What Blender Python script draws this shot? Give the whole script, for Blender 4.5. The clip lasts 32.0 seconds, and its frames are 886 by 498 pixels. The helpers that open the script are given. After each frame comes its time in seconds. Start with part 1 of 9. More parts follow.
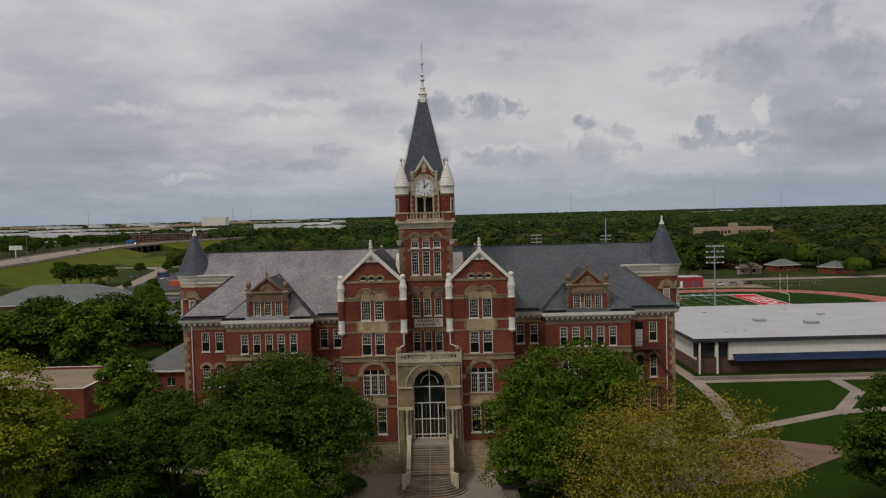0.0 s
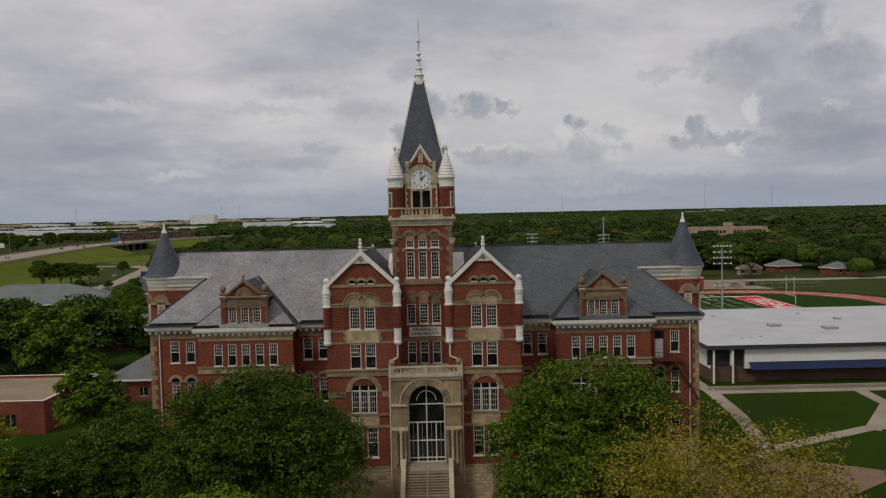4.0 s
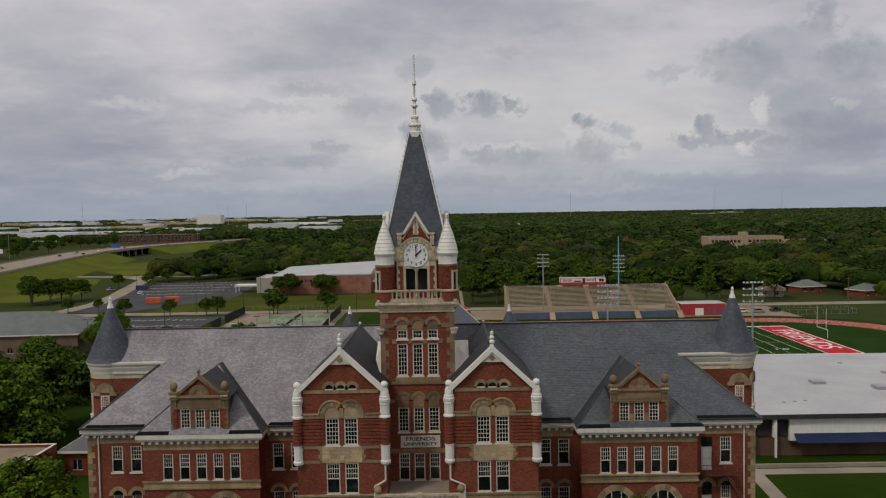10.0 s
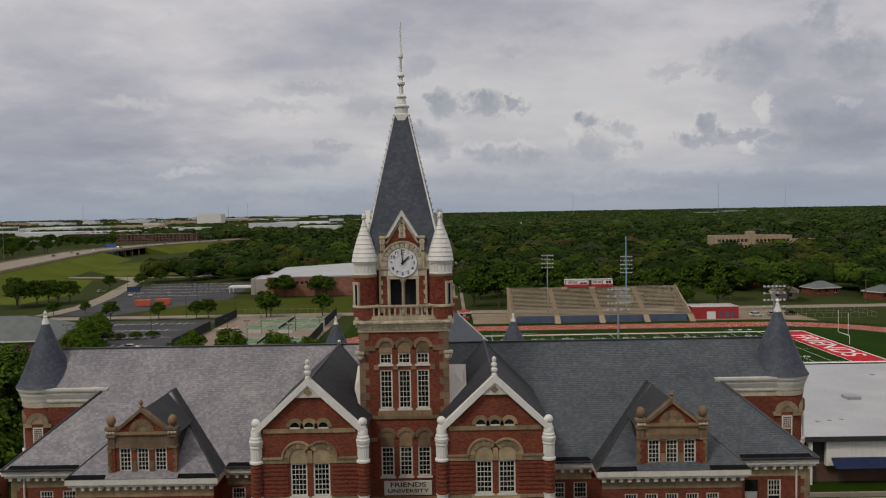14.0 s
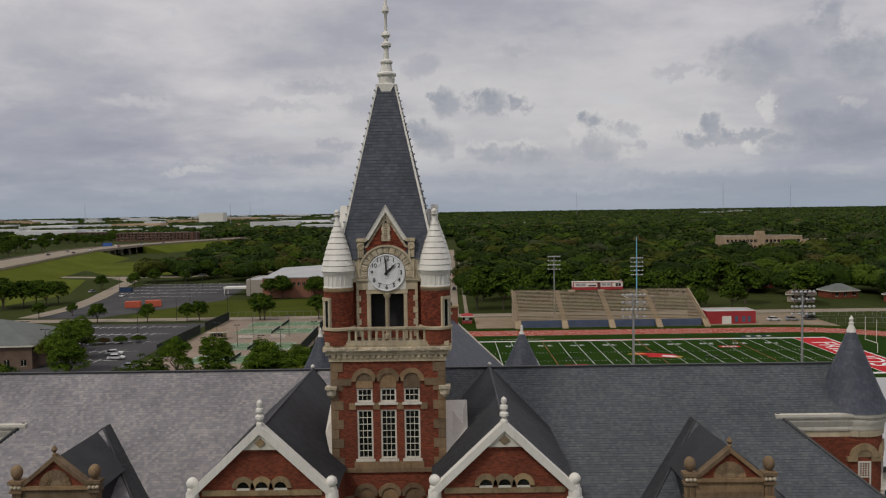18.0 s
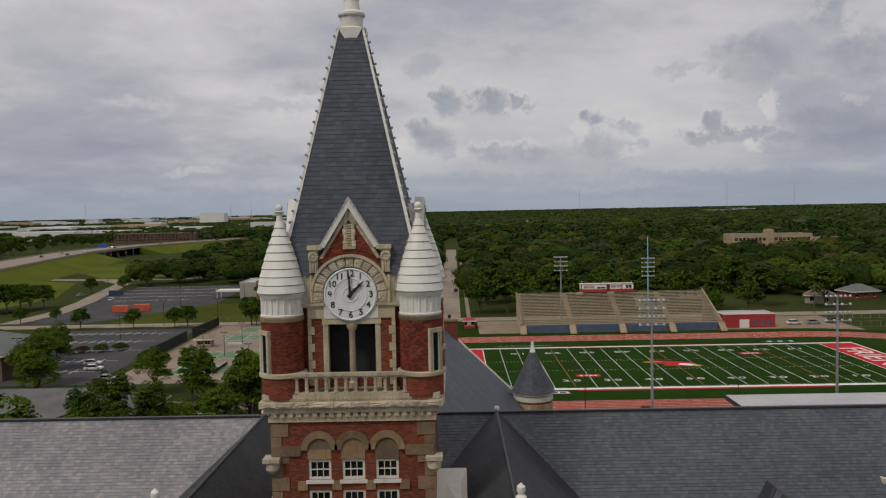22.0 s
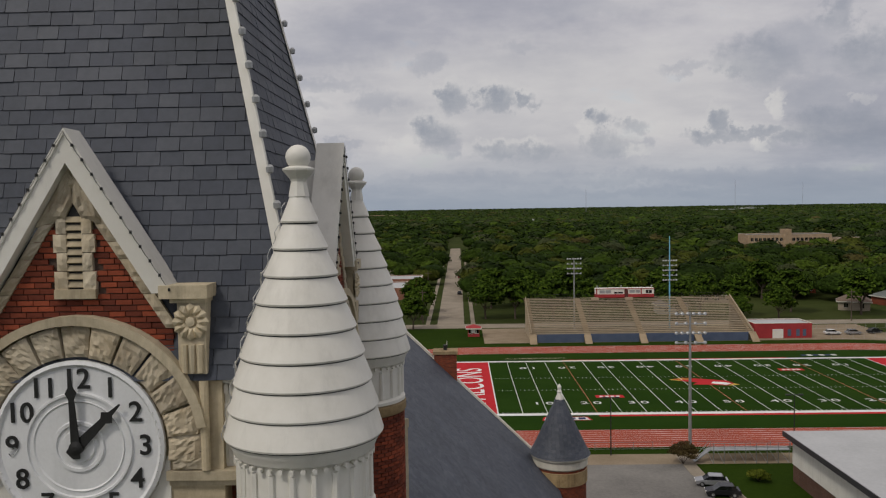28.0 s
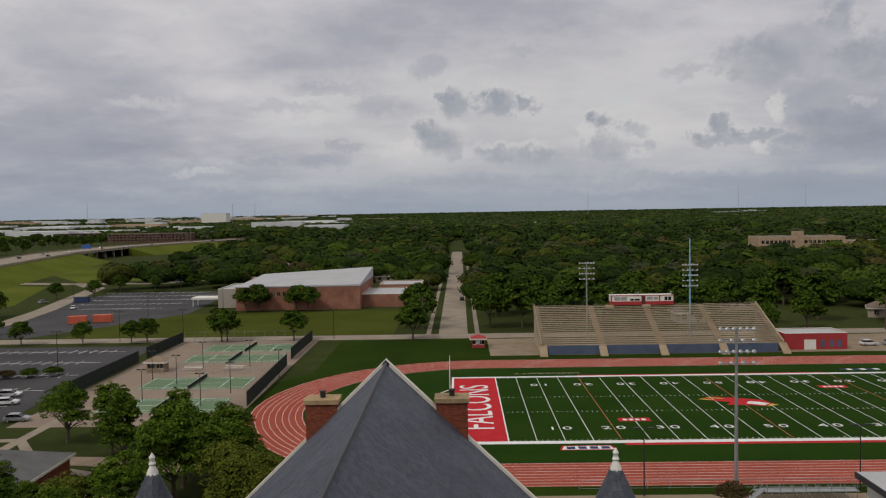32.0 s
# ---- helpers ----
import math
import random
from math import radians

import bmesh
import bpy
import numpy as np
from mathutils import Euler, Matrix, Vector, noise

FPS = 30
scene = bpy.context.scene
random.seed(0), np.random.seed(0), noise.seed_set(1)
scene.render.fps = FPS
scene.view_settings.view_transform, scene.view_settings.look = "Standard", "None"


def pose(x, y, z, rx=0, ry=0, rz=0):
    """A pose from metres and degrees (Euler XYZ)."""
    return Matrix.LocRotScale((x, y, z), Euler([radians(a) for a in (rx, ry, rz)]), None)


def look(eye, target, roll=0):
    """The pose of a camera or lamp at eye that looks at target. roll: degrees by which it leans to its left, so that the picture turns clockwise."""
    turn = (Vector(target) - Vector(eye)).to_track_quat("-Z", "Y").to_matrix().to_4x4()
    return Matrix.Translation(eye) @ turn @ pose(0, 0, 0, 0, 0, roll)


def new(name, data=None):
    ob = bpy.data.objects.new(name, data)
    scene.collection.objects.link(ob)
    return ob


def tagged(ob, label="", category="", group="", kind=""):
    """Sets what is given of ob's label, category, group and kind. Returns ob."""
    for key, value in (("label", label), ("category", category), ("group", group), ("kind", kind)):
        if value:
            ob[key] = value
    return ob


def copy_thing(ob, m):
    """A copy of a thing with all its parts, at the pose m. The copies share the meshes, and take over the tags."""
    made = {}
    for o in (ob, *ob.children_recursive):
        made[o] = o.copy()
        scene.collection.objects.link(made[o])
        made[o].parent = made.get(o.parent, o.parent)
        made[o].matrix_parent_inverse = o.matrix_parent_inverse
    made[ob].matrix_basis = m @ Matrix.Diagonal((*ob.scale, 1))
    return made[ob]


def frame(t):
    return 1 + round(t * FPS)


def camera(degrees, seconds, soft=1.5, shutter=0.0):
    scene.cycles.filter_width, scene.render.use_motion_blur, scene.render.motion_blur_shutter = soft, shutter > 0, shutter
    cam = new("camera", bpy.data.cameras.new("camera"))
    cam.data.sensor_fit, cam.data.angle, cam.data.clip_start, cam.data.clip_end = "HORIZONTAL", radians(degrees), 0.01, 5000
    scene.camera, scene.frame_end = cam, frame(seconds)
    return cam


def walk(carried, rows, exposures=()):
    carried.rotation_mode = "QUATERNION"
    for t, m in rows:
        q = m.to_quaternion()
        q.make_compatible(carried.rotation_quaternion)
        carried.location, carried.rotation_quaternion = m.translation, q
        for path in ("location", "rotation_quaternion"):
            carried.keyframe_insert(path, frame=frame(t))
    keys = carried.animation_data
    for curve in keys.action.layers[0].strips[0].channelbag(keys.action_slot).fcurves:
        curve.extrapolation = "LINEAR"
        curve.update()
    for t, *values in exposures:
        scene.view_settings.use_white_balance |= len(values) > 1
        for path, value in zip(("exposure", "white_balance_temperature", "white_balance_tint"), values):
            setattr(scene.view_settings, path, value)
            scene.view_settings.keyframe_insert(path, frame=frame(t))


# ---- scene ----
# ---- camera and its way ----
cam = camera(57.91, 32.0, 1.2)
PATH = [
    (0.0, (3.072, -101.109, 32.080), (3.006, -91.120, 31.634), -1.45),
    (0.5, (2.976, -100.077, 32.227), (2.927, -90.087, 31.779), -1.26),
    (1.0, (2.834, -98.744, 32.275), (2.805, -88.754, 31.821), -1.17),
    (1.5, (2.681, -97.287, 32.268), (2.674, -87.297, 31.811), -1.16),
    (2.0, (2.536, -95.872, 32.227), (2.551, -85.883, 31.766), -1.18),
    (2.5, (2.384, -94.463, 32.135), (2.418, -84.474, 31.673), -1.21),
    (3.0, (2.218, -92.981, 31.992), (2.269, -82.992, 31.532), -1.24),
    (3.5, (2.057, -91.445, 31.810), (2.122, -81.456, 31.352), -1.27),
    (4.0, (2.052, -89.988, 31.694), (2.106, -79.999, 31.233), -1.25),
    (4.5, (2.230, -88.599, 31.720), (2.273, -78.610, 31.256), -1.22),
    (5.0, (2.465, -87.251, 31.995), (2.497, -77.262, 31.528), -1.20),
    (5.5, (2.628, -85.914, 32.629), (2.650, -75.925, 32.159), -1.17),
    (6.0, (2.705, -84.611, 33.966), (2.715, -74.623, 33.491), -1.08),
    (6.5, (2.823, -83.288, 35.341), (2.829, -73.299, 34.858), -1.10),
    (7.0, (2.973, -81.877, 36.746), (2.979, -71.889, 36.264), -1.10),
    (7.5, (3.035, -80.349, 37.898), (3.043, -70.360, 37.418), -1.08),
    (8.0, (3.028, -78.916, 38.660), (3.032, -68.928, 38.185), -1.02),
    (8.5, (2.952, -77.366, 39.073), (2.947, -67.377, 38.596), -0.95),
    (9.0, (2.913, -75.634, 39.316), (2.896, -65.646, 38.834), -0.91),
    (10.0, (3.009, -72.488, 39.561), (2.969, -62.499, 39.082), -0.99),
    (11.0, (3.169, -69.431, 39.732), (3.118, -59.443, 39.246), -0.97),
    (12.0, (3.277, -66.099, 39.664), (3.220, -56.111, 39.175), -1.01),
    (13.0, (3.479, -62.847, 39.538), (3.415, -52.859, 39.047), -1.01),
    (14.0, (3.731, -59.589, 39.505), (3.666, -49.601, 39.014), -1.03),
    (14.5, (3.814, -58.019, 39.411), (3.749, -48.031, 38.919), -1.06),
    (15.5, (3.893, -54.527, 39.353), (3.813, -44.540, 38.858), -0.98),
    (16.5, (4.030, -51.225, 39.258), (3.933, -41.238, 38.761), -0.93),
    (17.0, (4.030, -49.300, 39.218), (3.933, -39.313, 38.719), -0.92),
    (18.0, (4.126, -46.118, 39.260), (4.022, -36.131, 38.760), -0.89),
    (19.0, (4.170, -42.609, 39.194), (4.061, -32.622, 38.690), -0.95),
    (20.0, (4.320, -39.336, 39.079), (4.203, -29.349, 38.579), -1.18),
    (21.0, (4.504, -35.718, 39.020), (4.375, -25.731, 38.520), -1.27),
    (22.0, (4.587, -31.599, 39.011), (4.453, -21.613, 38.503), -1.17),
    (23.0, (4.662, -27.266, 38.991), (4.517, -17.281, 38.471), -0.97),
    (24.0, (4.760, -23.030, 38.945), (4.614, -13.045, 38.407), -0.72),
    (24.5, (4.835, -20.940, 38.918), (4.693, -10.955, 38.378), -0.64),
    (25.5, (5.010, -17.460, 38.840), (4.852, -7.475, 38.306), -0.82),
    (26.5, (5.190, -13.980, 38.770), (5.018, -3.995, 38.240), -0.95),
    (27.0, (5.188, -12.100, 38.670), (5.018, -2.115, 38.142), -1.00),
    (27.5, (5.207, -10.241, 38.621), (5.019, -0.257, 38.089), -0.92),
    (28.0, (5.149, -8.229, 38.496), (4.953, 1.755, 37.965), -0.90),
    (28.5, (5.030, -5.991, 38.381), (4.833, 3.993, 37.848), -0.89),
    (29.0, (4.799, -3.697, 38.236), (4.604, 6.286, 37.703), -0.87),
    (29.5, (4.576, -1.650, 38.139), (4.382, 8.334, 37.613), -0.85),
    (30.0, (4.525, 0.393, 38.085), (4.332, 10.378, 37.563), -0.86),
    (30.5, (4.461, 2.595, 38.073), (4.266, 12.580, 37.556), -0.88),
    (31.0, (4.366, 5.023, 38.024), (4.168, 15.008, 37.516), -0.91),
    (31.5, (4.399, 7.559, 37.868), (4.198, 17.544, 37.366), -0.95),
    (32.0, (4.529, 10.183, 37.675), (4.322, 20.168, 37.183), -0.98),
]
walk(cam, [(t, look(eye, target, roll)) for t, eye, target, roll in PATH])

# ---- helpers for building ----
CX, CY = 0.2, 4.9          # axis of the clock tower


class Mesh:
    """Collects corners and faces for one mesh."""

    def __init__(self):
        self.v, self.f = [], []

    def add(self, verts, faces):
        n = len(self.v)
        self.v.extend(verts)
        self.f.extend([tuple(i + n for i in f) for f in faces])
        return self

    def box(self, x0, x1, y0, y1, z0, z1):
        return self.add([(x0, y0, z0), (x1, y0, z0), (x1, y1, z0), (x0, y1, z0), (x0, y0, z1), (x1, y0, z1), (x1, y1, z1), (x0, y1, z1)],
                        [(0, 3, 2, 1), (4, 5, 6, 7), (0, 1, 5, 4), (1, 2, 6, 5), (2, 3, 7, 6), (3, 0, 4, 7)])

    def bar(self, a, b, w, h=None):
        """A square bar from a to b."""
        h = h or w
        a, b = Vector(a), Vector(b)
        d = (b - a).normalized()
        s = d.cross(Vector((0, 0, 1)))
        s = s.normalized() if s.length > 1e-4 else Vector((1, 0, 0))
        t = s.cross(d).normalized()
        v = [tuple(p + s * (i * w / 2) + t * (j * h / 2)) for p in (a, b) for i, j in ((-1, -1), (1, -1), (1, 1), (-1, 1))]
        return self.add(v, [(3, 2, 1, 0), (4, 5, 6, 7), (0, 1, 5, 4), (1, 2, 6, 5), (2, 3, 7, 6), (3, 0, 4, 7)])

    def tube(self, a, b, r0, r1=None, n=8):
        r1 = r0 if r1 is None else r1
        a, b = Vector(a), Vector(b)
        d = (b - a).normalized()
        s = d.cross(Vector((0, 0, 1)))
        s = s.normalized() if s.length > 1e-4 else Vector((1, 0, 0))
        t = d.cross(s)
        v = []
        for p, r in ((a, r0), (b, r1)):
            for k in range(n):
                q = 2 * math.pi * k / n
                v.append(tuple(p + (s * math.cos(q) + t * math.sin(q)) * r))
        f = [(k, (k + 1) % n, n + (k + 1) % n, n + k) for k in range(n)] + [tuple(range(n))[::-1], tuple(range(n, 2 * n))]
        return self.add(v, f)

    def lathe(self, profile, cx, cy, n=24, a0=0.0, a1=2 * math.pi):
        """Turns a profile of (r, z), from the bottom up, about an upright axis."""
        full = abs(a1 - a0 - 2 * math.pi) < 1e-6
        m = n if full else n + 1
        v, f = [], []
        for r, z in profile:
            for k in range(m):
                q = a0 + (a1 - a0) * k / n
                v.append((cx + r * math.cos(q), cy + r * math.sin(q), z))
        for i in range(len(profile) - 1):
            for k in range(n):
                b, c = i * m + k, i * m + (k + 1) % m
                f.append((b, c, c + m, b + m))
        if full:
            f.append(tuple(range(m))[::-1])
            f.append(tuple(range((len(profile) - 1) * m, len(profile) * m)))
        return self.add(v, f)

    def prism(self, poly, y0, y1):
        """Pushes an outline of (x, z), counter-clockwise seen from the front, from y0 back to y1."""
        n = len(poly)
        v = [(x, y0, z) for x, z in poly] + [(x, y1, z) for x, z in poly]
        f = [tuple(range(n)), tuple(range(n, 2 * n))[::-1]] + [(k, n + k, n + (k + 1) % n, (k + 1) % n) for k in range(n)]
        return self.add(v, f)

    def slab(self, poly, z0, z1):
        n = len(poly)
        v = [(x, y, z0) for x, y in poly] + [(x, y, z1) for x, y in poly]
        f = [tuple(range(n))[::-1], tuple(range(n, 2 * n))] + [(k, (k + 1) % n, n + (k + 1) % n, n + k) for k in range(n)]
        return self.add(v, f)

    def sheet(self, pts, thick):
        """A flat polygon in space with a thickness downwards along its normal."""
        p = [Vector(q) for q in pts]
        nrm = (p[1] - p[0]).cross(p[2] - p[0]).normalized()
        n = len(p)
        v = [tuple(q) for q in p] + [tuple(q - nrm * thick) for q in p]
        f = [tuple(range(n)), tuple(range(n, 2 * n))[::-1]] + [(k, n + k, n + (k + 1) % n, (k + 1) % n) for k in range(n)]
        return self.add(v, f)

    def arch(self, cx, cz, r0, r1, y0, y1, a0=0.0, a1=math.pi, n=14):
        """A ring of stone round an arch, in the plane of the front, as one closed piece."""
        v, f = [], []
        for k in range(n + 1):
            q = a0 + (a1 - a0) * k / n
            c, s = math.cos(q), math.sin(q)
            v += [(cx + r0 * c, y0, cz + r0 * s), (cx + r1 * c, y0, cz + r1 * s), (cx + r1 * c, y1, cz + r1 * s), (cx + r0 * c, y1, cz + r0 * s)]
        for k in range(n):
            for j in range(4):
                f.append((4 * k + j, 4 * k + (j + 1) % 4, 4 * k + 4 + (j + 1) % 4, 4 * k + 4 + j)[::-1])
        f += [(0, 1, 2, 3)[::-1], (4 * n + 3, 4 * n + 2, 4 * n + 1, 4 * n)[::-1]]
        return self.add(v, f)

    def half_disc(self, cx, cz, r, y0, y1, n=14):
        return self.prism([(cx + r * math.cos(math.pi * k / n), cz + r * math.sin(math.pi * k / n)) for k in range(n + 1)], y0, y1)

    def pierced(self, x0, x1, z0, z1, y0, y1, holes):
        """A slab facing the front with square openings (xa, xb, za, zb), in one piece."""
        xs = sorted({x0, x1, *[round(h[0], 4) for h in holes], *[round(h[1], 4) for h in holes]})
        zs = sorted({z0, z1, *[round(h[2], 4) for h in holes], *[round(h[3], 4) for h in holes]})
        nx, nz = len(xs) - 1, len(zs) - 1

        def full(i, j):
            if not (0 <= i < nx and 0 <= j < nz):
                return False
            x, z = (xs[i] + xs[i + 1]) / 2, (zs[j] + zs[j + 1]) / 2
            return not any(h[0] < x < h[1] and h[2] < z < h[3] for h in holes)

        ids, v, f = {}, [], []

        def at(i, j, k):
            if (i, j, k) not in ids:
                ids[(i, j, k)] = len(v)
                v.append((xs[i], (y0, y1)[k], zs[j]))
            return ids[(i, j, k)]

        for i in range(nx):
            for j in range(nz):
                if not full(i, j):
                    continue
                f.append((at(i, j, 0), at(i + 1, j, 0), at(i + 1, j + 1, 0), at(i, j + 1, 0)))
                f.append((at(i, j, 1), at(i, j + 1, 1), at(i + 1, j + 1, 1), at(i + 1, j, 1)))
                if not full(i - 1, j):
                    f.append((at(i, j, 0), at(i, j + 1, 0), at(i, j + 1, 1), at(i, j, 1)))
                if not full(i + 1, j):
                    f.append((at(i + 1, j, 0), at(i + 1, j, 1), at(i + 1, j + 1, 1), at(i + 1, j + 1, 0)))
                if not full(i, j - 1):
                    f.append((at(i, j, 0), at(i, j, 1), at(i + 1, j, 1), at(i + 1, j, 0)))
                if not full(i, j + 1):
                    f.append((at(i, j + 1, 0), at(i + 1, j + 1, 0), at(i + 1, j + 1, 1), at(i, j + 1, 1)))
        return self.add(v, f)

    def data(self, name, material=None, smooth=False):
        me = bpy.data.meshes.new(name)
        me.from_pydata([tuple(v) for v in self.v], [], self.f)
        if material:
            me.materials.append(material)
        if smooth:
            me.shade_smooth()
            me.set_sharp_from_angle(angle=radians(35))
        me.update()
        return me


def part(name, mesh, material, parent, label="", smooth=False, kind=""):
    """Links a mesh as one object under a thing or a part."""
    me = mesh.data(name, material, smooth) if isinstance(mesh, Mesh) else mesh
    ob = new(name, me)
    ob.parent = parent
    return tagged(ob, label, kind=kind)


def thing(name, label, category, group="", kind="", at=None):
    ob = new(name)
    if at is not None:
        ob.matrix_basis = at
    return tagged(ob, label, category, group, kind)


def solid(name, mesh, material, label, category, group="", kind="", smooth=False):
    """A thing or a piece of the setting that is one mesh."""
    return tagged(new(name, mesh.data(name, material, smooth)), label, category, group, kind)


def letters(text, size, depth, name, bold=0.0):
    """The mesh of a word, lying flat, its middle at the origin, in the built-in letters."""
    cu = bpy.data.curves.new(name, "FONT")
    cu.body, cu.size, cu.extrude, cu.align_x, cu.align_y = text, size, depth, "CENTER", "CENTER"
    cu.offset = bold
    ob = bpy.data.objects.new(name, cu)
    scene.collection.objects.link(ob)
    me = bpy.data.meshes.new_from_object(ob.evaluated_get(bpy.context.evaluated_depsgraph_get()))
    bpy.data.objects.remove(ob)
    me.name = name
    return me


def rough_patch(at, front, back, n=4, amp=0.05, rng=random):
    """A stone with a rough split face: at(u, v) gives (x, z) for u and v from 0 to 1; it lies between front and back in y."""
    m = Mesh()
    v, f = [], []
    for i in range(n + 1):
        for j in range(n + 1):
            x, z = at(i / n, j / n)
            edge = i in (0, n) or j in (0, n)
            v.append((x, front - (0.0 if edge else rng.uniform(0.2, 1.0) * amp), z))
    for i in range(n):
        for j in range(n):
            a = i * (n + 1) + j
            f.append((a, a + n + 1, a + n + 2, a + 1))
    ring = [i * (n + 1) for i in range(n)] + [n * (n + 1) + j for j in range(n)] + [(n - i) * (n + 1) + n for i in range(n)] + [n - j for j in range(n)]
    base = len(v)
    v += [(v[k][0], back, v[k][2]) for k in ring]
    c = len(ring)
    for k in range(c):
        f.append((ring[k], base + k, base + (k + 1) % c, ring[(k + 1) % c]))
    return m.add(v, f)


def quad_at(a, b, c, d):
    """Corners a, b, c, d in turn as a map for rough_patch."""
    return lambda s, t: tuple(a[k] * (1 - s) * (1 - t) + b[k] * s * (1 - t) + c[k] * s * t + d[k] * (1 - s) * t for k in (0, 1))


# ---- materials ----
def nodes_of(name):
    m = bpy.data.materials.new(name)
    m.use_nodes = True
    nt = m.node_tree
    return m, nt, nt.nodes["Principled BSDF"]


def link(nt, a, b):
    nt.links.new(a, b)


def node(nt, kind, **values):
    n = nt.nodes.new(kind)
    for key, value in values.items():
        if key in n.inputs:
            n.inputs[key].default_value = value
    return n


def ramp(nt, fac, stops):
    n = nt.nodes.new("ShaderNodeValToRGB")
    while len(n.color_ramp.elements) < len(stops):
        n.color_ramp.elements.new(0.5)
    for e, (p, c) in zip(n.color_ramp.elements, stops):
        e.position, e.color = p, (*c, 1)
    link(nt, fac, n.inputs["Fac"])
    return n.outputs["Color"]


def mixed(nt, fac, a, b, how="MIX"):
    n = nt.nodes.new("ShaderNodeMix")
    n.data_type, n.blend_type = "RGBA", how
    for sock, v in ((n.inputs[0], fac), (n.inputs[6], a), (n.inputs[7], b)):
        if isinstance(v, (int, float)):
            sock.default_value = v
        elif isinstance(v, tuple):
            sock.default_value = (*v, 1)
        else:
            link(nt, v, sock)
    return n.outputs[2]


def maths(nt, how, a, b=None, c=None):
    n = nt.nodes.new("ShaderNodeMath")
    n.operation = how
    for k, v in enumerate((a, b, c)):
        if v is None:
            continue
        if isinstance(v, (int, float)):
            n.inputs[k].default_value = v
        else:
            link(nt, v, n.inputs[k])
    return n.outputs[0]


def coords(nt):
    return nt.nodes.new("ShaderNodeNewGeometry").outputs["Position"]


def noise_at(nt, scale, detail=4.0, rough=0.55, where=None):
    n = node(nt, "ShaderNodeTexNoise", Scale=scale, Detail=detail, Roughness=rough)
    link(nt, where or coords(nt), n.inputs["Vector"])
    return n.outputs["Fac"]


def bumped(nt, bsdf, height, strength, distance):
    b = node(nt, "ShaderNodeBump", Strength=strength, Distance=distance)
    link(nt, height, b.inputs["Height"])
    link(nt, b.outputs["Normal"], bsdf.inputs["Normal"])


def surface(name, dark, light, rough=0.8, big=0.4, small=8.0, bump=0.15, metallic=0.0, spec=0.35, vary=0.0, streak=0.0):
    """A plain material with stains and grain at two scales; vary: change from piece to piece; streak: upright dirt runs."""
    m, nt, bsdf = nodes_of(name)
    a, b = noise_at(nt, big, 5.0), noise_at(nt, small, 6.0, 0.65)
    f = maths(nt, "ADD", maths(nt, "MULTIPLY", a, 0.6), maths(nt, "MULTIPLY", b, 0.4))
    col = ramp(nt, f, [(0.32, dark), (0.68, light)])
    if streak:
        mp = node(nt, "ShaderNodeMapping", Scale=(3.0, 3.0, 0.25))
        link(nt, coords(nt), mp.inputs["Vector"])
        s = ramp(nt, noise_at(nt, 1.0, 6.0, 0.7, mp.outputs["Vector"]), [(0.5, (1, 1, 1)), (0.75, (1 - streak,) * 3)])
        col = mixed(nt, 1.0, col, s, "MULTIPLY")
    if vary:
        isl = nt.nodes.new("ShaderNodeNewGeometry").outputs["Random Per Island"]
        obj = nt.nodes.new("ShaderNodeObjectInfo").outputs["Random"]
        v = maths(nt, "FRACT", maths(nt, "ADD", isl, obj))
        col = mixed(nt, 1.0, col, ramp(nt, v, [(0.0, (1 - vary, 1 - vary * 0.9, 1 - vary * 0.65)), (0.6, (1, 1, 1)), (1.0, (1 + vary * 1.15, 1 + vary, 1 + vary * 0.75))]), "MULTIPLY")
    link(nt, col, bsdf.inputs["Base Color"])
    bsdf.inputs["Roughness"].default_value, bsdf.inputs["Metallic"].default_value = rough, metallic
    bsdf.inputs["Specular IOR Level"].default_value = spec
    if bump:
        bumped(nt, bsdf, b, bump, 0.02)
    return m


def brickwork(name, dark, mid, light, mortar, length=0.21, height=0.077):
    """Brick courses on upright walls of any heading."""
    m, nt, bsdf = nodes_of(name)
    sep = nt.nodes.new("ShaderNodeSeparateXYZ")
    link(nt, coords(nt), sep.inputs[0])
    com = nt.nodes.new("ShaderNodeCombineXYZ")
    link(nt, maths(nt, "ADD", sep.outputs[0], sep.outputs[1]), com.inputs[0])
    link(nt, sep.outputs[2], com.inputs[1])
    tex = node(nt, "ShaderNodeTexBrick", Scale=1.0)
    tex.inputs["Color1"].default_value, tex.inputs["Color2"].default_value, tex.inputs["Mortar"].default_value = (*dark, 1), (*light, 1), (*mortar, 1)
    tex.inputs["Mortar Size"].default_value, tex.inputs["Brick Width"].default_value, tex.inputs["Row Height"].default_value = 0.012, length, height
    tex.inputs["Mortar Smooth"].default_value = 0.2
    link(nt, com.outputs[0], tex.inputs["Vector"])
    stain = ramp(nt, noise_at(nt, 0.35, 6.0), [(0.3, (0.72, 0.70, 0.70)), (0.7, (1.12, 1.1, 1.08))])
    col = mixed(nt, 1.0, mixed(nt, 0.2, tex.outputs["Color"], mid), stain, "MULTIPLY")
    link(nt, col, bsdf.inputs["Base Color"])
    bsdf.inputs["Roughness"].default_value = 0.85
    bsdf.inputs["Specular IOR Level"].default_value = 0.25
    bumped(nt, bsdf, maths(nt, "SUBTRACT", 1.0, tex.outputs["Fac"]), 0.5, 0.01)
    return m


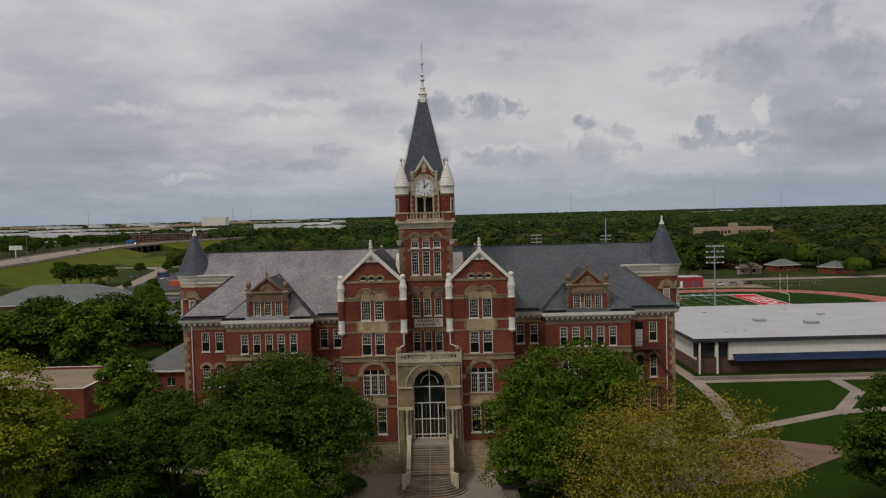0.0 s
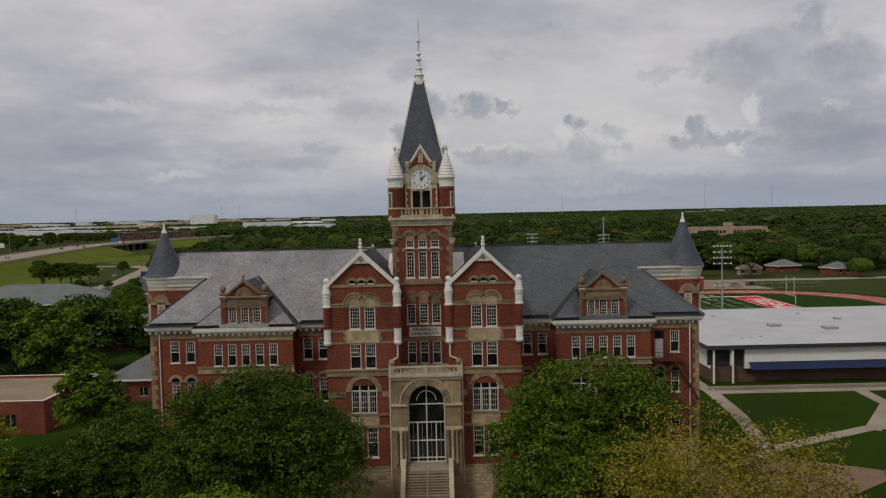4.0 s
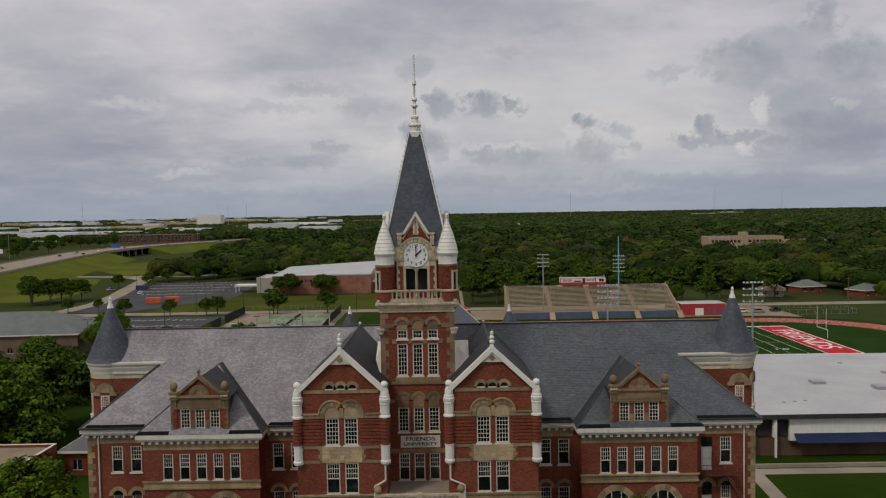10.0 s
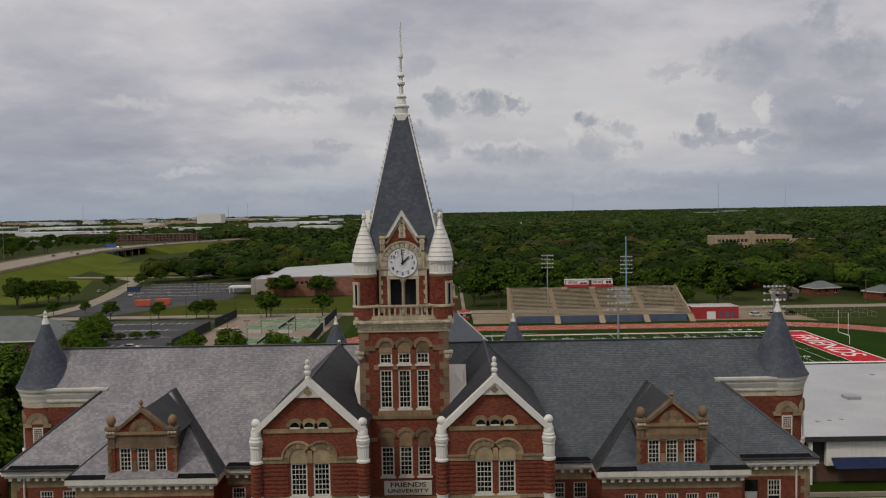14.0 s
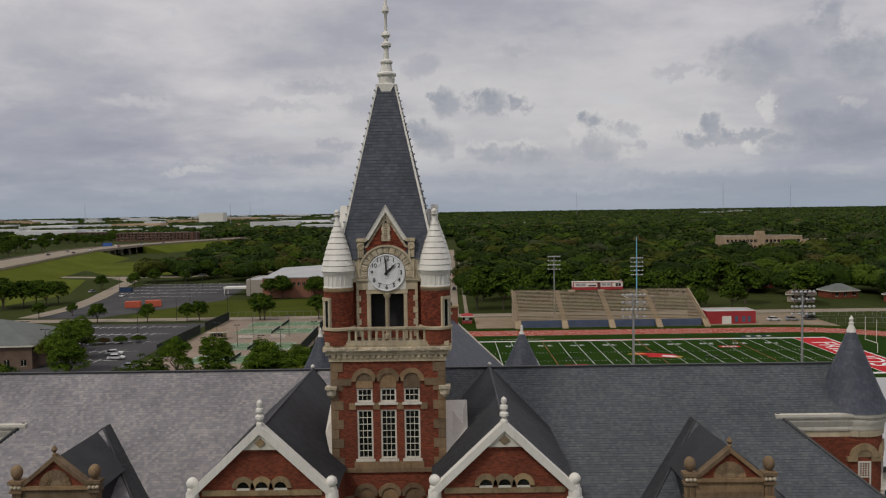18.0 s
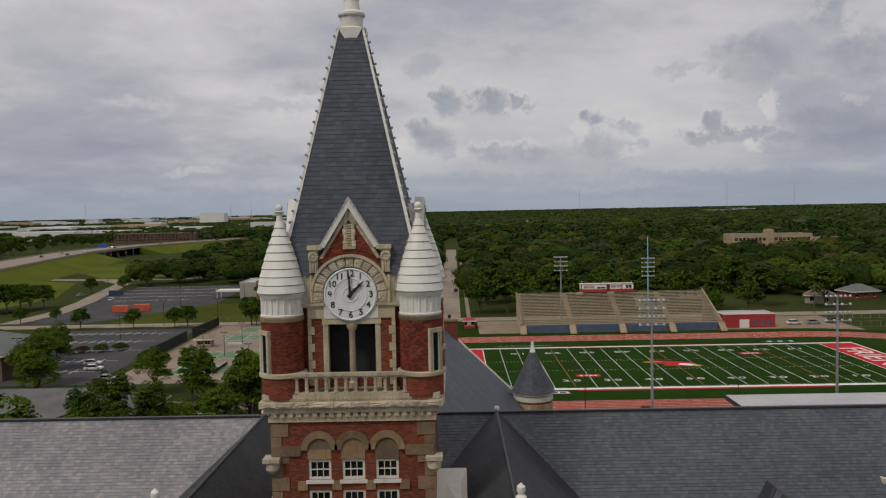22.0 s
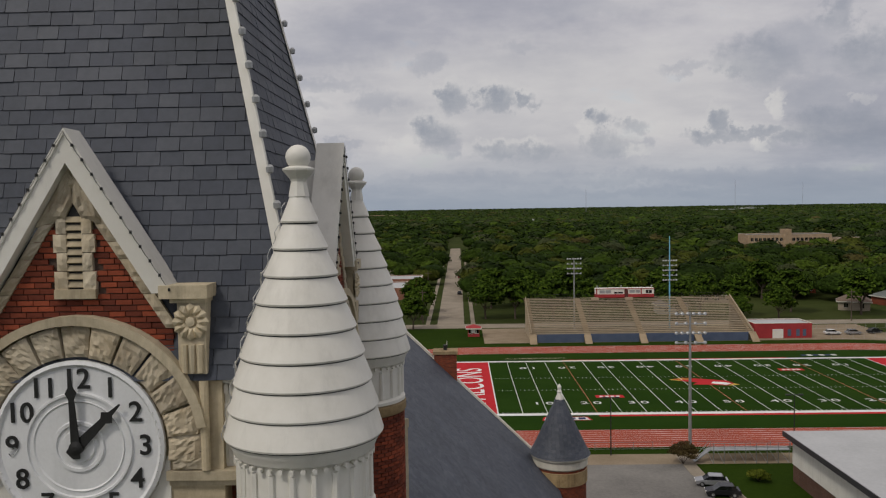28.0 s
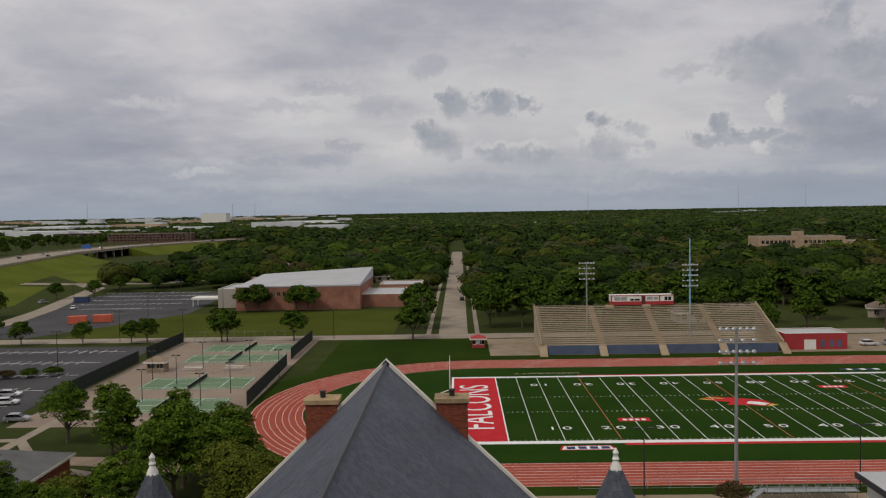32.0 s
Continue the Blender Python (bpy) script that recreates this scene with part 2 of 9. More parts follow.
def leafage(name, dark, mid, light, patch=0.25):
    """Leaves: change of green from clump to clump and from leaf to leaf."""
    m, nt, bsdf = nodes_of(name)
    isl = nt.nodes.new("ShaderNodeNewGeometry").outputs["Random Per Island"]
    f = maths(nt, "ADD", maths(nt, "MULTIPLY", isl, 0.3), maths(nt, "MULTIPLY", noise_at(nt, patch, 3.0), 0.7))
    link(nt, ramp(nt, f, [(0.3, dark), (0.5, mid), (0.72, light)]), bsdf.inputs["Base Color"])
    bsdf.inputs["Roughness"].default_value = 0.8
    bsdf.inputs["Specular IOR Level"].default_value = 0.05
    return m


# ---- sky, sun and exposure ----
world = bpy.data.worlds.new("cloudy sky")
world.use_nodes = True
scene.world = world
wt = world.node_tree
back = wt.nodes["Background"]
back.inputs["Strength"].default_value = 0.095
SUN_TURN, SUN_HEIGHT = radians(222), radians(50)     # compass turn from +y clockwise, height over the horizon
sky = wt.nodes.new("ShaderNodeTexSky")
sky.sky_type, sky.sun_disc, sky.sun_elevation, sky.sun_rotation = "NISHITA", False, SUN_HEIGHT, SUN_TURN
way = wt.nodes.new("ShaderNodeTexCoord").outputs["Generated"]
sep = wt.nodes.new("ShaderNodeSeparateXYZ")
link(wt, way, sep.inputs[0])
dx, dy, dz = sep.outputs
up = maths(wt, "MAXIMUM", dz, 0.0)
flat = maths(wt, "ADD", up, 0.2)


def spread(sx, sy):
    """Where the sky's way meets a high cloud sheet, stretched by sx and sy."""
    c = wt.nodes.new("ShaderNodeCombineXYZ")
    link(wt, maths(wt, "MULTIPLY", maths(wt, "DIVIDE", dx, flat), sx), c.inputs[0])
    link(wt, maths(wt, "MULTIPLY", maths(wt, "DIVIDE", dy, flat), sy), c.inputs[1])
    return c.outputs[0]


sheet_a = noise_at(wt, 1.0, 7.0, 0.52, spread(0.75, 0.75))
sheet_b = noise_at(wt, 1.0, 7.0, 0.6, spread(2.2, 2.2))
puffs = noise_at(wt, 22.0, 6.0, 0.6, way)
cover = maths(wt, "ADD", maths(wt, "MULTIPLY", sheet_a, 0.65), maths(wt, "MULTIPLY", sheet_b, 0.35))
cloud = ramp(wt, cover, [(0.36, (6.6, 6.45, 6.5)), (0.46, (5.4, 5.3, 5.6)), (0.54, (4.1, 4.12, 4.65)), (0.64, (3.0, 3.15, 3.8))])
gap = ramp(wt, sheet_b, [(0.26, (1, 1, 1)), (0.38, (0, 0, 0))])
clear = mixed(wt, 1.0, sky.outputs["Color"], (1.0, 1.0, 1.0), "MULTIPLY")
cloud = mixed(wt, maths(wt, "MULTIPLY", gap, 0.5), cloud, clear)
# single cumulus clouds with dark bases and sunlit edges: tangent to the side, tangent of height, half width, half height, strength
ahead = maths(wt, "MAXIMUM", maths(wt, "ABSOLUTE", dy), 0.05)
mid_wob = noise_at(wt, 26.0, 5.0, 0.6, way)
fine_wob = noise_at(wt, 75.0, 5.0, 0.62, way)
wob = maths(wt, "ADD", maths(wt, "MULTIPLY", maths(wt, "SUBTRACT", mid_wob, 0.5), 0.06), maths(wt, "MULTIPLY", maths(wt, "SUBTRACT", fine_wob, 0.5), 0.045))
lift = maths(wt, "ADD", maths(wt, "MULTIPLY", maths(wt, "SUBTRACT", puffs, 0.5), 0.034), maths(wt, "MULTIPLY", maths(wt, "SUBTRACT", fine_wob, 0.5), -0.03))
side = maths(wt, "ADD", maths(wt, "DIVIDE", dx, ahead), wob)
high = maths(wt, "ADD", maths(wt, "DIVIDE", dz, ahead), lift)


def blob(u, v, a, b, k, rim=1.2, core=0.45):
    x = maths(wt, "DIVIDE", maths(wt, "SUBTRACT", side, u), a)
    y = maths(wt, "DIVIDE", maths(wt, "SUBTRACT", high, v), b)
    d = maths(wt, "ADD", maths(wt, "MULTIPLY", x, x), maths(wt, "MULTIPLY", y, y))
    mr = node(wt, "ShaderNodeMapRange")
    mr.interpolation_type = "SMOOTHSTEP"
    link(wt, d, mr.inputs["Value"])
    for key, value in (("From Min", rim), ("From Max", core), ("To Min", 0.0), ("To Max", k)):
        mr.inputs[key].default_value = value
    return mr.outputs[0]


def heap(rows, rim, core):
    """The strongest of many clouds at each place of the sky."""
    most = None
    for row in rows:
        one = blob(*row, rim, core)
        most = one if most is None else maths(wt, "MAXIMUM", most, one)
    return most


DARK = [(-0.002, 0.133, 0.019, 0.012, 0.85), (0.048, 0.132, 0.020, 0.013, 0.90), (0.086, 0.129, 0.016, 0.009, 0.85), (-0.028, 0.090, 0.024, 0.017, 0.85), (0.051, 0.065, 0.023, 0.009, 0.60), (0.098, 0.065, 0.023, 0.008, 0.60),
          (0.178, 0.103, 0.017, 0.011, 0.90), (0.188, 0.073, 0.030, 0.014, 0.65), (0.223, 0.097, 0.017, 0.008, 0.60), (0.321, 0.100, 0.012, 0.013, 0.85), (0.309, 0.085, 0.025, 0.008, 0.85), (0.358, 0.087, 0.042, 0.007, 0.75),
          (0.370, 0.174, 0.042, 0.027, 0.62), (0.348, 0.157, 0.018, 0.010, 0.65), (0.470, 0.230, 0.018, 0.024, 0.70), (0.512, 0.177, 0.042, 0.030, 0.75), (0.485, 0.089, 0.071, 0.023, 0.75), (0.414, 0.075, 0.032, 0.009, 0.65)]
SOFT = [(-0.032, 0.180, 0.024, 0.011, 0.50), (-0.005, 0.072, 0.014, 0.008, 0.50), (-0.097, 0.133, 0.027, 0.014, 0.45), (-0.135, 0.077, 0.021, 0.006, 0.50), (-0.162, 0.062, 0.030, 0.008, 0.50), (-0.249, 0.067, 0.028, 0.006, 0.55),
          (0.234, 0.072, 0.011, 0.009, 0.50), (0.424, 0.195, 0.042, 0.024, 0.50), (0.445, 0.173, 0.035, 0.016, 0.45), (0.460, 0.126, 0.059, 0.025, 0.55), (0.285, 0.165, 0.028, 0.006, 0.40), (0.082, 0.193, 0.018, 0.006, 0.35),
          (-0.163, 0.155, 0.047, 0.008, 0.40), (-0.213, 0.130, 0.049, 0.007, 0.35), (-0.449, 0.168, 0.078, 0.024, 0.35), (-0.503, 0.224, 0.064, 0.031, 0.35), (-0.515, 0.096, 0.106, 0.031, 0.40), (-0.397, 0.056, 0.127, 0.006, 0.35),
          (-0.148, 0.205, 0.092, 0.028, 0.25), (0.059, 0.033, 0.183, 0.006, 0.30), (0.327, 0.031, 0.183, 0.008, 0.50), (-0.279, 0.022, 0.212, 0.006, 0.35), (0.320, 0.013, 0.212, 0.005, 0.40), (0.166, 0.241, 0.056, 0.013, 0.25)]
LIT = [(0.394, 0.120, 0.011, 0.017, 0.80), (0.370, 0.073, 0.012, 0.006, 0.90), (0.223, 0.064, 0.016, 0.008, 0.70), (-0.326, 0.052, 0.027, 0.005, 0.70), (0.158, 0.094, 0.010, 0.008, 0.50), (-0.067, 0.075, 0.021, 0.011, 0.50),
          (0.074, 0.075, 0.042, 0.008, 0.35), (0.495, 0.126, 0.018, 0.006, 0.35), (0.249, 0.094, 0.021, 0.010, 0.40), (-0.380, 0.139, 0.042, 0.006, 0.30), (-0.192, 0.112, 0.035, 0.004, 0.30)]
cloud = mixed(wt, blob(0.1, 0.11, 0.4, 0.1, 0.5, 1.4, 0.0), cloud, (6.1, 6.0, 5.95))
cloud = mixed(wt, maths(wt, "MULTIPLY", heap(SOFT, 2.4, 0.0), maths(wt, "ADD", 0.5, maths(wt, "MULTIPLY", mid_wob, 0.9))), cloud, (3.3, 3.5, 4.1))
halo = heap([(u - 0.1 * a, v + 0.45 * b, a * 1.2, b * 1.15, 0.5 * k) for u, v, a, b, k in DARK if b < 0.02], 2.2, 0.0)
cloud = mixed(wt, halo, cloud, (6.5, 6.4, 6.3))
cloud = mixed(wt, maths(wt, "MULTIPLY", heap(LIT, 2.0, 0.1), maths(wt, "ADD", 0.35, maths(wt, "MULTIPLY", fine_wob, 1.0))), cloud, (6.7, 6.55, 6.4))
shade = maths(wt, "MULTIPLY", heap(DARK, 2.1, 0.0), maths(wt, "ADD", 0.12, maths(wt, "ADD", maths(wt, "MULTIPLY", fine_wob, 0.7), maths(wt, "MULTIPLY", sheet_b, 0.6))))
cloud = mixed(wt, shade, cloud, (2.55, 2.85, 3.45))
low = node(wt, "ShaderNodeMapRange")
link(wt, dz, low.inputs["Value"])
for key, value in (("From Min", 0.0), ("From Max", 0.075), ("To Min", 0.85), ("To Max", 0.0)):
    low.inputs[key].default_value = value
cloud = mixed(wt, low.outputs[0], cloud, (3.0, 3.5, 4.2))
zenith = node(wt, "ShaderNodeMapRange")
zenith.interpolation_type = "SMOOTHSTEP"
link(wt, dz, zenith.inputs["Value"])
for key, value in (("From Min", 0.3), ("From Max", 0.8), ("To Min", 1.0), ("To Max", 1.3)):
    zenith.inputs[key].default_value = value
gain = wt.nodes.new("ShaderNodeVectorMath")
gain.operation = "SCALE"
warm = mixed(wt, maths(wt, "MINIMUM", maths(wt, "MULTIPLY", maths(wt, "MAXIMUM", maths(wt, "SUBTRACT", dz, 0.3), 0.0), 2.0), 1.0), (1.0, 1.0, 1.0), (1.06, 1.0, 0.9))
link(wt, mixed(wt, 1.0, cloud, warm, "MULTIPLY"), gain.inputs[0])
link(wt, zenith.outputs[0], gain.inputs["Scale"])
link(wt, gain.outputs[0], back.inputs["Color"])

sun = new("sun", bpy.data.lights.new("sun", "SUN"))
sun.data.energy, sun.data.angle, sun.data.color = 1.25, radians(10), (1.0, 0.93, 0.82)
sun.matrix_basis = look((math.sin(SUN_TURN) * math.cos(SUN_HEIGHT) * 300, math.cos(SUN_TURN) * math.cos(SUN_HEIGHT) * 300, math.sin(SUN_HEIGHT) * 300), (0, 0, 0))
scene.view_settings.exposure = 0.0

# ---- the materials ----
BRICK = brickwork("red brick", (0.125, 0.03, 0.015), (0.235, 0.051, 0.024), (0.34, 0.08, 0.036), (0.11, 0.068, 0.05))
BRICK_PIECE = surface("red brick piece", (0.14, 0.034, 0.019), (0.28, 0.069, 0.036), 0.85, 1.5, 30.0, 0.4, spec=0.2, vary=0.42)
MORTAR = surface("mortar bed", (0.05, 0.034, 0.027), (0.12, 0.08, 0.062), 0.95, 2.0, 30.0, 0.3)
STONE = surface("buff limestone", (0.18, 0.128, 0.068), (0.39, 0.295, 0.17), 0.9, 0.9, 9.0, 0.6, vary=0.3, streak=0.4)
STONE_BROWN = surface("brown weathered sandstone", (0.13, 0.085, 0.048), (0.29, 0.205, 0.122), 0.92, 0.9, 9.0, 0.6, vary=0.3, streak=0.35)
STONE_PALE = surface("pale dressed limestone", (0.35, 0.288, 0.19), (0.63, 0.545, 0.39), 0.85, 0.8, 10.0, 0.4, vary=0.1, streak=0.4)
STONE_ROUGH = surface("rough quarry-faced limestone", (0.34, 0.275, 0.185), (0.66, 0.585, 0.45), 0.95, 2.2, 7.0, 1.0, vary=0.12, streak=0.2)
WHITE = surface("white painted metal", (0.68, 0.66, 0.6), (0.8, 0.785, 0.735), 0.5, 0.6, 5.0, 0.05, spec=0.3, streak=0.16)
TRIM = surface("cream white painted wood", (0.57, 0.54, 0.465), (0.73, 0.7, 0.62), 0.55, 1.0, 14.0, 0.05, streak=0.2)
SLATE = surface("dark blue-grey slate", (0.041, 0.048, 0.063), (0.082, 0.092, 0.119), 0.6, 0.5, 10.0, 0.2, spec=0.35, vary=0.22)
SLATE_OLD = surface("weathered lilac-grey slate", (0.17, 0.165, 0.178), (0.3, 0.285, 0.295), 0.6, 0.35, 9.0, 0.25, spec=0.4, vary=0.22)
SLATE_MID = surface("grey-green slate", (0.052, 0.061, 0.07), (0.098, 0.11, 0.122), 0.6, 0.35, 9.0, 0.25, spec=0.4, vary=0.22)
# dark slate of the side slopes, with their shaded look in the colour
SLATE_DARK = surface("dark slate toned for shaded slopes", (0.024, 0.026, 0.03), (0.046, 0.049, 0.055), 0.65, 0.5, 10.0, 0.2, spec=0.25, vary=0.18)
LEAD = surface("dark lead flashing", (0.02, 0.02, 0.024), (0.045, 0.045, 0.05), 0.5, 1.0, 10.0, 0.05, spec=0.5)
DECK = surface("roof boarding under slates", (0.03, 0.03, 0.034), (0.05, 0.05, 0.055), 0.9, 1.0, 10.0, 0.0)
EAVE_DARK = surface("black bitumen eave strip", (0.006, 0.006, 0.007), (0.016, 0.016, 0.018), 0.95, 1.0, 10.0, 0.05, spec=0.05)
BLACK = surface("black painted iron", (0.012, 0.012, 0.012), (0.03, 0.03, 0.03), 0.5, 2.0, 20.0, 0.05)
# near-black colour stands for missing light in rooms, openings and recesses
DARK_ROOM = surface("near-black for unlit insides and recesses", (0.02, 0.02, 0.022), (0.04, 0.04, 0.042), 0.95, 1.0, 10.0, 0.0)
CLOCK_WHITE = surface("white painted clock face", (0.68, 0.69, 0.7), (0.8, 0.81, 0.82), 0.4, 2.0, 20.0, 0.05, streak=0.12)
ASPHALT = surface("grey asphalt", (0.05, 0.05, 0.053), (0.09, 0.09, 0.094), 1.0, 0.06, 2.0, 0.2, spec=0.06)
CONCRETE = surface("worn concrete", (0.21, 0.18, 0.142), (0.34, 0.295, 0.24), 1.0, 0.15, 3.0, 0.2, spec=0.08)
PAINT_LINE = surface("white road paint", (0.6, 0.6, 0.6), (0.78, 0.78, 0.78), 0.7, 0.5, 6.0, 0.0)
BARK = surface("grey-brown bark", (0.06, 0.045, 0.032), (0.14, 0.11, 0.085), 0.95, 2.0, 14.0, 0.6)
BARK_PALE = surface("mottled pale sycamore bark", (0.22, 0.2, 0.16), (0.6, 0.57, 0.5), 0.85, 1.6, 6.0, 0.2)
STEEL = surface("galvanised steel", (0.3, 0.31, 0.32), (0.45, 0.46, 0.47), 0.45, 1.0, 8.0, 0.0, metallic=0.6)
STONE_BUFF = surface("buff plinth stone", (0.3, 0.225, 0.12), (0.52, 0.41, 0.25), 0.95, 1.5, 8.0, 0.8, vary=0.2)
ASPHALT_PALE = surface("worn pale asphalt", (0.13, 0.125, 0.12), (0.24, 0.23, 0.215), 1.0, 0.12, 2.0, 0.2, spec=0.06)
AWNING = surface("navy canvas", (0.01, 0.018, 0.055), (0.017, 0.03, 0.085), 0.9, 0.5, 6.0, 0.0)
IRON_RED = surface("dark red-brown iron paint", (0.07, 0.02, 0.016), (0.13, 0.035, 0.028), 0.7, 0.6, 8.0, 0.1)
RED_PAINT = surface("red painted wall", (0.28, 0.026, 0.03), (0.4, 0.042, 0.046), 0.7, 0.4, 5.0, 0.05)
ROOF_WHITE = surface("white roof membrane", (0.36, 0.37, 0.385), (0.47, 0.48, 0.495), 0.9, 0.12, 2.0, 0.05, spec=0.1)
ROOF_GREY = surface("grey asphalt shingles", (0.09, 0.092, 0.095), (0.155, 0.155, 0.155), 0.9, 0.4, 6.0, 0.2)
BRICK_TAN = brickwork("orange-tan brick", (0.27, 0.1, 0.06), (0.31, 0.12, 0.075), (0.36, 0.15, 0.095), (0.3, 0.2, 0.15))
BRICK_PALE = brickwork("pale buff brick", (0.36, 0.25, 0.15), (0.42, 0.3, 0.18), (0.5, 0.37, 0.24), (0.4, 0.33, 0.25))

m_, nt_, b_ = nodes_of("window glass")
b_.inputs["Base Color"].default_value = (0.012, 0.014, 0.017, 1)
b_.inputs["Roughness"].default_value, b_.inputs["Specular IOR Level"].default_value = 0.08, 0.55
link(nt_, ramp(nt_, noise_at(nt_, 0.9, 2.0), [(0.4, (0.006, 0.007, 0.008)), (0.66, (0.02, 0.022, 0.025)), (0.78, (0.09, 0.086, 0.078))]), b_.inputs["Base Color"])
GLASS = m_


# ---- the hall: a brick college building with a clock tower ----
hall = thing("college_hall", "red brick and limestone hall with slate roofs and clock tower", "building")
BAYS = (CX - 6.65, CX + 6.65)
WINGS = (CX - 20.8, CX + 20.8)
EAVE, RIDGE, RIDGE_Y = 18.9, 27.2, 14.0
PITCH = (RIDGE - EAVE) / (RIDGE_Y - 4.4)


def roof_z(y):
    return EAVE + (y - 4.4) * PITCH


def wall_with_holes(mesh, x0, x1, z0, z1, y0, y1, holes):
    """A wall facing the front from x0 to x1 with square openings (xa, xb, za, zb) cut through it."""
    mesh.pierced(x0, x1, z0, z1, y0, y1, holes)


SASH = {}


def sash_window(x, y, z0, w, h, cols=4, rows=5, open_low=True, parent=None, turn=0.0, arched=False):
    """A sash window: frame with glazing bars, pane and sill; its middle at x, its wall's face at y."""
    key = (round(w, 2), round(h, 2), cols, rows, open_low, arched)
    if key not in SASH:
        fr = Mesh()
        t = 0.09
        g0 = h * 0.5 if open_low else t
        cells = []
        cw, ch = (w - 2 * t) / cols, (h - t - g0) / rows
        for i in range(cols):
            for j in range(rows):
                cells.append((-w / 2 + t + i * cw + 0.014, -w / 2 + t + (i + 1) * cw - 0.014, g0 + j * ch + 0.013, g0 + (j + 1) * ch - 0.013))
        if open_low:
            cells.append((-w / 2 + t, w / 2 - t, t, h * 0.5 - 0.06))
        fr.pierced(-w / 2, w / 2, 0, h, 0.05, 0.15, cells)
        pane = Mesh().box(-w / 2 + 0.03, w / 2 - 0.03, 0.135, 0.15, 0.03, h - 0.03)
        sill = Mesh().box(-w / 2 - 0.1, w / 2 + 0.1, -0.1, 0.2, -0.14, 0)
        SASH[key] = (fr.data("window", TRIM), pane.data("pane", GLASS), sill.data("sill", TRIM))
    fr, pane, sill = SASH[key]
    win = part("window", fr, None, parent or hall)
    win.matrix_basis = pose(x, y, z0, 0, 0, turn)
    part("pane", pane, None, win)
    part("sill", sill, None, win)
    return win


def slates(mesh, origin, u, v, outline, w=0.3, h=0.21, lift=0.0, single=None, limit=0):
    """Lays slates in courses on a convex slope: origin, unit ways along the eave and up the slope, outline in metres of those ways."""
    o, u, v = Vector(origin), Vector(u).normalized(), Vector(v).normalized()
    n = u.cross(v).normalized()
    n = n if n.z > 0 else -n
    top = max(p[1] for p in outline)
    low = min(p[1] for p in outline)
    rng = random.Random(int(abs(o.x * 31 + o.y * 17 + o.z * 7) * 10))
    made = 0
    courses = max(1, round((top - low) / h))
    h = (top - low) / courses
    for r in range(courses):
        b0, b1 = low + r * h, low + (r + 1) * h
        mid = (b0 + b1) / 2
        cut = []
        for (xa, ya), (xb, yb) in zip(outline, outline[1:] + outline[:1]):
            if (ya - mid) * (yb - mid) < 0:
                cut.append(xa + (xb - xa) * (mid - ya) / (yb - ya))
        if len(cut) < 2:
            continue
        xl, xr = min(cut), max(cut)
        x = xl - (r % 2) * w / 2 - rng.random() * 0.05
        while x < xr:
            ww = w * rng.uniform(0.92, 1.08)
            a, b = max(x, xl), min(x + ww - 0.008, xr)
            x += ww
            if b - a < 0.03:
                continue
            t = lift + rng.uniform(0.016, 0.027)
            sag = rng.uniform(-0.004, 0.004)
            pts = [o + u * a + v * (b0 + sag) + n * t, o + u * b + v * (b0 + sag) + n * t, o + u * b + v * b1 + n * (lift + 0.008), o + u * a + v * b1 + n * (lift + 0.008),
                   o + u * a + v * (b0 + sag) + n * (lift - 0.01), o + u * b + v * (b0 + sag) + n * (lift - 0.01)]
            faces = [(0, 1, 2, 3), (4, 5, 1, 0), (4, 0, 3), (5, 2, 1)]
            if u.cross(v).z < 0:
                faces = [f[::-1] for f in faces]
            if single is not None and made < limit:
                one = Mesh().add([tuple(p) for p in pts], faces)
                single.append(one)
                made += 1
            else:
                mesh.add([tuple(p) for p in pts], faces)


# -- tower shaft --
TX0, TX1, TY0, TY1 = CX - 3.4, CX + 3.4, CY - 3.4, CY + 3.4
shaft = Mesh()
TW = [CX - 1.42, CX, CX + 1.42]
holes = []
for x in TW:
    holes += [(x - 0.48, x + 0.48, 24.25, 27.25), (x - 0.48, x + 0.48, 27.7, 28.55), (x - 0.5, x + 0.5, 18.95, 21.25), (x - 0.5, x + 0.5, 14.35, 16.9)]
wall_with_holes(shaft, TX0, TX1, 0, 30.3, TY0, TY0 + 0.5, holes)
shaft.box(TX0, TX0 + 0.5, TY0 + 0.5, TY1, 0, 30.3).box(TX1 - 0.5, TX1, TY0 + 0.5, TY1, 0, 30.3).box(TX0 + 0.5, TX1 - 0.5, TY1 - 0.5, TY1, 0, 30.3)
part("tower_wall", shaft, BRICK, hall)
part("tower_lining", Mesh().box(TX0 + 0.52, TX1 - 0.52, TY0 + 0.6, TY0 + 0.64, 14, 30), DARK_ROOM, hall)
for x in TW:
    sash_window(x, TY0, 24.25, 0.96, 3.0, 3, 7, False)
    sash_window(x, TY0, 27.7, 0.96, 0.85, 3, 2, False)
    sash_window(x, TY0, 18.95, 1.0, 2.3, 3, 6, False)
    sash_window(x, TY0, 14.35, 1.0, 2.55, 4, 3, True)
# quoins up the tower corners
for sx in (-1, 1):
    for k in range(22):
        z = 17.4 + k * 0.58
        wq = 0.75 if k % 2 else 0.45
        x0 = TX0 - 0.05 if sx < 0 else TX1 + 0.05 - wq
        part("quoin", Mesh().box(x0, x0 + wq, TY0 - 0.05, TY0 + (1.2 - wq), z, z + 0.55), STONE_BROWN, hall)
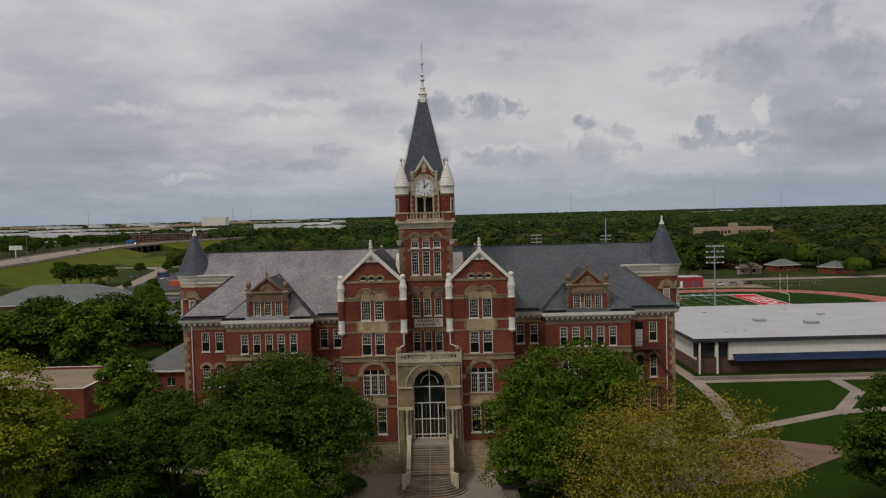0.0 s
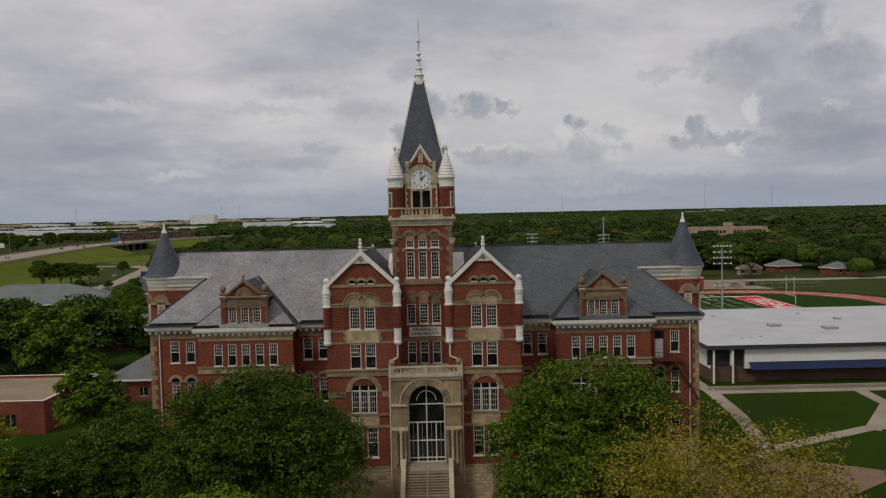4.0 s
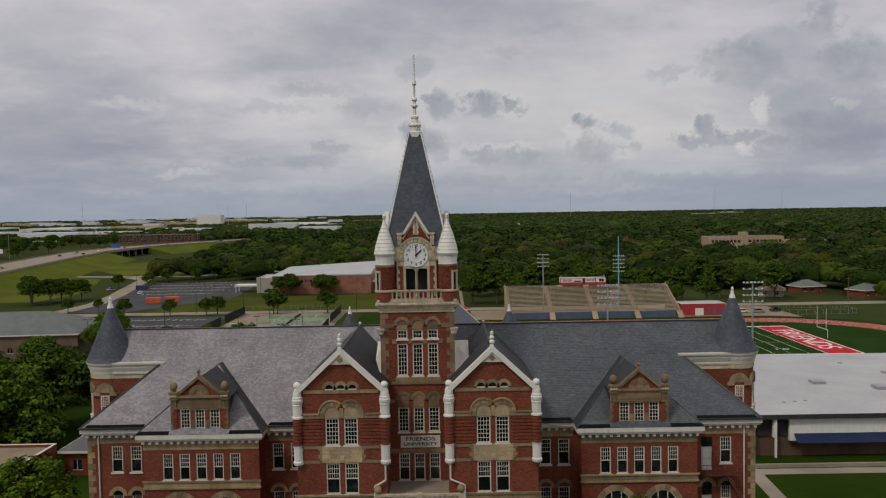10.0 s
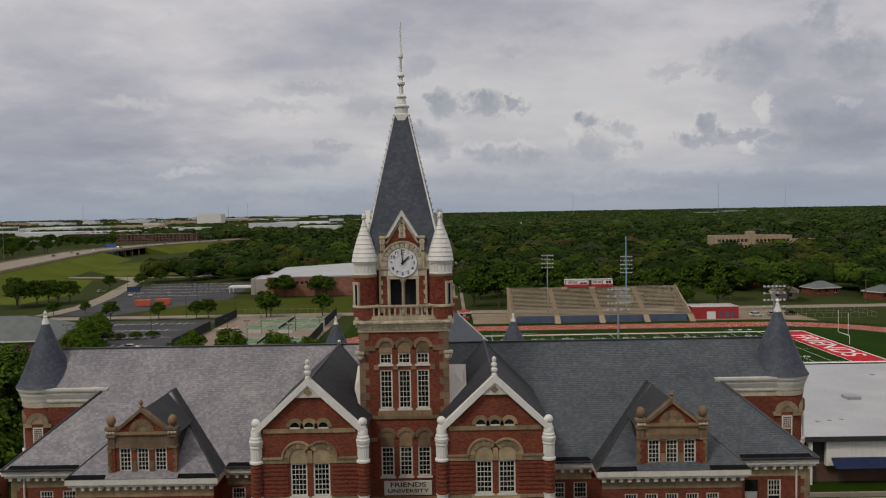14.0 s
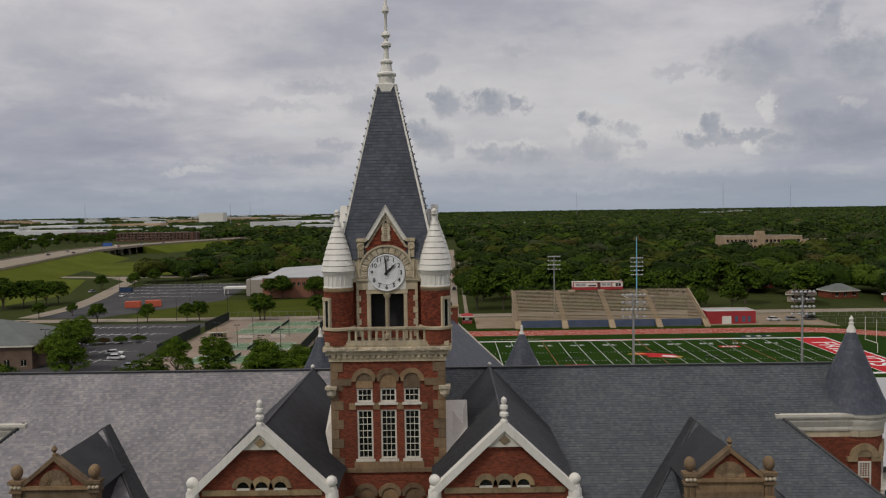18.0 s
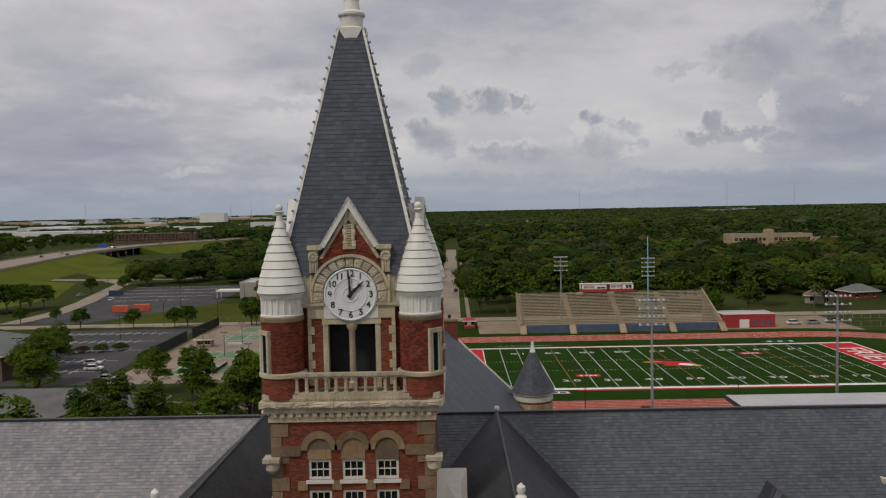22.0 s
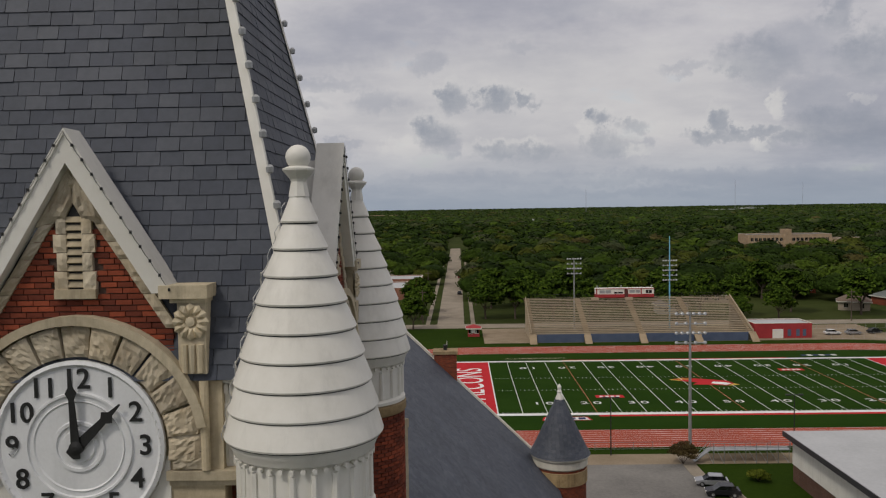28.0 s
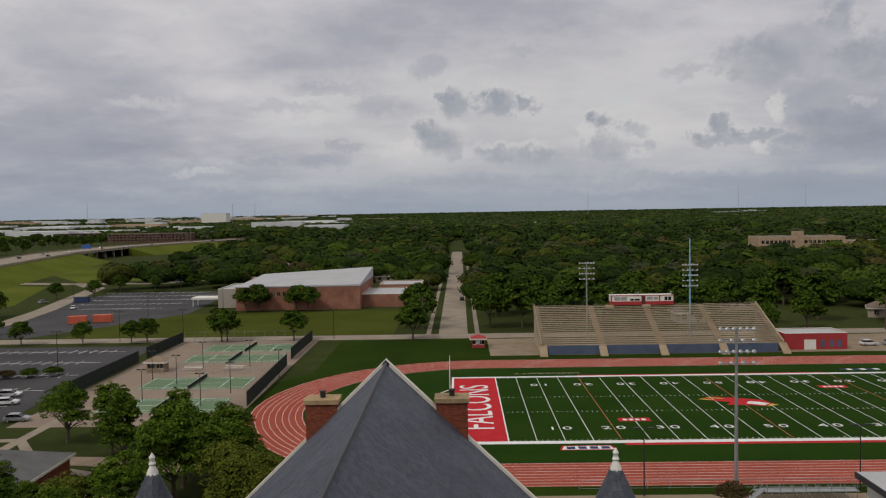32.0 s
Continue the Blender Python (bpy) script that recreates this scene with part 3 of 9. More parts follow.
# stone dressings of the tower front
part("string_course", Mesh().box(TX0 - 0.06, TX1 + 0.06, TY0 - 0.12, TY0 + 0.02, 23.45, 23.7), STONE_BROWN, hall)
part("window_apron", Mesh().box(CX - 2.1, CX + 2.1, TY0 - 0.1, TY0 + 0.02, 23.7, 24.1), STONE_BROWN, hall)
for x in (CX - 2.15, CX - 0.71, CX + 0.71, CX + 2.15):
    part("mullion", Mesh().box(x - 0.2, x + 0.2, TY0 - 0.08, TY0 + 0.05, 27.28, 27.66), STONE_BROWN, hall)
for x in TW:
    part("arch_ring", Mesh().arch(x, 29.0, 0.5, 0.78, TY0 - 0.12, TY0 + 0.02), STONE_BROWN, hall)
    part("arch_panel", Mesh().half_disc(x, 29.0, 0.5, TY0 - 0.04, TY0 + 0.02).box(x - 0.5, x + 0.5, TY0 - 0.04, TY0 + 0.02, 28.58, 29.0), STONE_BROWN, hall)
    part("arch_ring", Mesh().arch(x, 22.0, 0.5, 0.76, TY0 - 0.12, TY0 + 0.02), STONE_BROWN, hall)
    part("arch_panel", Mesh().half_disc(x, 22.0, 0.5, TY0 - 0.04, TY0 + 0.02).box(x - 0.5, x + 0.5, TY0 - 0.04, TY0 + 0.02, 21.28, 22.0), STONE_BROWN, hall)
for x0, x1 in ((TX0, TW[0] - 0.78), (TW[2] + 0.78, TX1)):
    part("impost_band", Mesh().box(x0, x1, TY0 - 0.1, TY0 + 0.02, 28.75, 29.15), STONE_BROWN, hall)
    part("impost_band", Mesh().box(x0, x1, TY0 - 0.1, TY0 + 0.02, 21.7, 22.0), STONE_BROWN, hall)
for sx in (TX0, TX1):
    part("carved_corbel", Mesh().box(sx - 0.35, sx + 0.35, TY0 - 0.4, TY0 + 0.3, 28.55, 28.72).lathe([(0.1, 28.0), (0.28, 28.2), (0.3, 28.5)], sx, TY0 - 0.05, 10), STONE_ROUGH, hall)
part("lintel", Mesh().box(TX0 + 0.3, TX1 - 0.3, TY0 - 0.07, TY0 + 0.02, 16.95, 17.35), STONE_BROWN, hall)
for sx in (-1, 1):
    x0, x1 = sorted((CX + sx * 2.05, CX + sx * 2.62))
    for k in range(8):
        part("brick_rib", Mesh().box(x0, x1, TY0 - 0.07, TY0 + 0.02, 18.95 + k * 0.31, 19.12 + k * 0.31), BRICK, hall)
# sign
sign = part("sign_panel", Mesh().box(CX - 1.75, CX + 1.95, TY0 - 0.1, TY0 + 0.02, 17.48, 18.58), TRIM, hall, "pale stone panel with dark carved capitals")
for word, z, s in (("FRIENDS", 18.28, 0.62), ("UNIVERSITY", 17.8, 0.5)):
    me = letters(word, s, 0.012, "letters", 0.01)
    me.materials.append(BLACK)
    ob = part("letters", me, None, sign)
    ob.matrix_basis = pose(CX + 0.1, TY0 - 0.11, z, 90) @ Matrix.Diagonal((1.18, 0.8, 1, 1))

# -- cornice and balcony of the tower --
HB = 3.6
BEAD = Mesh().box(-0.045, 0.045, -0.06, 0.0, -0.05, 0.05).data("bead", STONE_PALE)
for z0, z1, e in ((30.2, 30.5, 0.12), (30.62, 30.85, 0.28), (30.85, 31.12, 0.42), (31.12, 31.4, 0.3)):
    part("tower_cornice", Mesh().box(CX - 3.4 - e, CX + 3.4 + e, CY - 3.4 - e, CY + 3.4 + e, z0, z1), STONE_PALE, hall)
part("dentil_bed", Mesh().box(CX - 3.45, CX + 3.45, CY - 3.45, CY + 3.45, 30.5, 30.62), STONE_PALE, hall)
block_lay = random.Random(8)
for side in range(2):
    turn = Matrix.Translation((CX, CY, 0)) @ pose(0, 0, 0, 0, 0, side * 90)
    x = -3.7
    while x < 3.65:
        ww = min(block_lay.uniform(0.55, 1.05), 3.72 - x)
        part("frieze_stone", rough_patch(quad_at((x + 0.01, 30.87), (x + ww - 0.01, 30.87), (x + ww - 0.01, 31.1), (x + 0.01, 31.1)), -3.84, -3.81, 5, 0.05, block_lay), STONE_ROUGH, hall).matrix_basis = turn
        x += ww
    for k in range(46):
        part("bead", BEAD, None, hall).matrix_basis = turn @ pose(-3.6 + 7.2 * k / 45, -3.7, 31.2)
dent = Mesh().box(-0.1, 0.1, -0.12, 0.0, 30.44, 30.62).data("dentil", STONE_PALE)
for k in range(20):
    x = CX - 3.4 + 6.8 * (k + 0.5) / 20
    part("dentil", dent, None, hall).matrix_basis = pose(x, CY - 3.52, 0)
    part("dentil", dent, None, hall).matrix_basis = pose(CX + 3.52, CY - 3.4 + 6.8 * (k + 0.5) / 20, 0, 0, 0, 90)
part("balcony_floor", Mesh().box(CX - 3.4, CX + 3.4, CY - 3.4, CY + 3.4, 31.4, 31.46), CONCRETE, hall)
bal = Mesh().box(-0.1, 0.1, -0.1, 0.1, 0.0, 0.06).box(-0.1, 0.1, -0.1, 0.1, 0.62, 0.68)
bal.lathe([(0.085, 0.06), (0.09, 0.09), (0.06, 0.11)], 0, 0, 10).lathe([(0.06, 0.56), (0.09, 0.59), (0.085, 0.62)], 0, 0, 10)
twist_v, twist_f = [], []
for i in range(19):
    z = 0.11 + 0.45 * i / 18
    for k in range(12):
        q = 2 * math.pi * k / 12
        r = 0.07 + 0.014 * math.cos(3 * q - z * 42)
        twist_v.append((r * math.cos(q), r * math.sin(q), z))
for i in range(18):
    for k in range(12):
        twist_f.append((i * 12 + k, i * 12 + (k + 1) % 12, i * 12 + 12 + (k + 1) % 12, i * 12 + 12 + k))
bal = bal.add(twist_v, twist_f).data("baluster", STONE_PALE, True)
for side in range(4):
    turn = Matrix.Translation((CX, CY, 0)) @ pose(0, 0, 0, 0, 0, side * 90)
    rail = Mesh().box(-2.7, 2.7, -HB - 0.16, -HB + 0.16, 32.16, 32.28).box(-2.7, 2.7, -HB - 0.11, -HB + 0.11, 32.09, 32.16).box(-2.2, 2.2, -HB - 0.1, -HB + 0.1, 31.4, 31.46)
    part("balcony_rail", rail, STONE_PALE, hall).matrix_basis = turn
    for k in range(12):
        part("baluster", bal, None, hall).matrix_basis = turn @ pose(-2.25 + 4.5 * k / 11, -HB, 31.43)

# -- corner turrets of the belfry --
TUR = [(CX + sx * 2.92, CY + sy * 2.92) for sx, sy in ((-1, -1), (1, -1), (1, 1), (-1, 1))]
CONE = []
steps = 9
zz, rr = 35.62, 1.0
prof = [(1.0, 35.62), (0.942, 35.958), (0.867, 36.296), (0.779, 36.633), (0.679, 36.971), (0.57, 37.309), (0.455, 37.647), (0.335, 37.984), (0.221, 38.322), (0.125, 38.66)]
for tx, ty in TUR:
    part("turret_drum", Mesh().lathe([(0.85, 32.15), (0.86, 32.2), (0.86, 34.45)], tx, ty, 28), MORTAR, hall, smooth=True)
    part("turret_base", Mesh().lathe([(0.93, 31.2), (0.93, 32.12), (0.85, 32.2)], tx, ty, 28), BRICK, hall, smooth=True)
    part("turret_coping", Mesh().lathe([(0.95, 32.08), (1.02, 32.12), (1.02, 32.26), (0.88, 32.3)], tx, ty, 28), STONE_PALE, hall, smooth=True)
    part("stone_collar", Mesh().lathe([(0.9, 34.42), (0.92, 34.46), (0.92, 34.6), (0.87, 34.64)], tx, ty, 28), STONE, hall, smooth=True)
    drum = Mesh().lathe([(0.9, 34.64), (0.9, 34.7), (0.83, 34.74), (0.83, 35.36), (0.86, 35.4), (0.9, 35.42), (0.93, 35.5), (0.97, 35.56), (0.97, 35.62)], tx, ty, 36)
    part("white_drum", drum, WHITE, hall, "white painted sheet-metal drum with flutes", True)
    flute = Mesh()
    for k in range(20):
        q = 2 * math.pi * k / 20
        flute.tube((tx + 0.835 * math.cos(q), ty + 0.835 * math.sin(q), 34.76), (tx + 0.835 * math.cos(q), ty + 0.835 * math.sin(q), 35.3), 0.045, None, 6)
    for k in range(40):
        q = 2 * math.pi * k / 40
        c, s = math.cos(q), math.sin(q)
        flute.tube((tx + 0.84 * c, ty + 0.84 * s, 35.36), (tx + 0.9 * c, ty + 0.9 * s, 35.36), 0.035, None, 5)
    part("fluting", flute, WHITE, hall)
    for (ra, za), (rb, zb) in zip(prof, prof[1:]):
        ring = Mesh().lathe([(ra * 0.9, za + 0.004), (ra + 0.012, za - 0.004), (ra + 0.022, za + 0.02), (rb - 0.008, zb - 0.012), (rb * 0.9, zb - 0.01)], tx, ty, 40)
        part("cone_band", ring, WHITE, hall, smooth=True)
        # dark ring under each band's lip draws the shadow line of the seam
        part("seam_shade_ring", Mesh().lathe([(ra * 0.9, za - 0.02), (ra + 0.002, za - 0.019), (ra + 0.006, za - 0.004), (ra * 0.9, za + 0.002)], tx, ty, 32), LEAD, hall)
    fin = [(0.135, 38.65), (0.1, 38.84), (0.11, 38.87), (0.205, 38.985), (0.205, 39.01), (0.12, 39.04)]
    part("finial_neck", Mesh().lathe(fin, tx, ty, 8), WHITE, hall)
    part("finial_ball", Mesh().lathe([(0.16 * math.sin(math.pi * k / 10) + 0.001, 39.15 - 0.16 * math.cos(math.pi * k / 10)) for k in range(11)], tx, ty, 20), WHITE, hall, smooth=True)
# light cables tied down the turret cones, with their lamp holders
for (tx, ty), q0 in zip(TUR, (20, 186, 202, 340)):
    for off in (0, 14):
        cable, prev = Mesh(), None
        for k in range(40):
            i, f = divmod(k * (len(prof) - 1) / 40, 1)
            (ra, za), (rb, zb) = prof[int(i)], prof[int(i) + 1]
            r, z = ra + (rb - ra) * f + 0.035 + 0.025 * math.sin(k * 1.7), za + (zb - za) * f
            q = radians(q0 + off + 3.0 * math.sin(k * 0.9 + off))
            p = (tx + r * math.cos(q), ty + r * math.sin(q), z)
            if prev:
                cable.tube(prev, p, 0.0045, None, 5)
            if k % 5 == 2:
                cable.box(p[0] - 0.01, p[0] + 0.01, p[1] - 0.01, p[1] + 0.01, p[2] - 0.018, p[2] + 0.018)
            prev = p
        part("light_cable", cable, STEEL if off else TRIM, hall, "light cable tied down the turret cone")
# single bricks of the turret drums beside the clock
wedge = Mesh().box(0.85, 0.878, -0.071, 0.071, 0.0, 0.061).data("brick", BRICK_PIECE)
for n_t, (tx, ty) in enumerate(TUR):
    if n_t == 3:
        continue
    joined, count = Mesh(), 0
    for row in range(28):
        z = 34.34 - row * 0.0775
        for k in range(34):
            q = 2 * math.pi * (k + 0.5 * (row % 2)) / 34
            c, s = math.cos(q), math.sin(q)
            seen = s < 0.25 and c > -0.75
            if n_t == 1 and seen and count < 300:
                part("brick", wedge, None, hall).matrix_basis = pose(tx, ty, z, 0, 0, math.degrees(q))
                count += 1
            elif s < 0.5:
                d = [(0.85, -0.071), (0.878, -0.071), (0.878, 0.071), (0.85, 0.071)]
                joined.slab([(tx + c * a - s * b, ty + s * a + c * b) for a, b in d], z, z + 0.061)
    part("turret_bricks", joined, BRICK_PIECE, hall, kind="stuff")
# narrow corner windows of the turrets
for (tx, ty), q in zip(TUR, (225, 315, 45, 135)):
    m = pose(tx, ty, 0, 0, 0, q + 90)
    surround = Mesh().box(-0.34, 0.34, -0.98, -0.8, 33.9, 34.08).box(-0.34, -0.2, -0.95, -0.8, 32.3, 33.9).box(0.2, 0.34, -0.95, -0.8, 32.3, 33.9)
    part("window_surround", surround, STONE_PALE, hall).matrix_basis = m
    part("turret_window", Mesh().box(-0.2, 0.2, -0.89, -0.84, 32.3, 33.9), GLASS, hall).matrix_basis = m
    part("window_bead", Mesh().box(-0.2, -0.14, -0.92, -0.87, 32.3, 33.9).box(0.14, 0.2, -0.92, -0.87, 32.3, 33.9), TRIM, hall).matrix_basis = m

# -- the four clock faces with their gables --
FY = -2.88          # face of the clock wall, from the tower's axis
CLOCK_Z, CLOCK_R = 35.47, 1.12


def clock_side(side):
    m = Matrix.Translation((CX, CY, 0)) @ pose(0, 0, 0, 0, 0, side * 90)
    roughness = random.Random(40 + side)

    def put(name, mesh, mat, label="", smooth=False, parent=hall):
        ob = part(name, mesh, mat, parent, label, smooth)
        if parent is hall:
            ob.matrix_basis = m
        return ob

    w = Mesh()
    wall_with_holes(w, -2.3, 2.3, 31.4, 34.35, FY + 0.3, FY + 0.6, [(-1.2, 1.2, 32.0, 34.35)])
    w.box(-2.3, 2.3, FY + 0.3, FY + 0.6, 34.35, 36.4)
    put("belfry_wall", w, BRICK)
    # piers with toothed stone either side of the opening
    for sx in (-1, 1):
        put("belfry_pier", Mesh().box(min(sx * 1.2, sx * 1.85), max(sx * 1.2, sx * 1.85), FY + 0.05, FY + 0.3, 31.4, 34.5), BRICK)
        for k in range(8):
            z = 31.6 + k * 0.36
            wq = 0.16 if k % 2 else 0.28
            put("pier_stone", Mesh().box(min(sx * 1.86, sx * (1.86 - wq)), max(sx * 1.86, sx * (1.86 - wq)), FY + 0.0, FY + 0.1, z, z + 0.34), STONE_PALE)
        put("opening_jamb", Mesh().box(min(sx * 1.0, sx * 1.22), max(sx * 1.0, sx * 1.22), FY + 0.02, FY + 0.4, 31.46, 34.2), STONE_PALE)
    put("opening_column", Mesh().lathe([(0.2, 31.46), (0.2, 31.7), (0.13, 31.76), (0.13, 33.9), (0.2, 34.0), (0.24, 34.1), (0.24, 34.22)], 0, FY + 0.15, 14), STONE_PALE, smooth=True)
    put("opening_lintel", Mesh().box(-1.25, 1.25, FY - 0.02, FY + 0.3, 34.2, 34.45), STONE_PALE)
    # plain dark sheet in place of the unlit inside of the belfry
    put("opening_dark_sheet", Mesh().box(-1.2, 1.2, FY + 0.9, FY + 0.95, 31.46, 34.3), DARK_ROOM)
    # spandrel under the clock, mouldings and frieze to the sides
    put("clock_back", Mesh().box(-1.85, 1.85, FY - 0.02, FY + 0.3, 34.45, 36.45), STONE_PALE)
    put("clock_spandrel", Mesh().box(-1.15, 1.15, FY - 0.05, FY - 0.0, 34.45, 35.3), WHITE)
    for sx in (-1, 1):
        put("side_moulding", Mesh().box(min(sx * 1.12, sx * 2.25), max(sx * 1.12, sx * 2.25), FY - 0.12, FY + 0.2, 35.0, 35.12).box(min(sx * 1.14, sx * 2.25), max(sx * 1.14, sx * 2.25), FY - 0.07, FY + 0.2, 34.92, 35.0), STONE_PALE)
        put("side_frieze", Mesh().box(min(sx * 1.75, sx * 2.3), max(sx * 1.75, sx * 2.3), FY + 0.1, FY + 0.32, 35.12, 36.3), WHITE)
        ribs = Mesh()
        for k in range(4):
            x = sx * (1.85 + k * 0.12)
            ribs.tube((x, FY + 0.1, 35.16), (x, FY + 0.1, 35.95), 0.035, None, 6)
        for k in range(6):
            x = sx * (1.8 + k * 0.085)
            ribs.box(x - 0.025, x + 0.025, FY + 0.03, FY + 0.12, 36.1, 36.22)
        put("frieze_ribs", ribs, WHITE)
        put("frieze_cornice", Mesh().box(min(sx * 1.75, sx * 2.3), max(sx * 1.75, sx * 2.3), FY + 0.02, FY + 0.32, 36.24, 36.36), WHITE)
    # rough arch stones round the clock
    for k in range(13):
        a0, a1 = math.pi * (-0.06 + 1.12 * k / 13), math.pi * (-0.06 + 1.12 * (k + 1) / 13)
        g = 0.012
        d = 0.02 * ((k * 7) % 3)
        put("arch_stone", rough_patch(lambda u, v: ((1.16 + 0.4 * v) * math.cos(a0 + g + (a1 - a0 - 2 * g) * u), CLOCK_Z + (1.16 + 0.4 * v) * math.sin(a0 + g + (a1 - a0 - 2 * g) * u)), FY - 0.1 - d, FY + 0.02, 8, 0.045, roughness), STONE_ROUGH)
    put("arch_hood", Mesh().arch(0, CLOCK_Z, 1.58, 1.7, FY - 0.2, FY + 0.02, 0.15, math.pi - 0.15, 22), STONE_PALE)
    for sx in (-1, 1):
        for k in range(3):
            z = 35.14 + k * 0.24
            put("jamb_stone", rough_patch(lambda u, v: (sx * (1.2 + 0.38 * u), z + 0.225 * v), FY - 0.09, FY + 0.02, 6, 0.04, roughness), STONE_ROUGH)
        put("pilaster", Mesh().lathe([(0.06, 35.14), (0.06, 36.3)], sx * 1.64, FY - 0.1, 10), STONE_PALE, smooth=True)
        # kneeler with a carved flower
        put("kneeler", Mesh().box(min(sx * 1.34, sx * 1.7), max(sx * 1.34, sx * 1.7), FY - 0.14, FY + 0.5, 36.4, 37.4), STONE_PALE)
        put("kneeler_cap", Mesh().box(min(sx * 1.14, sx * 1.76), max(sx * 1.14, sx * 1.76), FY - 0.24, FY + 0.5, 37.38, 37.55).box(min(sx * 1.26, sx * 1.72), max(sx * 1.26, sx * 1.72), FY - 0.18, FY + 0.48, 37.32, 37.38), STONE_PALE, "stained pale kneeler cap")
        flower = Mesh().lathe([(0.001, -0.05), (0.05, -0.04), (0.06, 0.0)], 0, 0, 10)
        for k in range(12):
            q = 2 * math.pi * k / 12
            c, s = math.cos(q), math.sin(q)
            flower.add([(0.05 * c - 0.03 * s, 0.05 * s + 0.03 * c, 0.0), (0.05 * c + 0.03 * s, 0.05 * s - 0.03 * c, 0.0), (0.17 * c + 0.045 * s, 0.17 * s - 0.045 * c, -0.02),
                        (0.2 * c, 0.2 * s, -0.03), (0.17 * c - 0.045 * s, 0.17 * s + 0.045 * c, -0.02), (0.12 * c, 0.12 * s, -0.07)],
                       [(0, 1, 5), (1, 2, 5), (2, 3, 5), (3, 4, 5), (4, 0, 5)])
        ob = put("carved_flower", flower, STONE_PALE, "carved stone flower")
        ob.matrix_basis = m @ pose(sx * 1.52, FY - 0.15, 37.08, -90) @ Matrix.Scale(1.2, 4)
        for k in range(3):
            put("carved_drop", Mesh().tube((sx * (1.42 + 0.1 * k), FY - 0.15, 36.42), (sx * (1.42 + 0.1 * k), FY - 0.15, 36.78), 0.04, 0.048, 8), STONE_PALE)
    # gable of single bricks
    apex, half = 39.0, 1.26
    core = Mesh().prism([(-half, 36.4), (half, 36.4), (half, 36.95), (0, apex), (-half, 36.95)], FY + 0.02, FY + 0.3)
    put("gable_core", core, MORTAR)
    rng = random.Random(side)
    if side in (0, 1):
        row, z = 0, 36.45
        while z < 38.75:
            lim = half - 0.02 if z < 36.95 else half * (apex - z - 0.07) / (apex - 36.95)
            x = -lim + (0.0 if row % 2 else -0.11)
            while x < lim:
                a, b = max(x, -lim), min(x + 0.205, lim)
                x += 0.216
                ring = math.hypot((a + b) / 2, z - CLOCK_Z) < 1.62
                slot = abs((a + b) / 2) < 0.27 and z > 37.42
                if b - a > 0.04 and not ring and not slot:
                    d = rng.uniform(0.0, 0.008)
                    put("brick", Mesh().box(a, b, FY - 0.012 - d, FY + 0.03, z, z + 0.061), BRICK_PIECE)
            z += 0.0765
            row += 1
    else:
        put("gable_brick", Mesh().prism([(-half, 36.4), (half, 36.4), (half, 36.95), (0, apex), (-half, 36.95)], FY - 0.01, FY + 0.02), BRICK)
    # louvred slot
    for sx in (-1, 1):
        for k in range(4):
            wq = 0.13 if k % 2 else 0.17
            put("slot_stone", rough_patch(lambda u, v: (sx * (0.1 + wq * u), 37.5 + k * 0.24 + 0.23 * v), FY - 0.05, FY + 0.02, 3, 0.035, roughness), STONE_ROUGH)
    put("slot_sill", Mesh().box(-0.27, 0.27, FY - 0.08, FY + 0.02, 37.38, 37.5), STONE_PALE)
    put("slot_back", Mesh().box(-0.1, 0.1, FY - 0.015, FY + 0.015, 37.5, 38.5).half_disc(0, 38.5, 0.1, FY - 0.015, FY + 0.015, 8), BLACK if side == 0 else STONE_BUFF)
    for k in range(9 if side == 0 else 0):
        put("louvre_slat", Mesh().sheet([(-0.1, FY - 0.055, 37.53 + k * 0.105), (0.1, FY - 0.055, 37.53 + k * 0.105), (0.1, FY - 0.015, 37.6 + k * 0.105), (-0.1, FY - 0.015, 37.6 + k * 0.105)], 0.02), STONE_PALE)
    for sx in (-1, 1):
        put("apex_stone", rough_patch(quad_at((sx * 0.11, 38.42), (sx * 0.5, 38.3), (sx * 0.02, 39.14), (0.0, 38.62)), FY - 0.05, FY + 0.02, 6, 0.06, roughness), STONE_ROUGH)
    # raking stones and white copings
    for sx in (-1, 1):
        a, b = (sx * 1.31, 36.98), (sx * 0.0, 39.02)
        n = 9
        for k in range(n):
            p = [(a[0] + (b[0] - a[0]) * t, a[1] + (b[1] - a[1]) * t) for t in ((k + 0.01) / n, (k + 0.99) / n)]
            wq = 0.16
            poly = [p[0], p[1], (p[1][0] - sx * wq, p[1][1]), (p[0][0] - sx * wq, p[0][1])]
            if sx < 0:
                poly = poly[::-1]
            poly = poly[::-1]
            put("raking_stone", rough_patch(quad_at(*poly), FY - 0.03 - 0.006 * (k % 3), FY + 0.02, 4, 0.035, roughness), STONE_ROUGH)
        outer = [(sx * 1.283, 37.45), (sx * 0.0, 39.52), (0.0, 39.12), (sx * 1.04, 37.45)]
        outer = outer if sx > 0 else outer[::-1]
        put("coping", Mesh().prism(outer, FY - 0.2, FY + 0.0), WHITE, "white sheet-metal coping")
        top = Mesh().prism([(sx * 1.303, 37.45), (0, 39.56), (0, 39.48), (sx * 1.253, 37.45)] if sx > 0 else [(sx * 1.253, 37.45), (0, 39.48), (0, 39.56), (sx * 1.303, 37.45)], FY - 0.22, FY + 0.23)
        put("coping_top", top, WHITE)
        # string of festoon lamps along the coping's edge
        wire = Mesh()
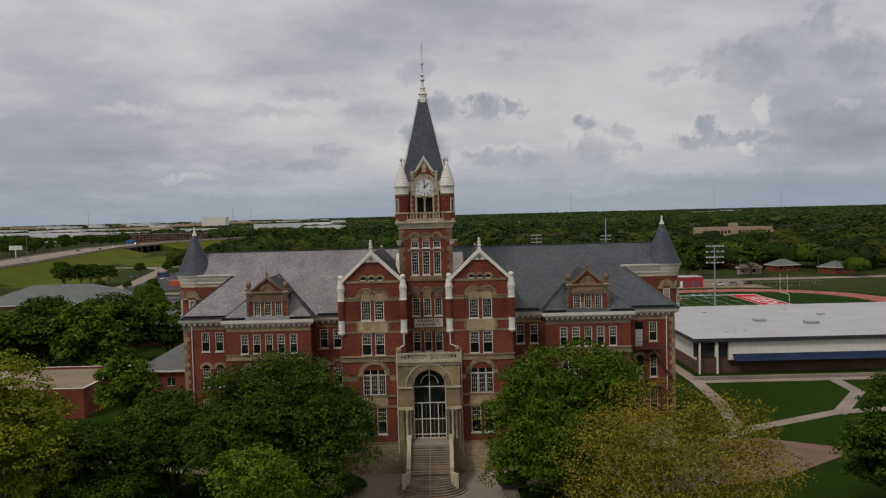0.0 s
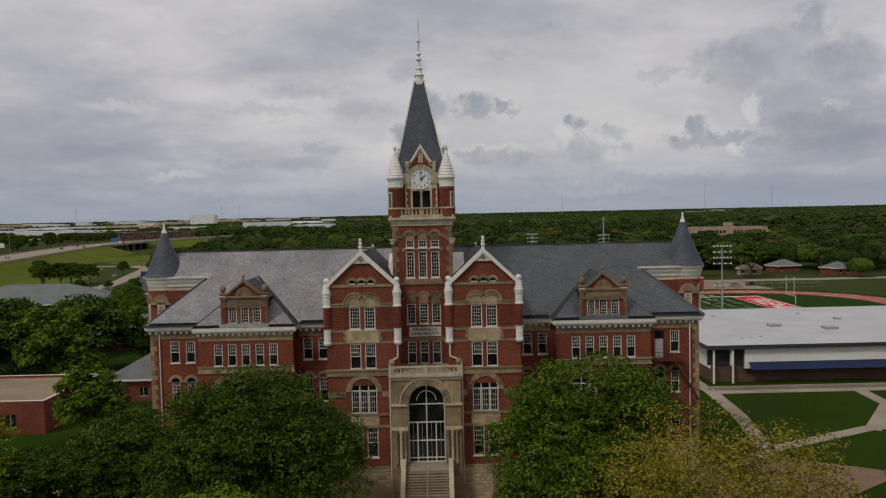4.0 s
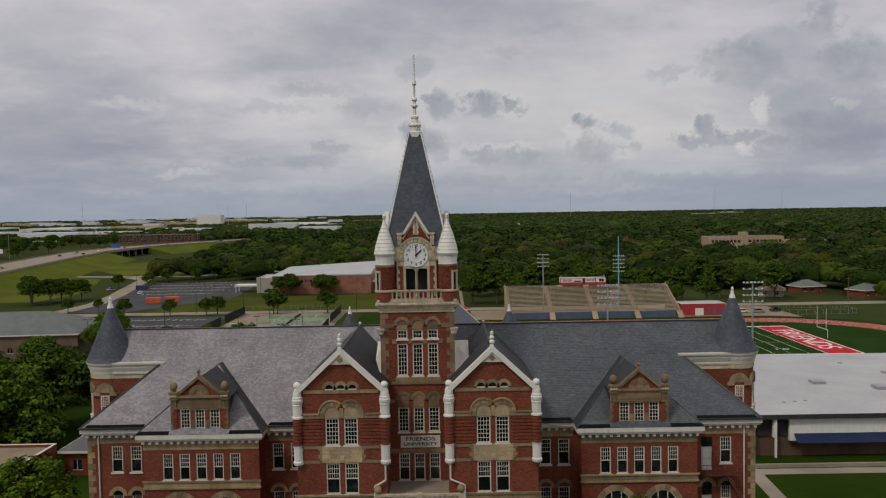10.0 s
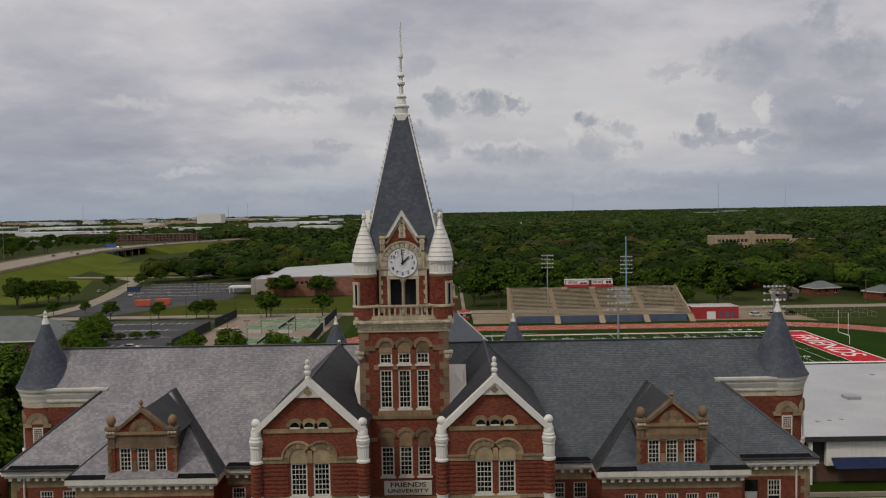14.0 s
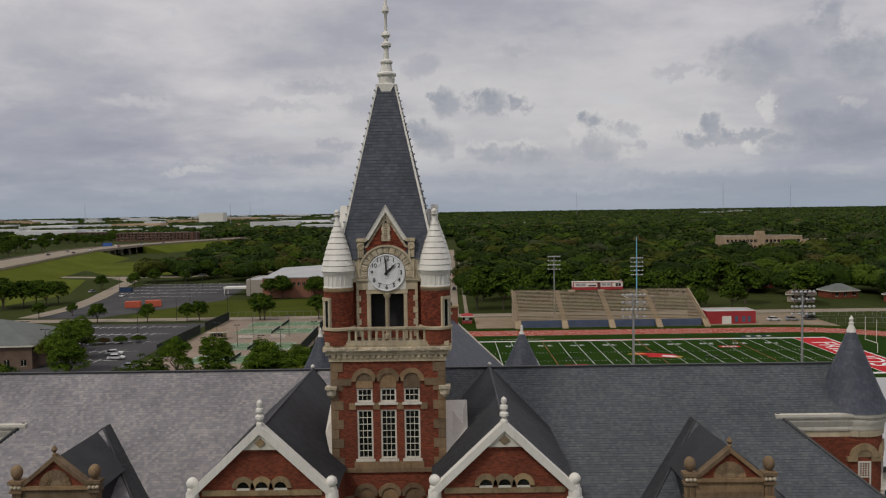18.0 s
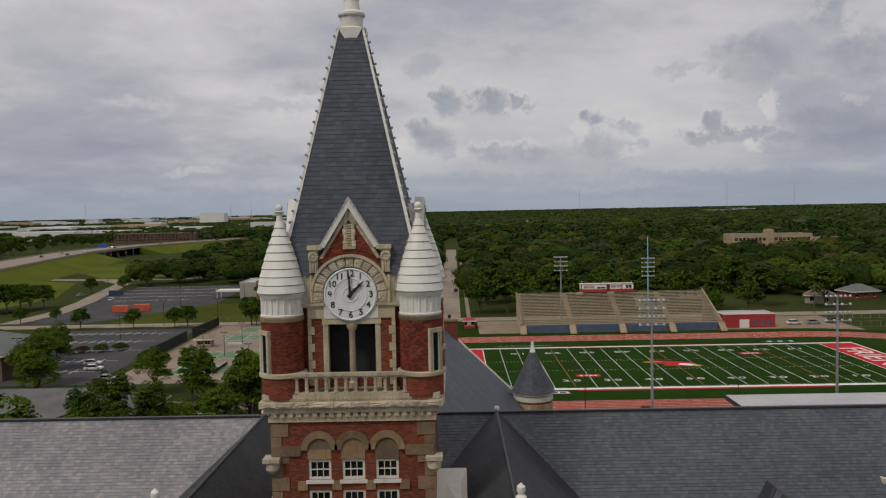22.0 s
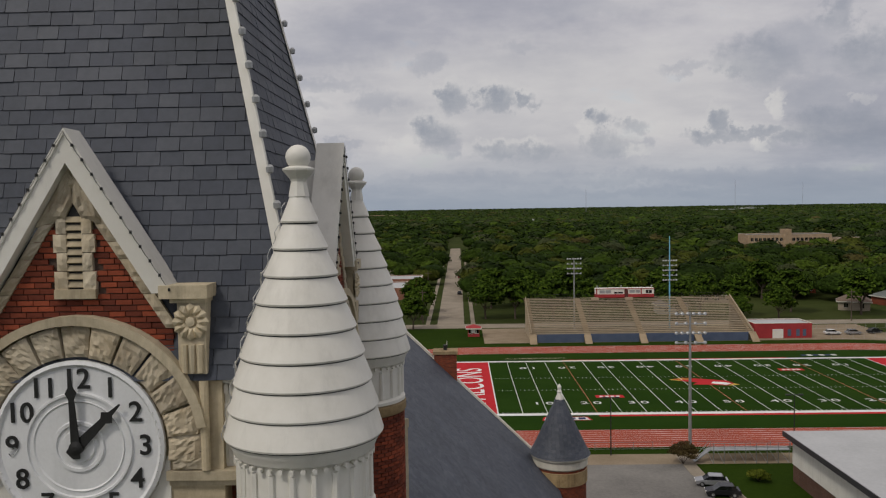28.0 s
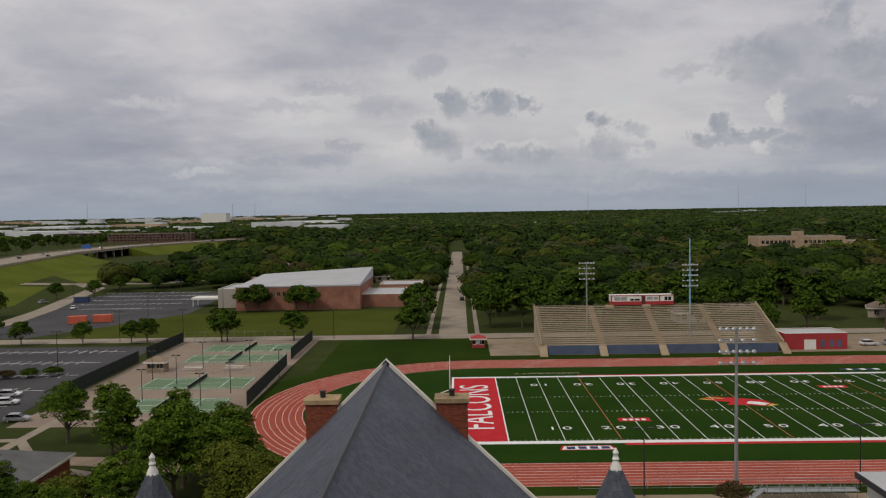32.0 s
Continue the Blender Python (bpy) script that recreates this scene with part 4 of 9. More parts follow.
        for k in range(11):
            t0, t1 = k / 11, (k + 1) / 11
            p0 = Vector((sx * 1.285 * (1 - t0), FY - 0.235, 37.5 + 2.02 * t0))
            p1 = Vector((sx * 1.285 * (1 - t1), FY - 0.235, 37.5 + 2.02 * t1))
            mid = (p0 + p1) / 2 + Vector((-sx * 0.007, 0.0, -0.007))
            wire.tube(p0, mid, 0.0035, None, 4).tube(mid, p1, 0.0035, None, 4)
            put("festoon_lamp", Mesh().box(p0.x - 0.012, p0.x + 0.012, p0.y - 0.02, p0.y + 0.01, p0.z - 0.02, p0.z + 0.02), BLACK)
        put("light_string", wire, BLACK)
    # roof of the gable running back into the spire
    put("gable_roof", Mesh().prism([(-1.2, 37.3), (1.2, 37.3), (0, 39.28)], FY + 0.22, FY + 0.75), WHITE, "white sheet-metal saddle behind the gable")
    # the dial
    dial = Mesh()
    dial.lathe([(CLOCK_R, 0.0), (CLOCK_R, 0.06), (CLOCK_R - 0.05, 0.08), (CLOCK_R - 0.09, 0.04), (0.71, 0.04), (0.7, 0.07), (0.67, 0.07), (0.66, 0.045), (0.6, 0.045), (0.59, 0.06), (0.57, 0.045), (0.34, 0.045), (0.33, 0.07), (0.29, 0.07), (0.28, 0.05), (0.22, 0.05), (0.21, 0.075), (0.17, 0.075), (0.001, 0.08)], 0, 0, 48)
    dm = m @ Matrix.Translation((0, FY - 0.08, CLOCK_Z)) @ pose(0, 0, 0, 90)
    face = put("clock_dial", dial, CLOCK_WHITE, "white clock dial with black numerals", True)
    face.matrix_basis = dm
    dots = Mesh()
    for k in range(60):
        q = 2 * math.pi * k / 60
        dots.lathe([(0.018, 0.07), (0.001, 0.095)], (CLOCK_R - 0.05) * math.cos(q), (CLOCK_R - 0.05) * math.sin(q), 6)
    part("minute_studs", dots, CLOCK_WHITE, face)
    for k in range(1, 13):
        q = math.pi / 2 - 2 * math.pi * k / 12
        me = NUMERALS[k]
        ob = part("numeral", me, None, face)
        ob.matrix_basis = pose(0.87 * math.cos(q), 0.87 * math.sin(q), 0.055)
    # pointers stand at two minutes to two
    for name, deg, ln, wd, zz in (("hour_pointer", 90 - 46, 0.8, 0.085, 0.115), ("minute_pointer", 90 + 3, 1.02, 0.065, 0.14)):
        h = Mesh().prism([(-0.14, -wd * 0.7), (0.0, -wd * 0.9), (ln * 0.62, -wd * 0.55), (ln * 0.7, -wd * 1.15), (ln * 0.78, -wd * 0.4), (ln, -0.012),
                          (ln, 0.012), (ln * 0.78, wd * 0.4), (ln * 0.7, wd * 1.15), (ln * 0.62, wd * 0.55), (0.0, wd * 0.9), (-0.14, wd * 0.7)], -0.008, 0.008)
        ob = part(name, h, BLACK, face, "black iron clock pointer")
        ob.matrix_basis = pose(0, 0, zz) @ pose(0, 0, 0, 0, 0, deg) @ pose(0, 0, 0, -90)
    part("pointer_boss", Mesh().lathe([(0.09, 0.08), (0.09, 0.15), (0.03, 0.17)], 0, 0, 16), BLACK, face)


NUMERALS = {}
for k in range(1, 13):
    NUMERALS[k] = letters(str(k), 0.37, 0.008, "numeral", 0.004)
    NUMERALS[k].materials.append(BLACK)
for s in range(4):
    clock_side(s)

# -- spire --
S0, S1, Z0, Z1 = 2.96, 0.53, 36.3, 47.1
part("spire_deck", Mesh().add([(CX - S0, CY - S0, Z0), (CX + S0, CY - S0, Z0), (CX + S0, CY + S0, Z0), (CX - S0, CY + S0, Z0),
                               (CX - S1, CY - S1, Z1), (CX + S1, CY - S1, Z1), (CX + S1, CY + S1, Z1), (CX - S1, CY + S1, Z1)],
                              [(3, 2, 1, 0), (4, 5, 6, 7), (0, 1, 5, 4), (1, 2, 6, 5), (2, 3, 7, 6), (3, 0, 4, 7)]), DECK, hall)
rest = Mesh()
single = []
slope = math.hypot(Z1 - Z0, S0 - S1)
for side in range(4):
    q = pose(0, 0, 0, 0, 0, side * 90).to_3x3()
    org = Vector((CX, CY, Z0)) + q @ Vector((0, -S0, 0))
    u, v = q @ Vector((1, 0, 0)), q @ Vector((0, S0 - S1, Z1 - Z0))
    slates(rest, org, u, v, [(-S0, 0), (S0, 0), (S1, slope), (-S1, slope)], 0.3, 0.205, 0.012, single if side in (0, 1) else None, 150)
    # white hip rolls with lamp holders
    c0 = Vector((CX, CY, Z0)) + q @ Vector((S0 + 0.03, -S0 - 0.03, 0))
    c1 = Vector((CX, CY, Z1)) + q @ Vector((S1 + 0.03, -S1 - 0.03, 0))
    hip = Mesh()
    w1 = q @ Vector((-0.12, 0.0, 0.0))
    w2 = q @ Vector((0.0, 0.12, 0.0))
    o = q @ Vector((0.03, -0.03, 0.0))
    hip.add([tuple(c0 + o), tuple(c0 + w1 - q @ Vector((0, 0.02, 0))), tuple(c1 + w1 * 0.6 - q @ Vector((0, 0.02, 0))), tuple(c1 + o), tuple(c0 + w2 + q @ Vector((0.02, 0, 0))), tuple(c1 + w2 * 0.6 + q @ Vector((0.02, 0, 0)))],
            [(1, 0, 3, 2), (0, 4, 5, 3)])
    hip.add([tuple(c0 + w1 + q @ Vector((0, 0.1, 0))), tuple(c1 + w1 * 0.6 + q @ Vector((0, 0.1, 0)))], [])
    part("hip_roll", hip, WHITE, hall, "white painted metal hip roll")
    for k in range(22):
        p = c0 + (c1 - c0) * ((k + 0.7) / 22.5) + q @ Vector((0.07, -0.07, 0))
        part("hip_lamp", LAMP if k or side else (LAMP := Mesh().lathe([(0.001, -0.07), (0.05, -0.05), (0.055, 0.02), (0.03, 0.05), (0.001, 0.06)], 0, 0, 8).box(-0.02, 0.02, -0.02, 0.1, -0.02, 0.03).data("hip_lamp", STEEL, True)), None, hall).matrix_basis = Matrix.Translation(p)
part("spire_slating", rest, SLATE, hall, kind="stuff")
for one in single:
    part("slate", one, SLATE, hall)
cap = [(0.62, 47.0), (0.62, 47.12), (0.5, 47.2), (0.52, 47.62), (0.62, 47.72), (0.62, 47.82), (0.4, 47.95), (0.32, 48.4), (0.4, 48.5), (0.4, 48.6), (0.18, 48.75), (0.15, 49.4),
       (0.32, 49.55), (0.32, 49.7), (0.14, 49.85), (0.14, 50.05), (0.3, 50.2), (0.26, 50.35), (0.1, 50.5), (0.09, 51.5), (0.22, 51.7), (0.2, 51.95), (0.1, 52.1), (0.09, 53.0), (0.07, 54.5)]
part("spire_cap", Mesh().lathe([(r, z) for r, z in cap], CX, CY, 16), WHITE, hall, "white sheet-metal spire cap with turned finial", True)
for side in range(4):
    point = Mesh().prism([(-0.55, 47.1), (0.0, 46.15), (0.55, 47.1)], -0.66, -0.6)
    ob = part("cap_point", point, WHITE, hall)
    ob.matrix_basis = Matrix.Translation((CX, CY, 0)) @ pose(0, 0, 0, 0, 0, side * 90)

def ashlar(x0, x1, z0, z1, y, rows, length, material=None, proud=0.06):
    """A panel of coursed stones with open joints, each stone a part, on a wall facing the front at y."""
    lay = random.Random(int(abs(x0 * 13 + z0 * 7) * 10))
    hh = (z1 - z0) / rows
    for r in range(rows):
        x = x0
        while x < x1 - 0.05:
            ww = length * lay.uniform(0.6, 1.1)
            ww = x1 - x if x1 - x - ww < length * 0.4 else ww
            p = proud + lay.uniform(-0.012, 0.012)
            part("panel_stone", Mesh().box(x + 0.007, x + ww - 0.007, y - p, y + 0.02, z0 + r * hh + 0.007, z0 + (r + 1) * hh - 0.007), material or STONE_BUFF, hall)
            x += ww


# -- gabled bays beside the tower --
BY = -3.0
for bx in BAYS:
    H = 3.95
    holes = []
    for sx in (-1, 1):
        x = bx + sx * 0.82
        holes += [(x - 0.6, x + 0.6, 19.1, 21.5), (x - 0.6, x + 0.6, 14.75, 17.5), (x - 0.6, x + 0.6, 4.9, 8.2)]
    holes += [(bx - 1.45, bx + 1.45, 9.8, 12.9)]
    w = Mesh()
    wall_with_holes(w, bx - H, bx + H, 3.6, 23.8, BY, BY + 0.5, holes)
    w.prism([(bx - H, 23.8), (bx + H, 23.8), (bx, 27.35)], BY, BY + 0.5)
    w.box(bx - H, bx - H + 0.5, BY + 0.5, 6, 3.6, 23.8).box(bx + H - 0.5, bx + H, BY + 0.5, 6, 3.6, 23.8)
    part("bay_wall", w, BRICK, hall)
    part("bay_plinth", Mesh().box(bx - H - 0.1, bx + H + 0.1, BY - 0.1, BY + 6, 0, 3.6), STONE, hall)
    lay = random.Random(int(bx * 10))
    side_in = 1 if bx < CX else -1
    for row in range(9):
        x = bx - 0.6 if side_in > 0 else bx - H - 0.1
        end = bx + H + 0.1 if side_in > 0 else bx + 0.6
        while x < end - 0.1:
            ww = min(lay.uniform(0.45, 0.95), end - x)
            part("plinth_stone", rough_patch(quad_at((x + 0.01, row * 0.4 + 0.01), (x + ww - 0.01, row * 0.4 + 0.01), (x + ww - 0.01, row * 0.4 + 0.39), (x + 0.01, row * 0.4 + 0.39)), BY - 0.12, BY - 0.08, 2, 0.06, lay), STONE_BUFF, hall)
            x += ww
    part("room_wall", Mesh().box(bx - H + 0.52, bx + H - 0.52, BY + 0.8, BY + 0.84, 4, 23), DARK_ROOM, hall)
    for sx in (-1, 1):
        x = bx + sx * 0.82
        sash_window(x, BY, 19.1, 1.2, 2.4, 4, 6, False)
        sash_window(x, BY, 14.75, 1.2, 2.75, 5, 3, True)
        sash_window(x, BY, 4.9, 1.2, 3.3, 4, 3, True)
    # big arched window
    for x, ww in ((bx - 0.95, 0.9), (bx, 0.9), (bx + 0.95, 0.9)):
        sash_window(x, BY, 9.8, ww, 2.5, 3, 4, False)
    part("fanlight", Mesh().half_disc(bx, 12.3, 1.38, BY + 0.1, BY + 0.16), GLASS, hall)
    part("fanlight_frame", Mesh().arch(bx, 12.3, 1.34, 1.45, BY + 0.06, BY + 0.2), TRIM, hall)
    for x in (bx - 0.47, bx + 0.47):
        part("fanlight_bar", Mesh().box(x - 0.05, x + 0.05, BY + 0.06, BY + 0.18, 12.3, 13.6), TRIM, hall)
    part("transom", Mesh().box(bx - 1.45, bx + 1.45, BY + 0.05, BY + 0.21, 12.25, 12.37), TRIM, hall)
    for k in range(11):
        a0, a1 = math.pi * k / 11, math.pi * (k + 1) / 11
        part("arch_stone", Mesh().arch(bx, 12.2, 1.46, 1.98, BY - 0.1, BY + 0.05, a0 + 0.01, a1 - 0.01, 2), STONE, hall)
    for sx in (-1, 1):
        part("impost_band", Mesh().box(min(bx + sx * 1.98, bx + sx * H), max(bx + sx * 1.98, bx + sx * H), BY - 0.07, BY + 0.02, 11.6, 12.2), STONE, hall)
    ashlar(bx - 1.6, bx + 1.6, 8.5, 9.55, BY, 3, 0.9)
    for z0, z1, d in ((13.95, 14.15, 0.12), (14.15, 14.55, 0.06), (14.55, 14.72, 0.16), (8.2, 8.5, 0.08), (9.55, 9.8, 0.12), (3.6, 3.9, 0.14)):
        part("string_course", Mesh().box(bx - H - d, bx + H + d, BY - d, BY + 0.02, z0, z1), STONE, hall)
    ashlar(bx - 1.75, bx + 1.75, 17.55, 19.05, BY, 4, 0.9)
    part("panel_stone", Mesh().box(bx - 0.18, bx + 0.18, BY - 0.14, BY - 0.05, 17.75, 18.2), STONE_PALE, hall)
    for sx in (-1, 1):
        for k in range(4):
            wq = 0.35 if k % 2 else 0.2
            part("tooth_stone", Mesh().box(min(bx + sx * 1.75, bx + sx * (1.75 + wq)), max(bx + sx * 1.75, bx + sx * (1.75 + wq)), BY - 0.05, BY + 0.02, 17.6 + k * 0.36, 17.93 + k * 0.36), STONE, hall)
        part("band", Mesh().box(min(bx + sx * 1.8, bx + sx * H), max(bx + sx * 1.8, bx + sx * H), BY - 0.05, BY + 0.02, 17.5, 17.75), STONE, hall)
        part("band", Mesh().box(min(bx + sx * 1.75, bx + sx * H), max(bx + sx * 1.75, bx + sx * H), BY - 0.08, BY + 0.02, 18.8, 19.05), STONE, hall)
        x0, x1 = sorted((bx + sx * 1.95, bx + sx * (H - 0.45)))
        part("impost_band", Mesh().box(x0, x1, BY - 0.09, BY + 0.02, 21.52, 21.84), STONE, hall)
        part("hood_mould", Mesh().box(x0 - 0.02, x1 + 0.02, BY - 0.17, BY + 0.02, 21.84, 21.96), STONE, hall)
        x = bx + sx * 0.82
        # twin arches: voussoirs under a hood mould, cut where the two meet
        a0, a1 = (0.0, radians(139)) if sx > 0 else (radians(41), math.pi)
        for k in range(7):
            q0, q1 = a0 + (a1 - a0) * k / 7, a0 + (a1 - a0) * (k + 1) / 7
            part("voussoir", Mesh().arch(x, 21.95, 0.63, 1.07, BY - 0.12, BY + 0.02, q0 + 0.012, q1 - 0.012, 3), STONE, hall)
        part("arch_hood", Mesh().arch(x, 21.95, 1.08, 1.2, BY - 0.2, BY + 0.02, a0, a1 if sx > 0 else math.pi, 12), STONE, hall)
        part("jamb_stone", Mesh().box(min(x + sx * 0.63, x + sx * 1.1), max(x + sx * 0.63, x + sx * 1.1), BY - 0.1, BY + 0.02, 21.52, 21.94), STONE, hall)
        part("arch_panel", Mesh().half_disc(x, 21.95, 0.62, BY - 0.05, BY + 0.02).box(x - 0.62, x + 0.62, BY - 0.05, BY + 0.02, 21.52, 21.95), STONE_BUFF, hall)
        # grooved courses beside the upper windows
        for k in range(8):
            x0, x1 = sorted((bx + sx * 1.6, bx + sx * (H - 0.3)))
            part("brick_rib", Mesh().box(x0, x1, BY - 0.08, BY + 0.02, 19.12 + k * 0.305, 19.12 + k * 0.305 + 0.17), BRICK, hall)
    part("spandrel_stone", Mesh().box(bx - 0.19, bx + 0.19, BY - 0.11, BY + 0.02, 21.52, 22.42), STONE, hall)
    # three small arched lights in the gable
    for k in (-1, 0, 1):
        x = bx + k * 1.02
        part("arch_ring", Mesh().arch(x, 24.15, 0.34, 0.62, BY - 0.12, BY + 0.02), STONE, hall)
        part("gable_light", Mesh().half_disc(x, 24.13, 0.33, BY - 0.03, BY + 0.02), GLASS, hall)
        part("light_sill", Mesh().box(x - 0.36, x + 0.36, BY - 0.1, BY + 0.02, 24.02, 24.12), TRIM, hall)
    part("gable_band", Mesh().box(bx - 3.3, bx + 3.3, BY - 0.08, BY + 0.02, 23.72, 24.02), STONE, hall)
    # white raking copings with a diamond panel at the top
    for sx in (-1, 1):
        a = [(bx + sx * 4.05, 23.95), (bx, 27.75), (bx, 27.2), (bx + sx * 3.8, 23.65)]
        part("gable_coping", Mesh().prism(a if sx > 0 else a[::-1], BY - 0.35, BY + 0.3), WHITE, hall, "white painted gable coping")
    part("apex_panel", Mesh().prism([(bx - 1.0, 26.3), (bx + 1.0, 26.3), (bx, 27.3)], BY - 0.2, BY + 0.02), TRIM, hall)
    part("diamond", Mesh().prism([(bx - 0.3, 26.68), (bx, 26.42), (bx + 0.3, 26.68), (bx, 26.96)], BY - 0.26, BY - 0.2), STONE, hall)
    part("gable_finial", Mesh().lathe([(0.2, 27.5), (0.2, 27.75), (0.12, 27.85), (0.24, 28.0), (0.24, 28.15), (0.12, 28.25), (0.22, 28.4), (0.2, 28.55), (0.1, 28.62), (0.17, 28.78), (0.15, 28.92), (0.02, 29.05)], bx, BY - 0.1, 14), WHITE, hall, "white turned gable finial", True)
    # corner shafts with white caps and bases
    for sx in (-1, 1):
        x, y = bx + sx * (H - 0.12), BY - 0.02
        part("shaft_base", Mesh().lathe([(0.2, 17.3), (0.42, 17.45), (0.46, 17.55), (0.46, 17.72), (0.36, 17.82), (0.39, 19.05), (0.45, 19.1), (0.45, 19.16)], x, y, 20), WHITE, hall, "white fluted shaft base", True)
        core = [(0.42, 19.15)]
        for k in range(8):
            z = 19.15 + k * 0.3
            core += [(0.44, z + 0.03), (0.44, z + 0.19), (0.36, z + 0.2), (0.36, z + 0.3)]
        part("ribbed_shaft", Mesh().lathe(core, x, y, 18), BRICK, hall)
        part("shaft_cap", Mesh().lathe([(0.4, 21.52), (0.5, 21.57), (0.5, 21.7), (0.38, 21.8), (0.38, 22.66), (0.46, 22.72), (0.46, 22.8), (0.43, 22.84), (0.5, 22.98), (0.5, 23.2), (0.44, 23.26), (0.44, 23.42), (0.37, 23.5), (0.36, 23.9), (0.28, 24.02), (0.28, 24.14), (0.18, 24.18)], x, y, 20), WHITE, hall, "white turned shaft cap", True)
        part("cap_ball", Mesh().lathe([(0.32 * math.sin(math.pi * k / 8) + 0.001, 24.45 - 0.32 * math.cos(math.pi * k / 8)) for k in range(9)], x, y, 16), WHITE, hall, smooth=True)
        for z0, z1, r0, r1 in ((17.86, 19.02, 0.365, 0.392), (21.84, 22.62, 0.385, 0.385)):
            ring = []
            for k in range(32):
                q, up_ = 2 * math.pi * k / 32, (0.035 if k % 2 else 0.0)
                ring.append((x + (r0 + up_) * math.cos(q), y + (r0 + up_) * math.sin(q)))
            part("fluted_drum", Mesh().slab(ring, z0, z1), WHITE, hall)
    # bay roof running back to the main ridge
    zr, ze, he = 27.35, 23.75, 4.05
    for sx in (-1, 1):
        a, b = Vector((bx + sx * he, BY + 0.25, ze)), Vector((bx, BY + 0.25, zr))
        pts = [(bx + sx * he, BY + 0.25, ze), (bx, BY + 0.25, zr), (bx, 14.0, zr), (bx + sx * he, 10.2, ze)]
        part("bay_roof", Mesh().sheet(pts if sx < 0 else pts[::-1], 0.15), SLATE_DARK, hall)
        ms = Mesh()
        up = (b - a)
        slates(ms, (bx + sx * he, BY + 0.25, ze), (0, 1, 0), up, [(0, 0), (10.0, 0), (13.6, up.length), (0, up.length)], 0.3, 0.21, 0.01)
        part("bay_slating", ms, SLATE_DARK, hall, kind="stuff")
    part("ridge_roll", Mesh().tube((bx, BY + 0.3, zr + 0.03), (bx, 13.4, zr + 0.03), 0.07, None, 6), LEAD, hall)
    part("ridge_ball", Mesh().lathe([(0.16 * math.sin(math.pi * k / 6) + 0.001, zr + 0.2 - 0.16 * math.cos(math.pi * k / 6)) for k in range(7)], bx, 13.6, 10), WHITE, hall, smooth=True)
# white saddle flashings between tower and bays
for sx in (-1, 1):
    x0, x1 = CX + sx * 3.4, CX + sx * 4.75
    pts = [(x0, 1.0, 24.2), (x0 + (x1 - x0) * (1.0 if sx > 0 else 0.45), 2.6, 25.6), (x0 + (x1 - x0) * (1.0 if sx > 0 else 0.45), 5.2, 26.9), (x0, 5.2, 26.9)]
    part("saddle_flashing", Mesh().sheet(pts if sx > 0 else pts[::-1], 0.1), WHITE, hall, "white painted metal saddle flashing")


# -- wings, links and ends of the front --
def cornice(x0, x1, y, name="cornice"):
    """Gutter, bed mould and brackets along a stretch of front eave."""
    part("gutter", Mesh().box(x0, x1, y - 0.62, y - 0.02, 18.45, 18.88), TRIM, hall, "white painted gutter board")
    part("cornice_moulding", Mesh().box(x0 + 0.15, x1 - 0.15, y - 0.42, y - 0.02, 18.22, 18.45), TRIM, hall)
    part("frieze", Mesh().box(x0 + 0.5, x1 - 0.5, y - 0.06, y + 0.1, 17.3, 18.2), STONE, hall)
    n = max(2, int((x1 - x0 - 1.0) / 0.62))
    for k in range(n):
        x = x0 + 0.6 + (x1 - x0 - 1.2) * k / (n - 1)
        part("bracket", BRACKET, None, hall).matrix_basis = pose(x, y, 0)


DENTIL = Mesh().box(-0.055, 0.055, -0.07, 0.0, 0.0, 0.14).data("dentil", TRIM)
BRACKET = Mesh().box(-0.14, 0.14, -0.36, -0.06, 17.95, 18.22).data("bracket", TRIM)

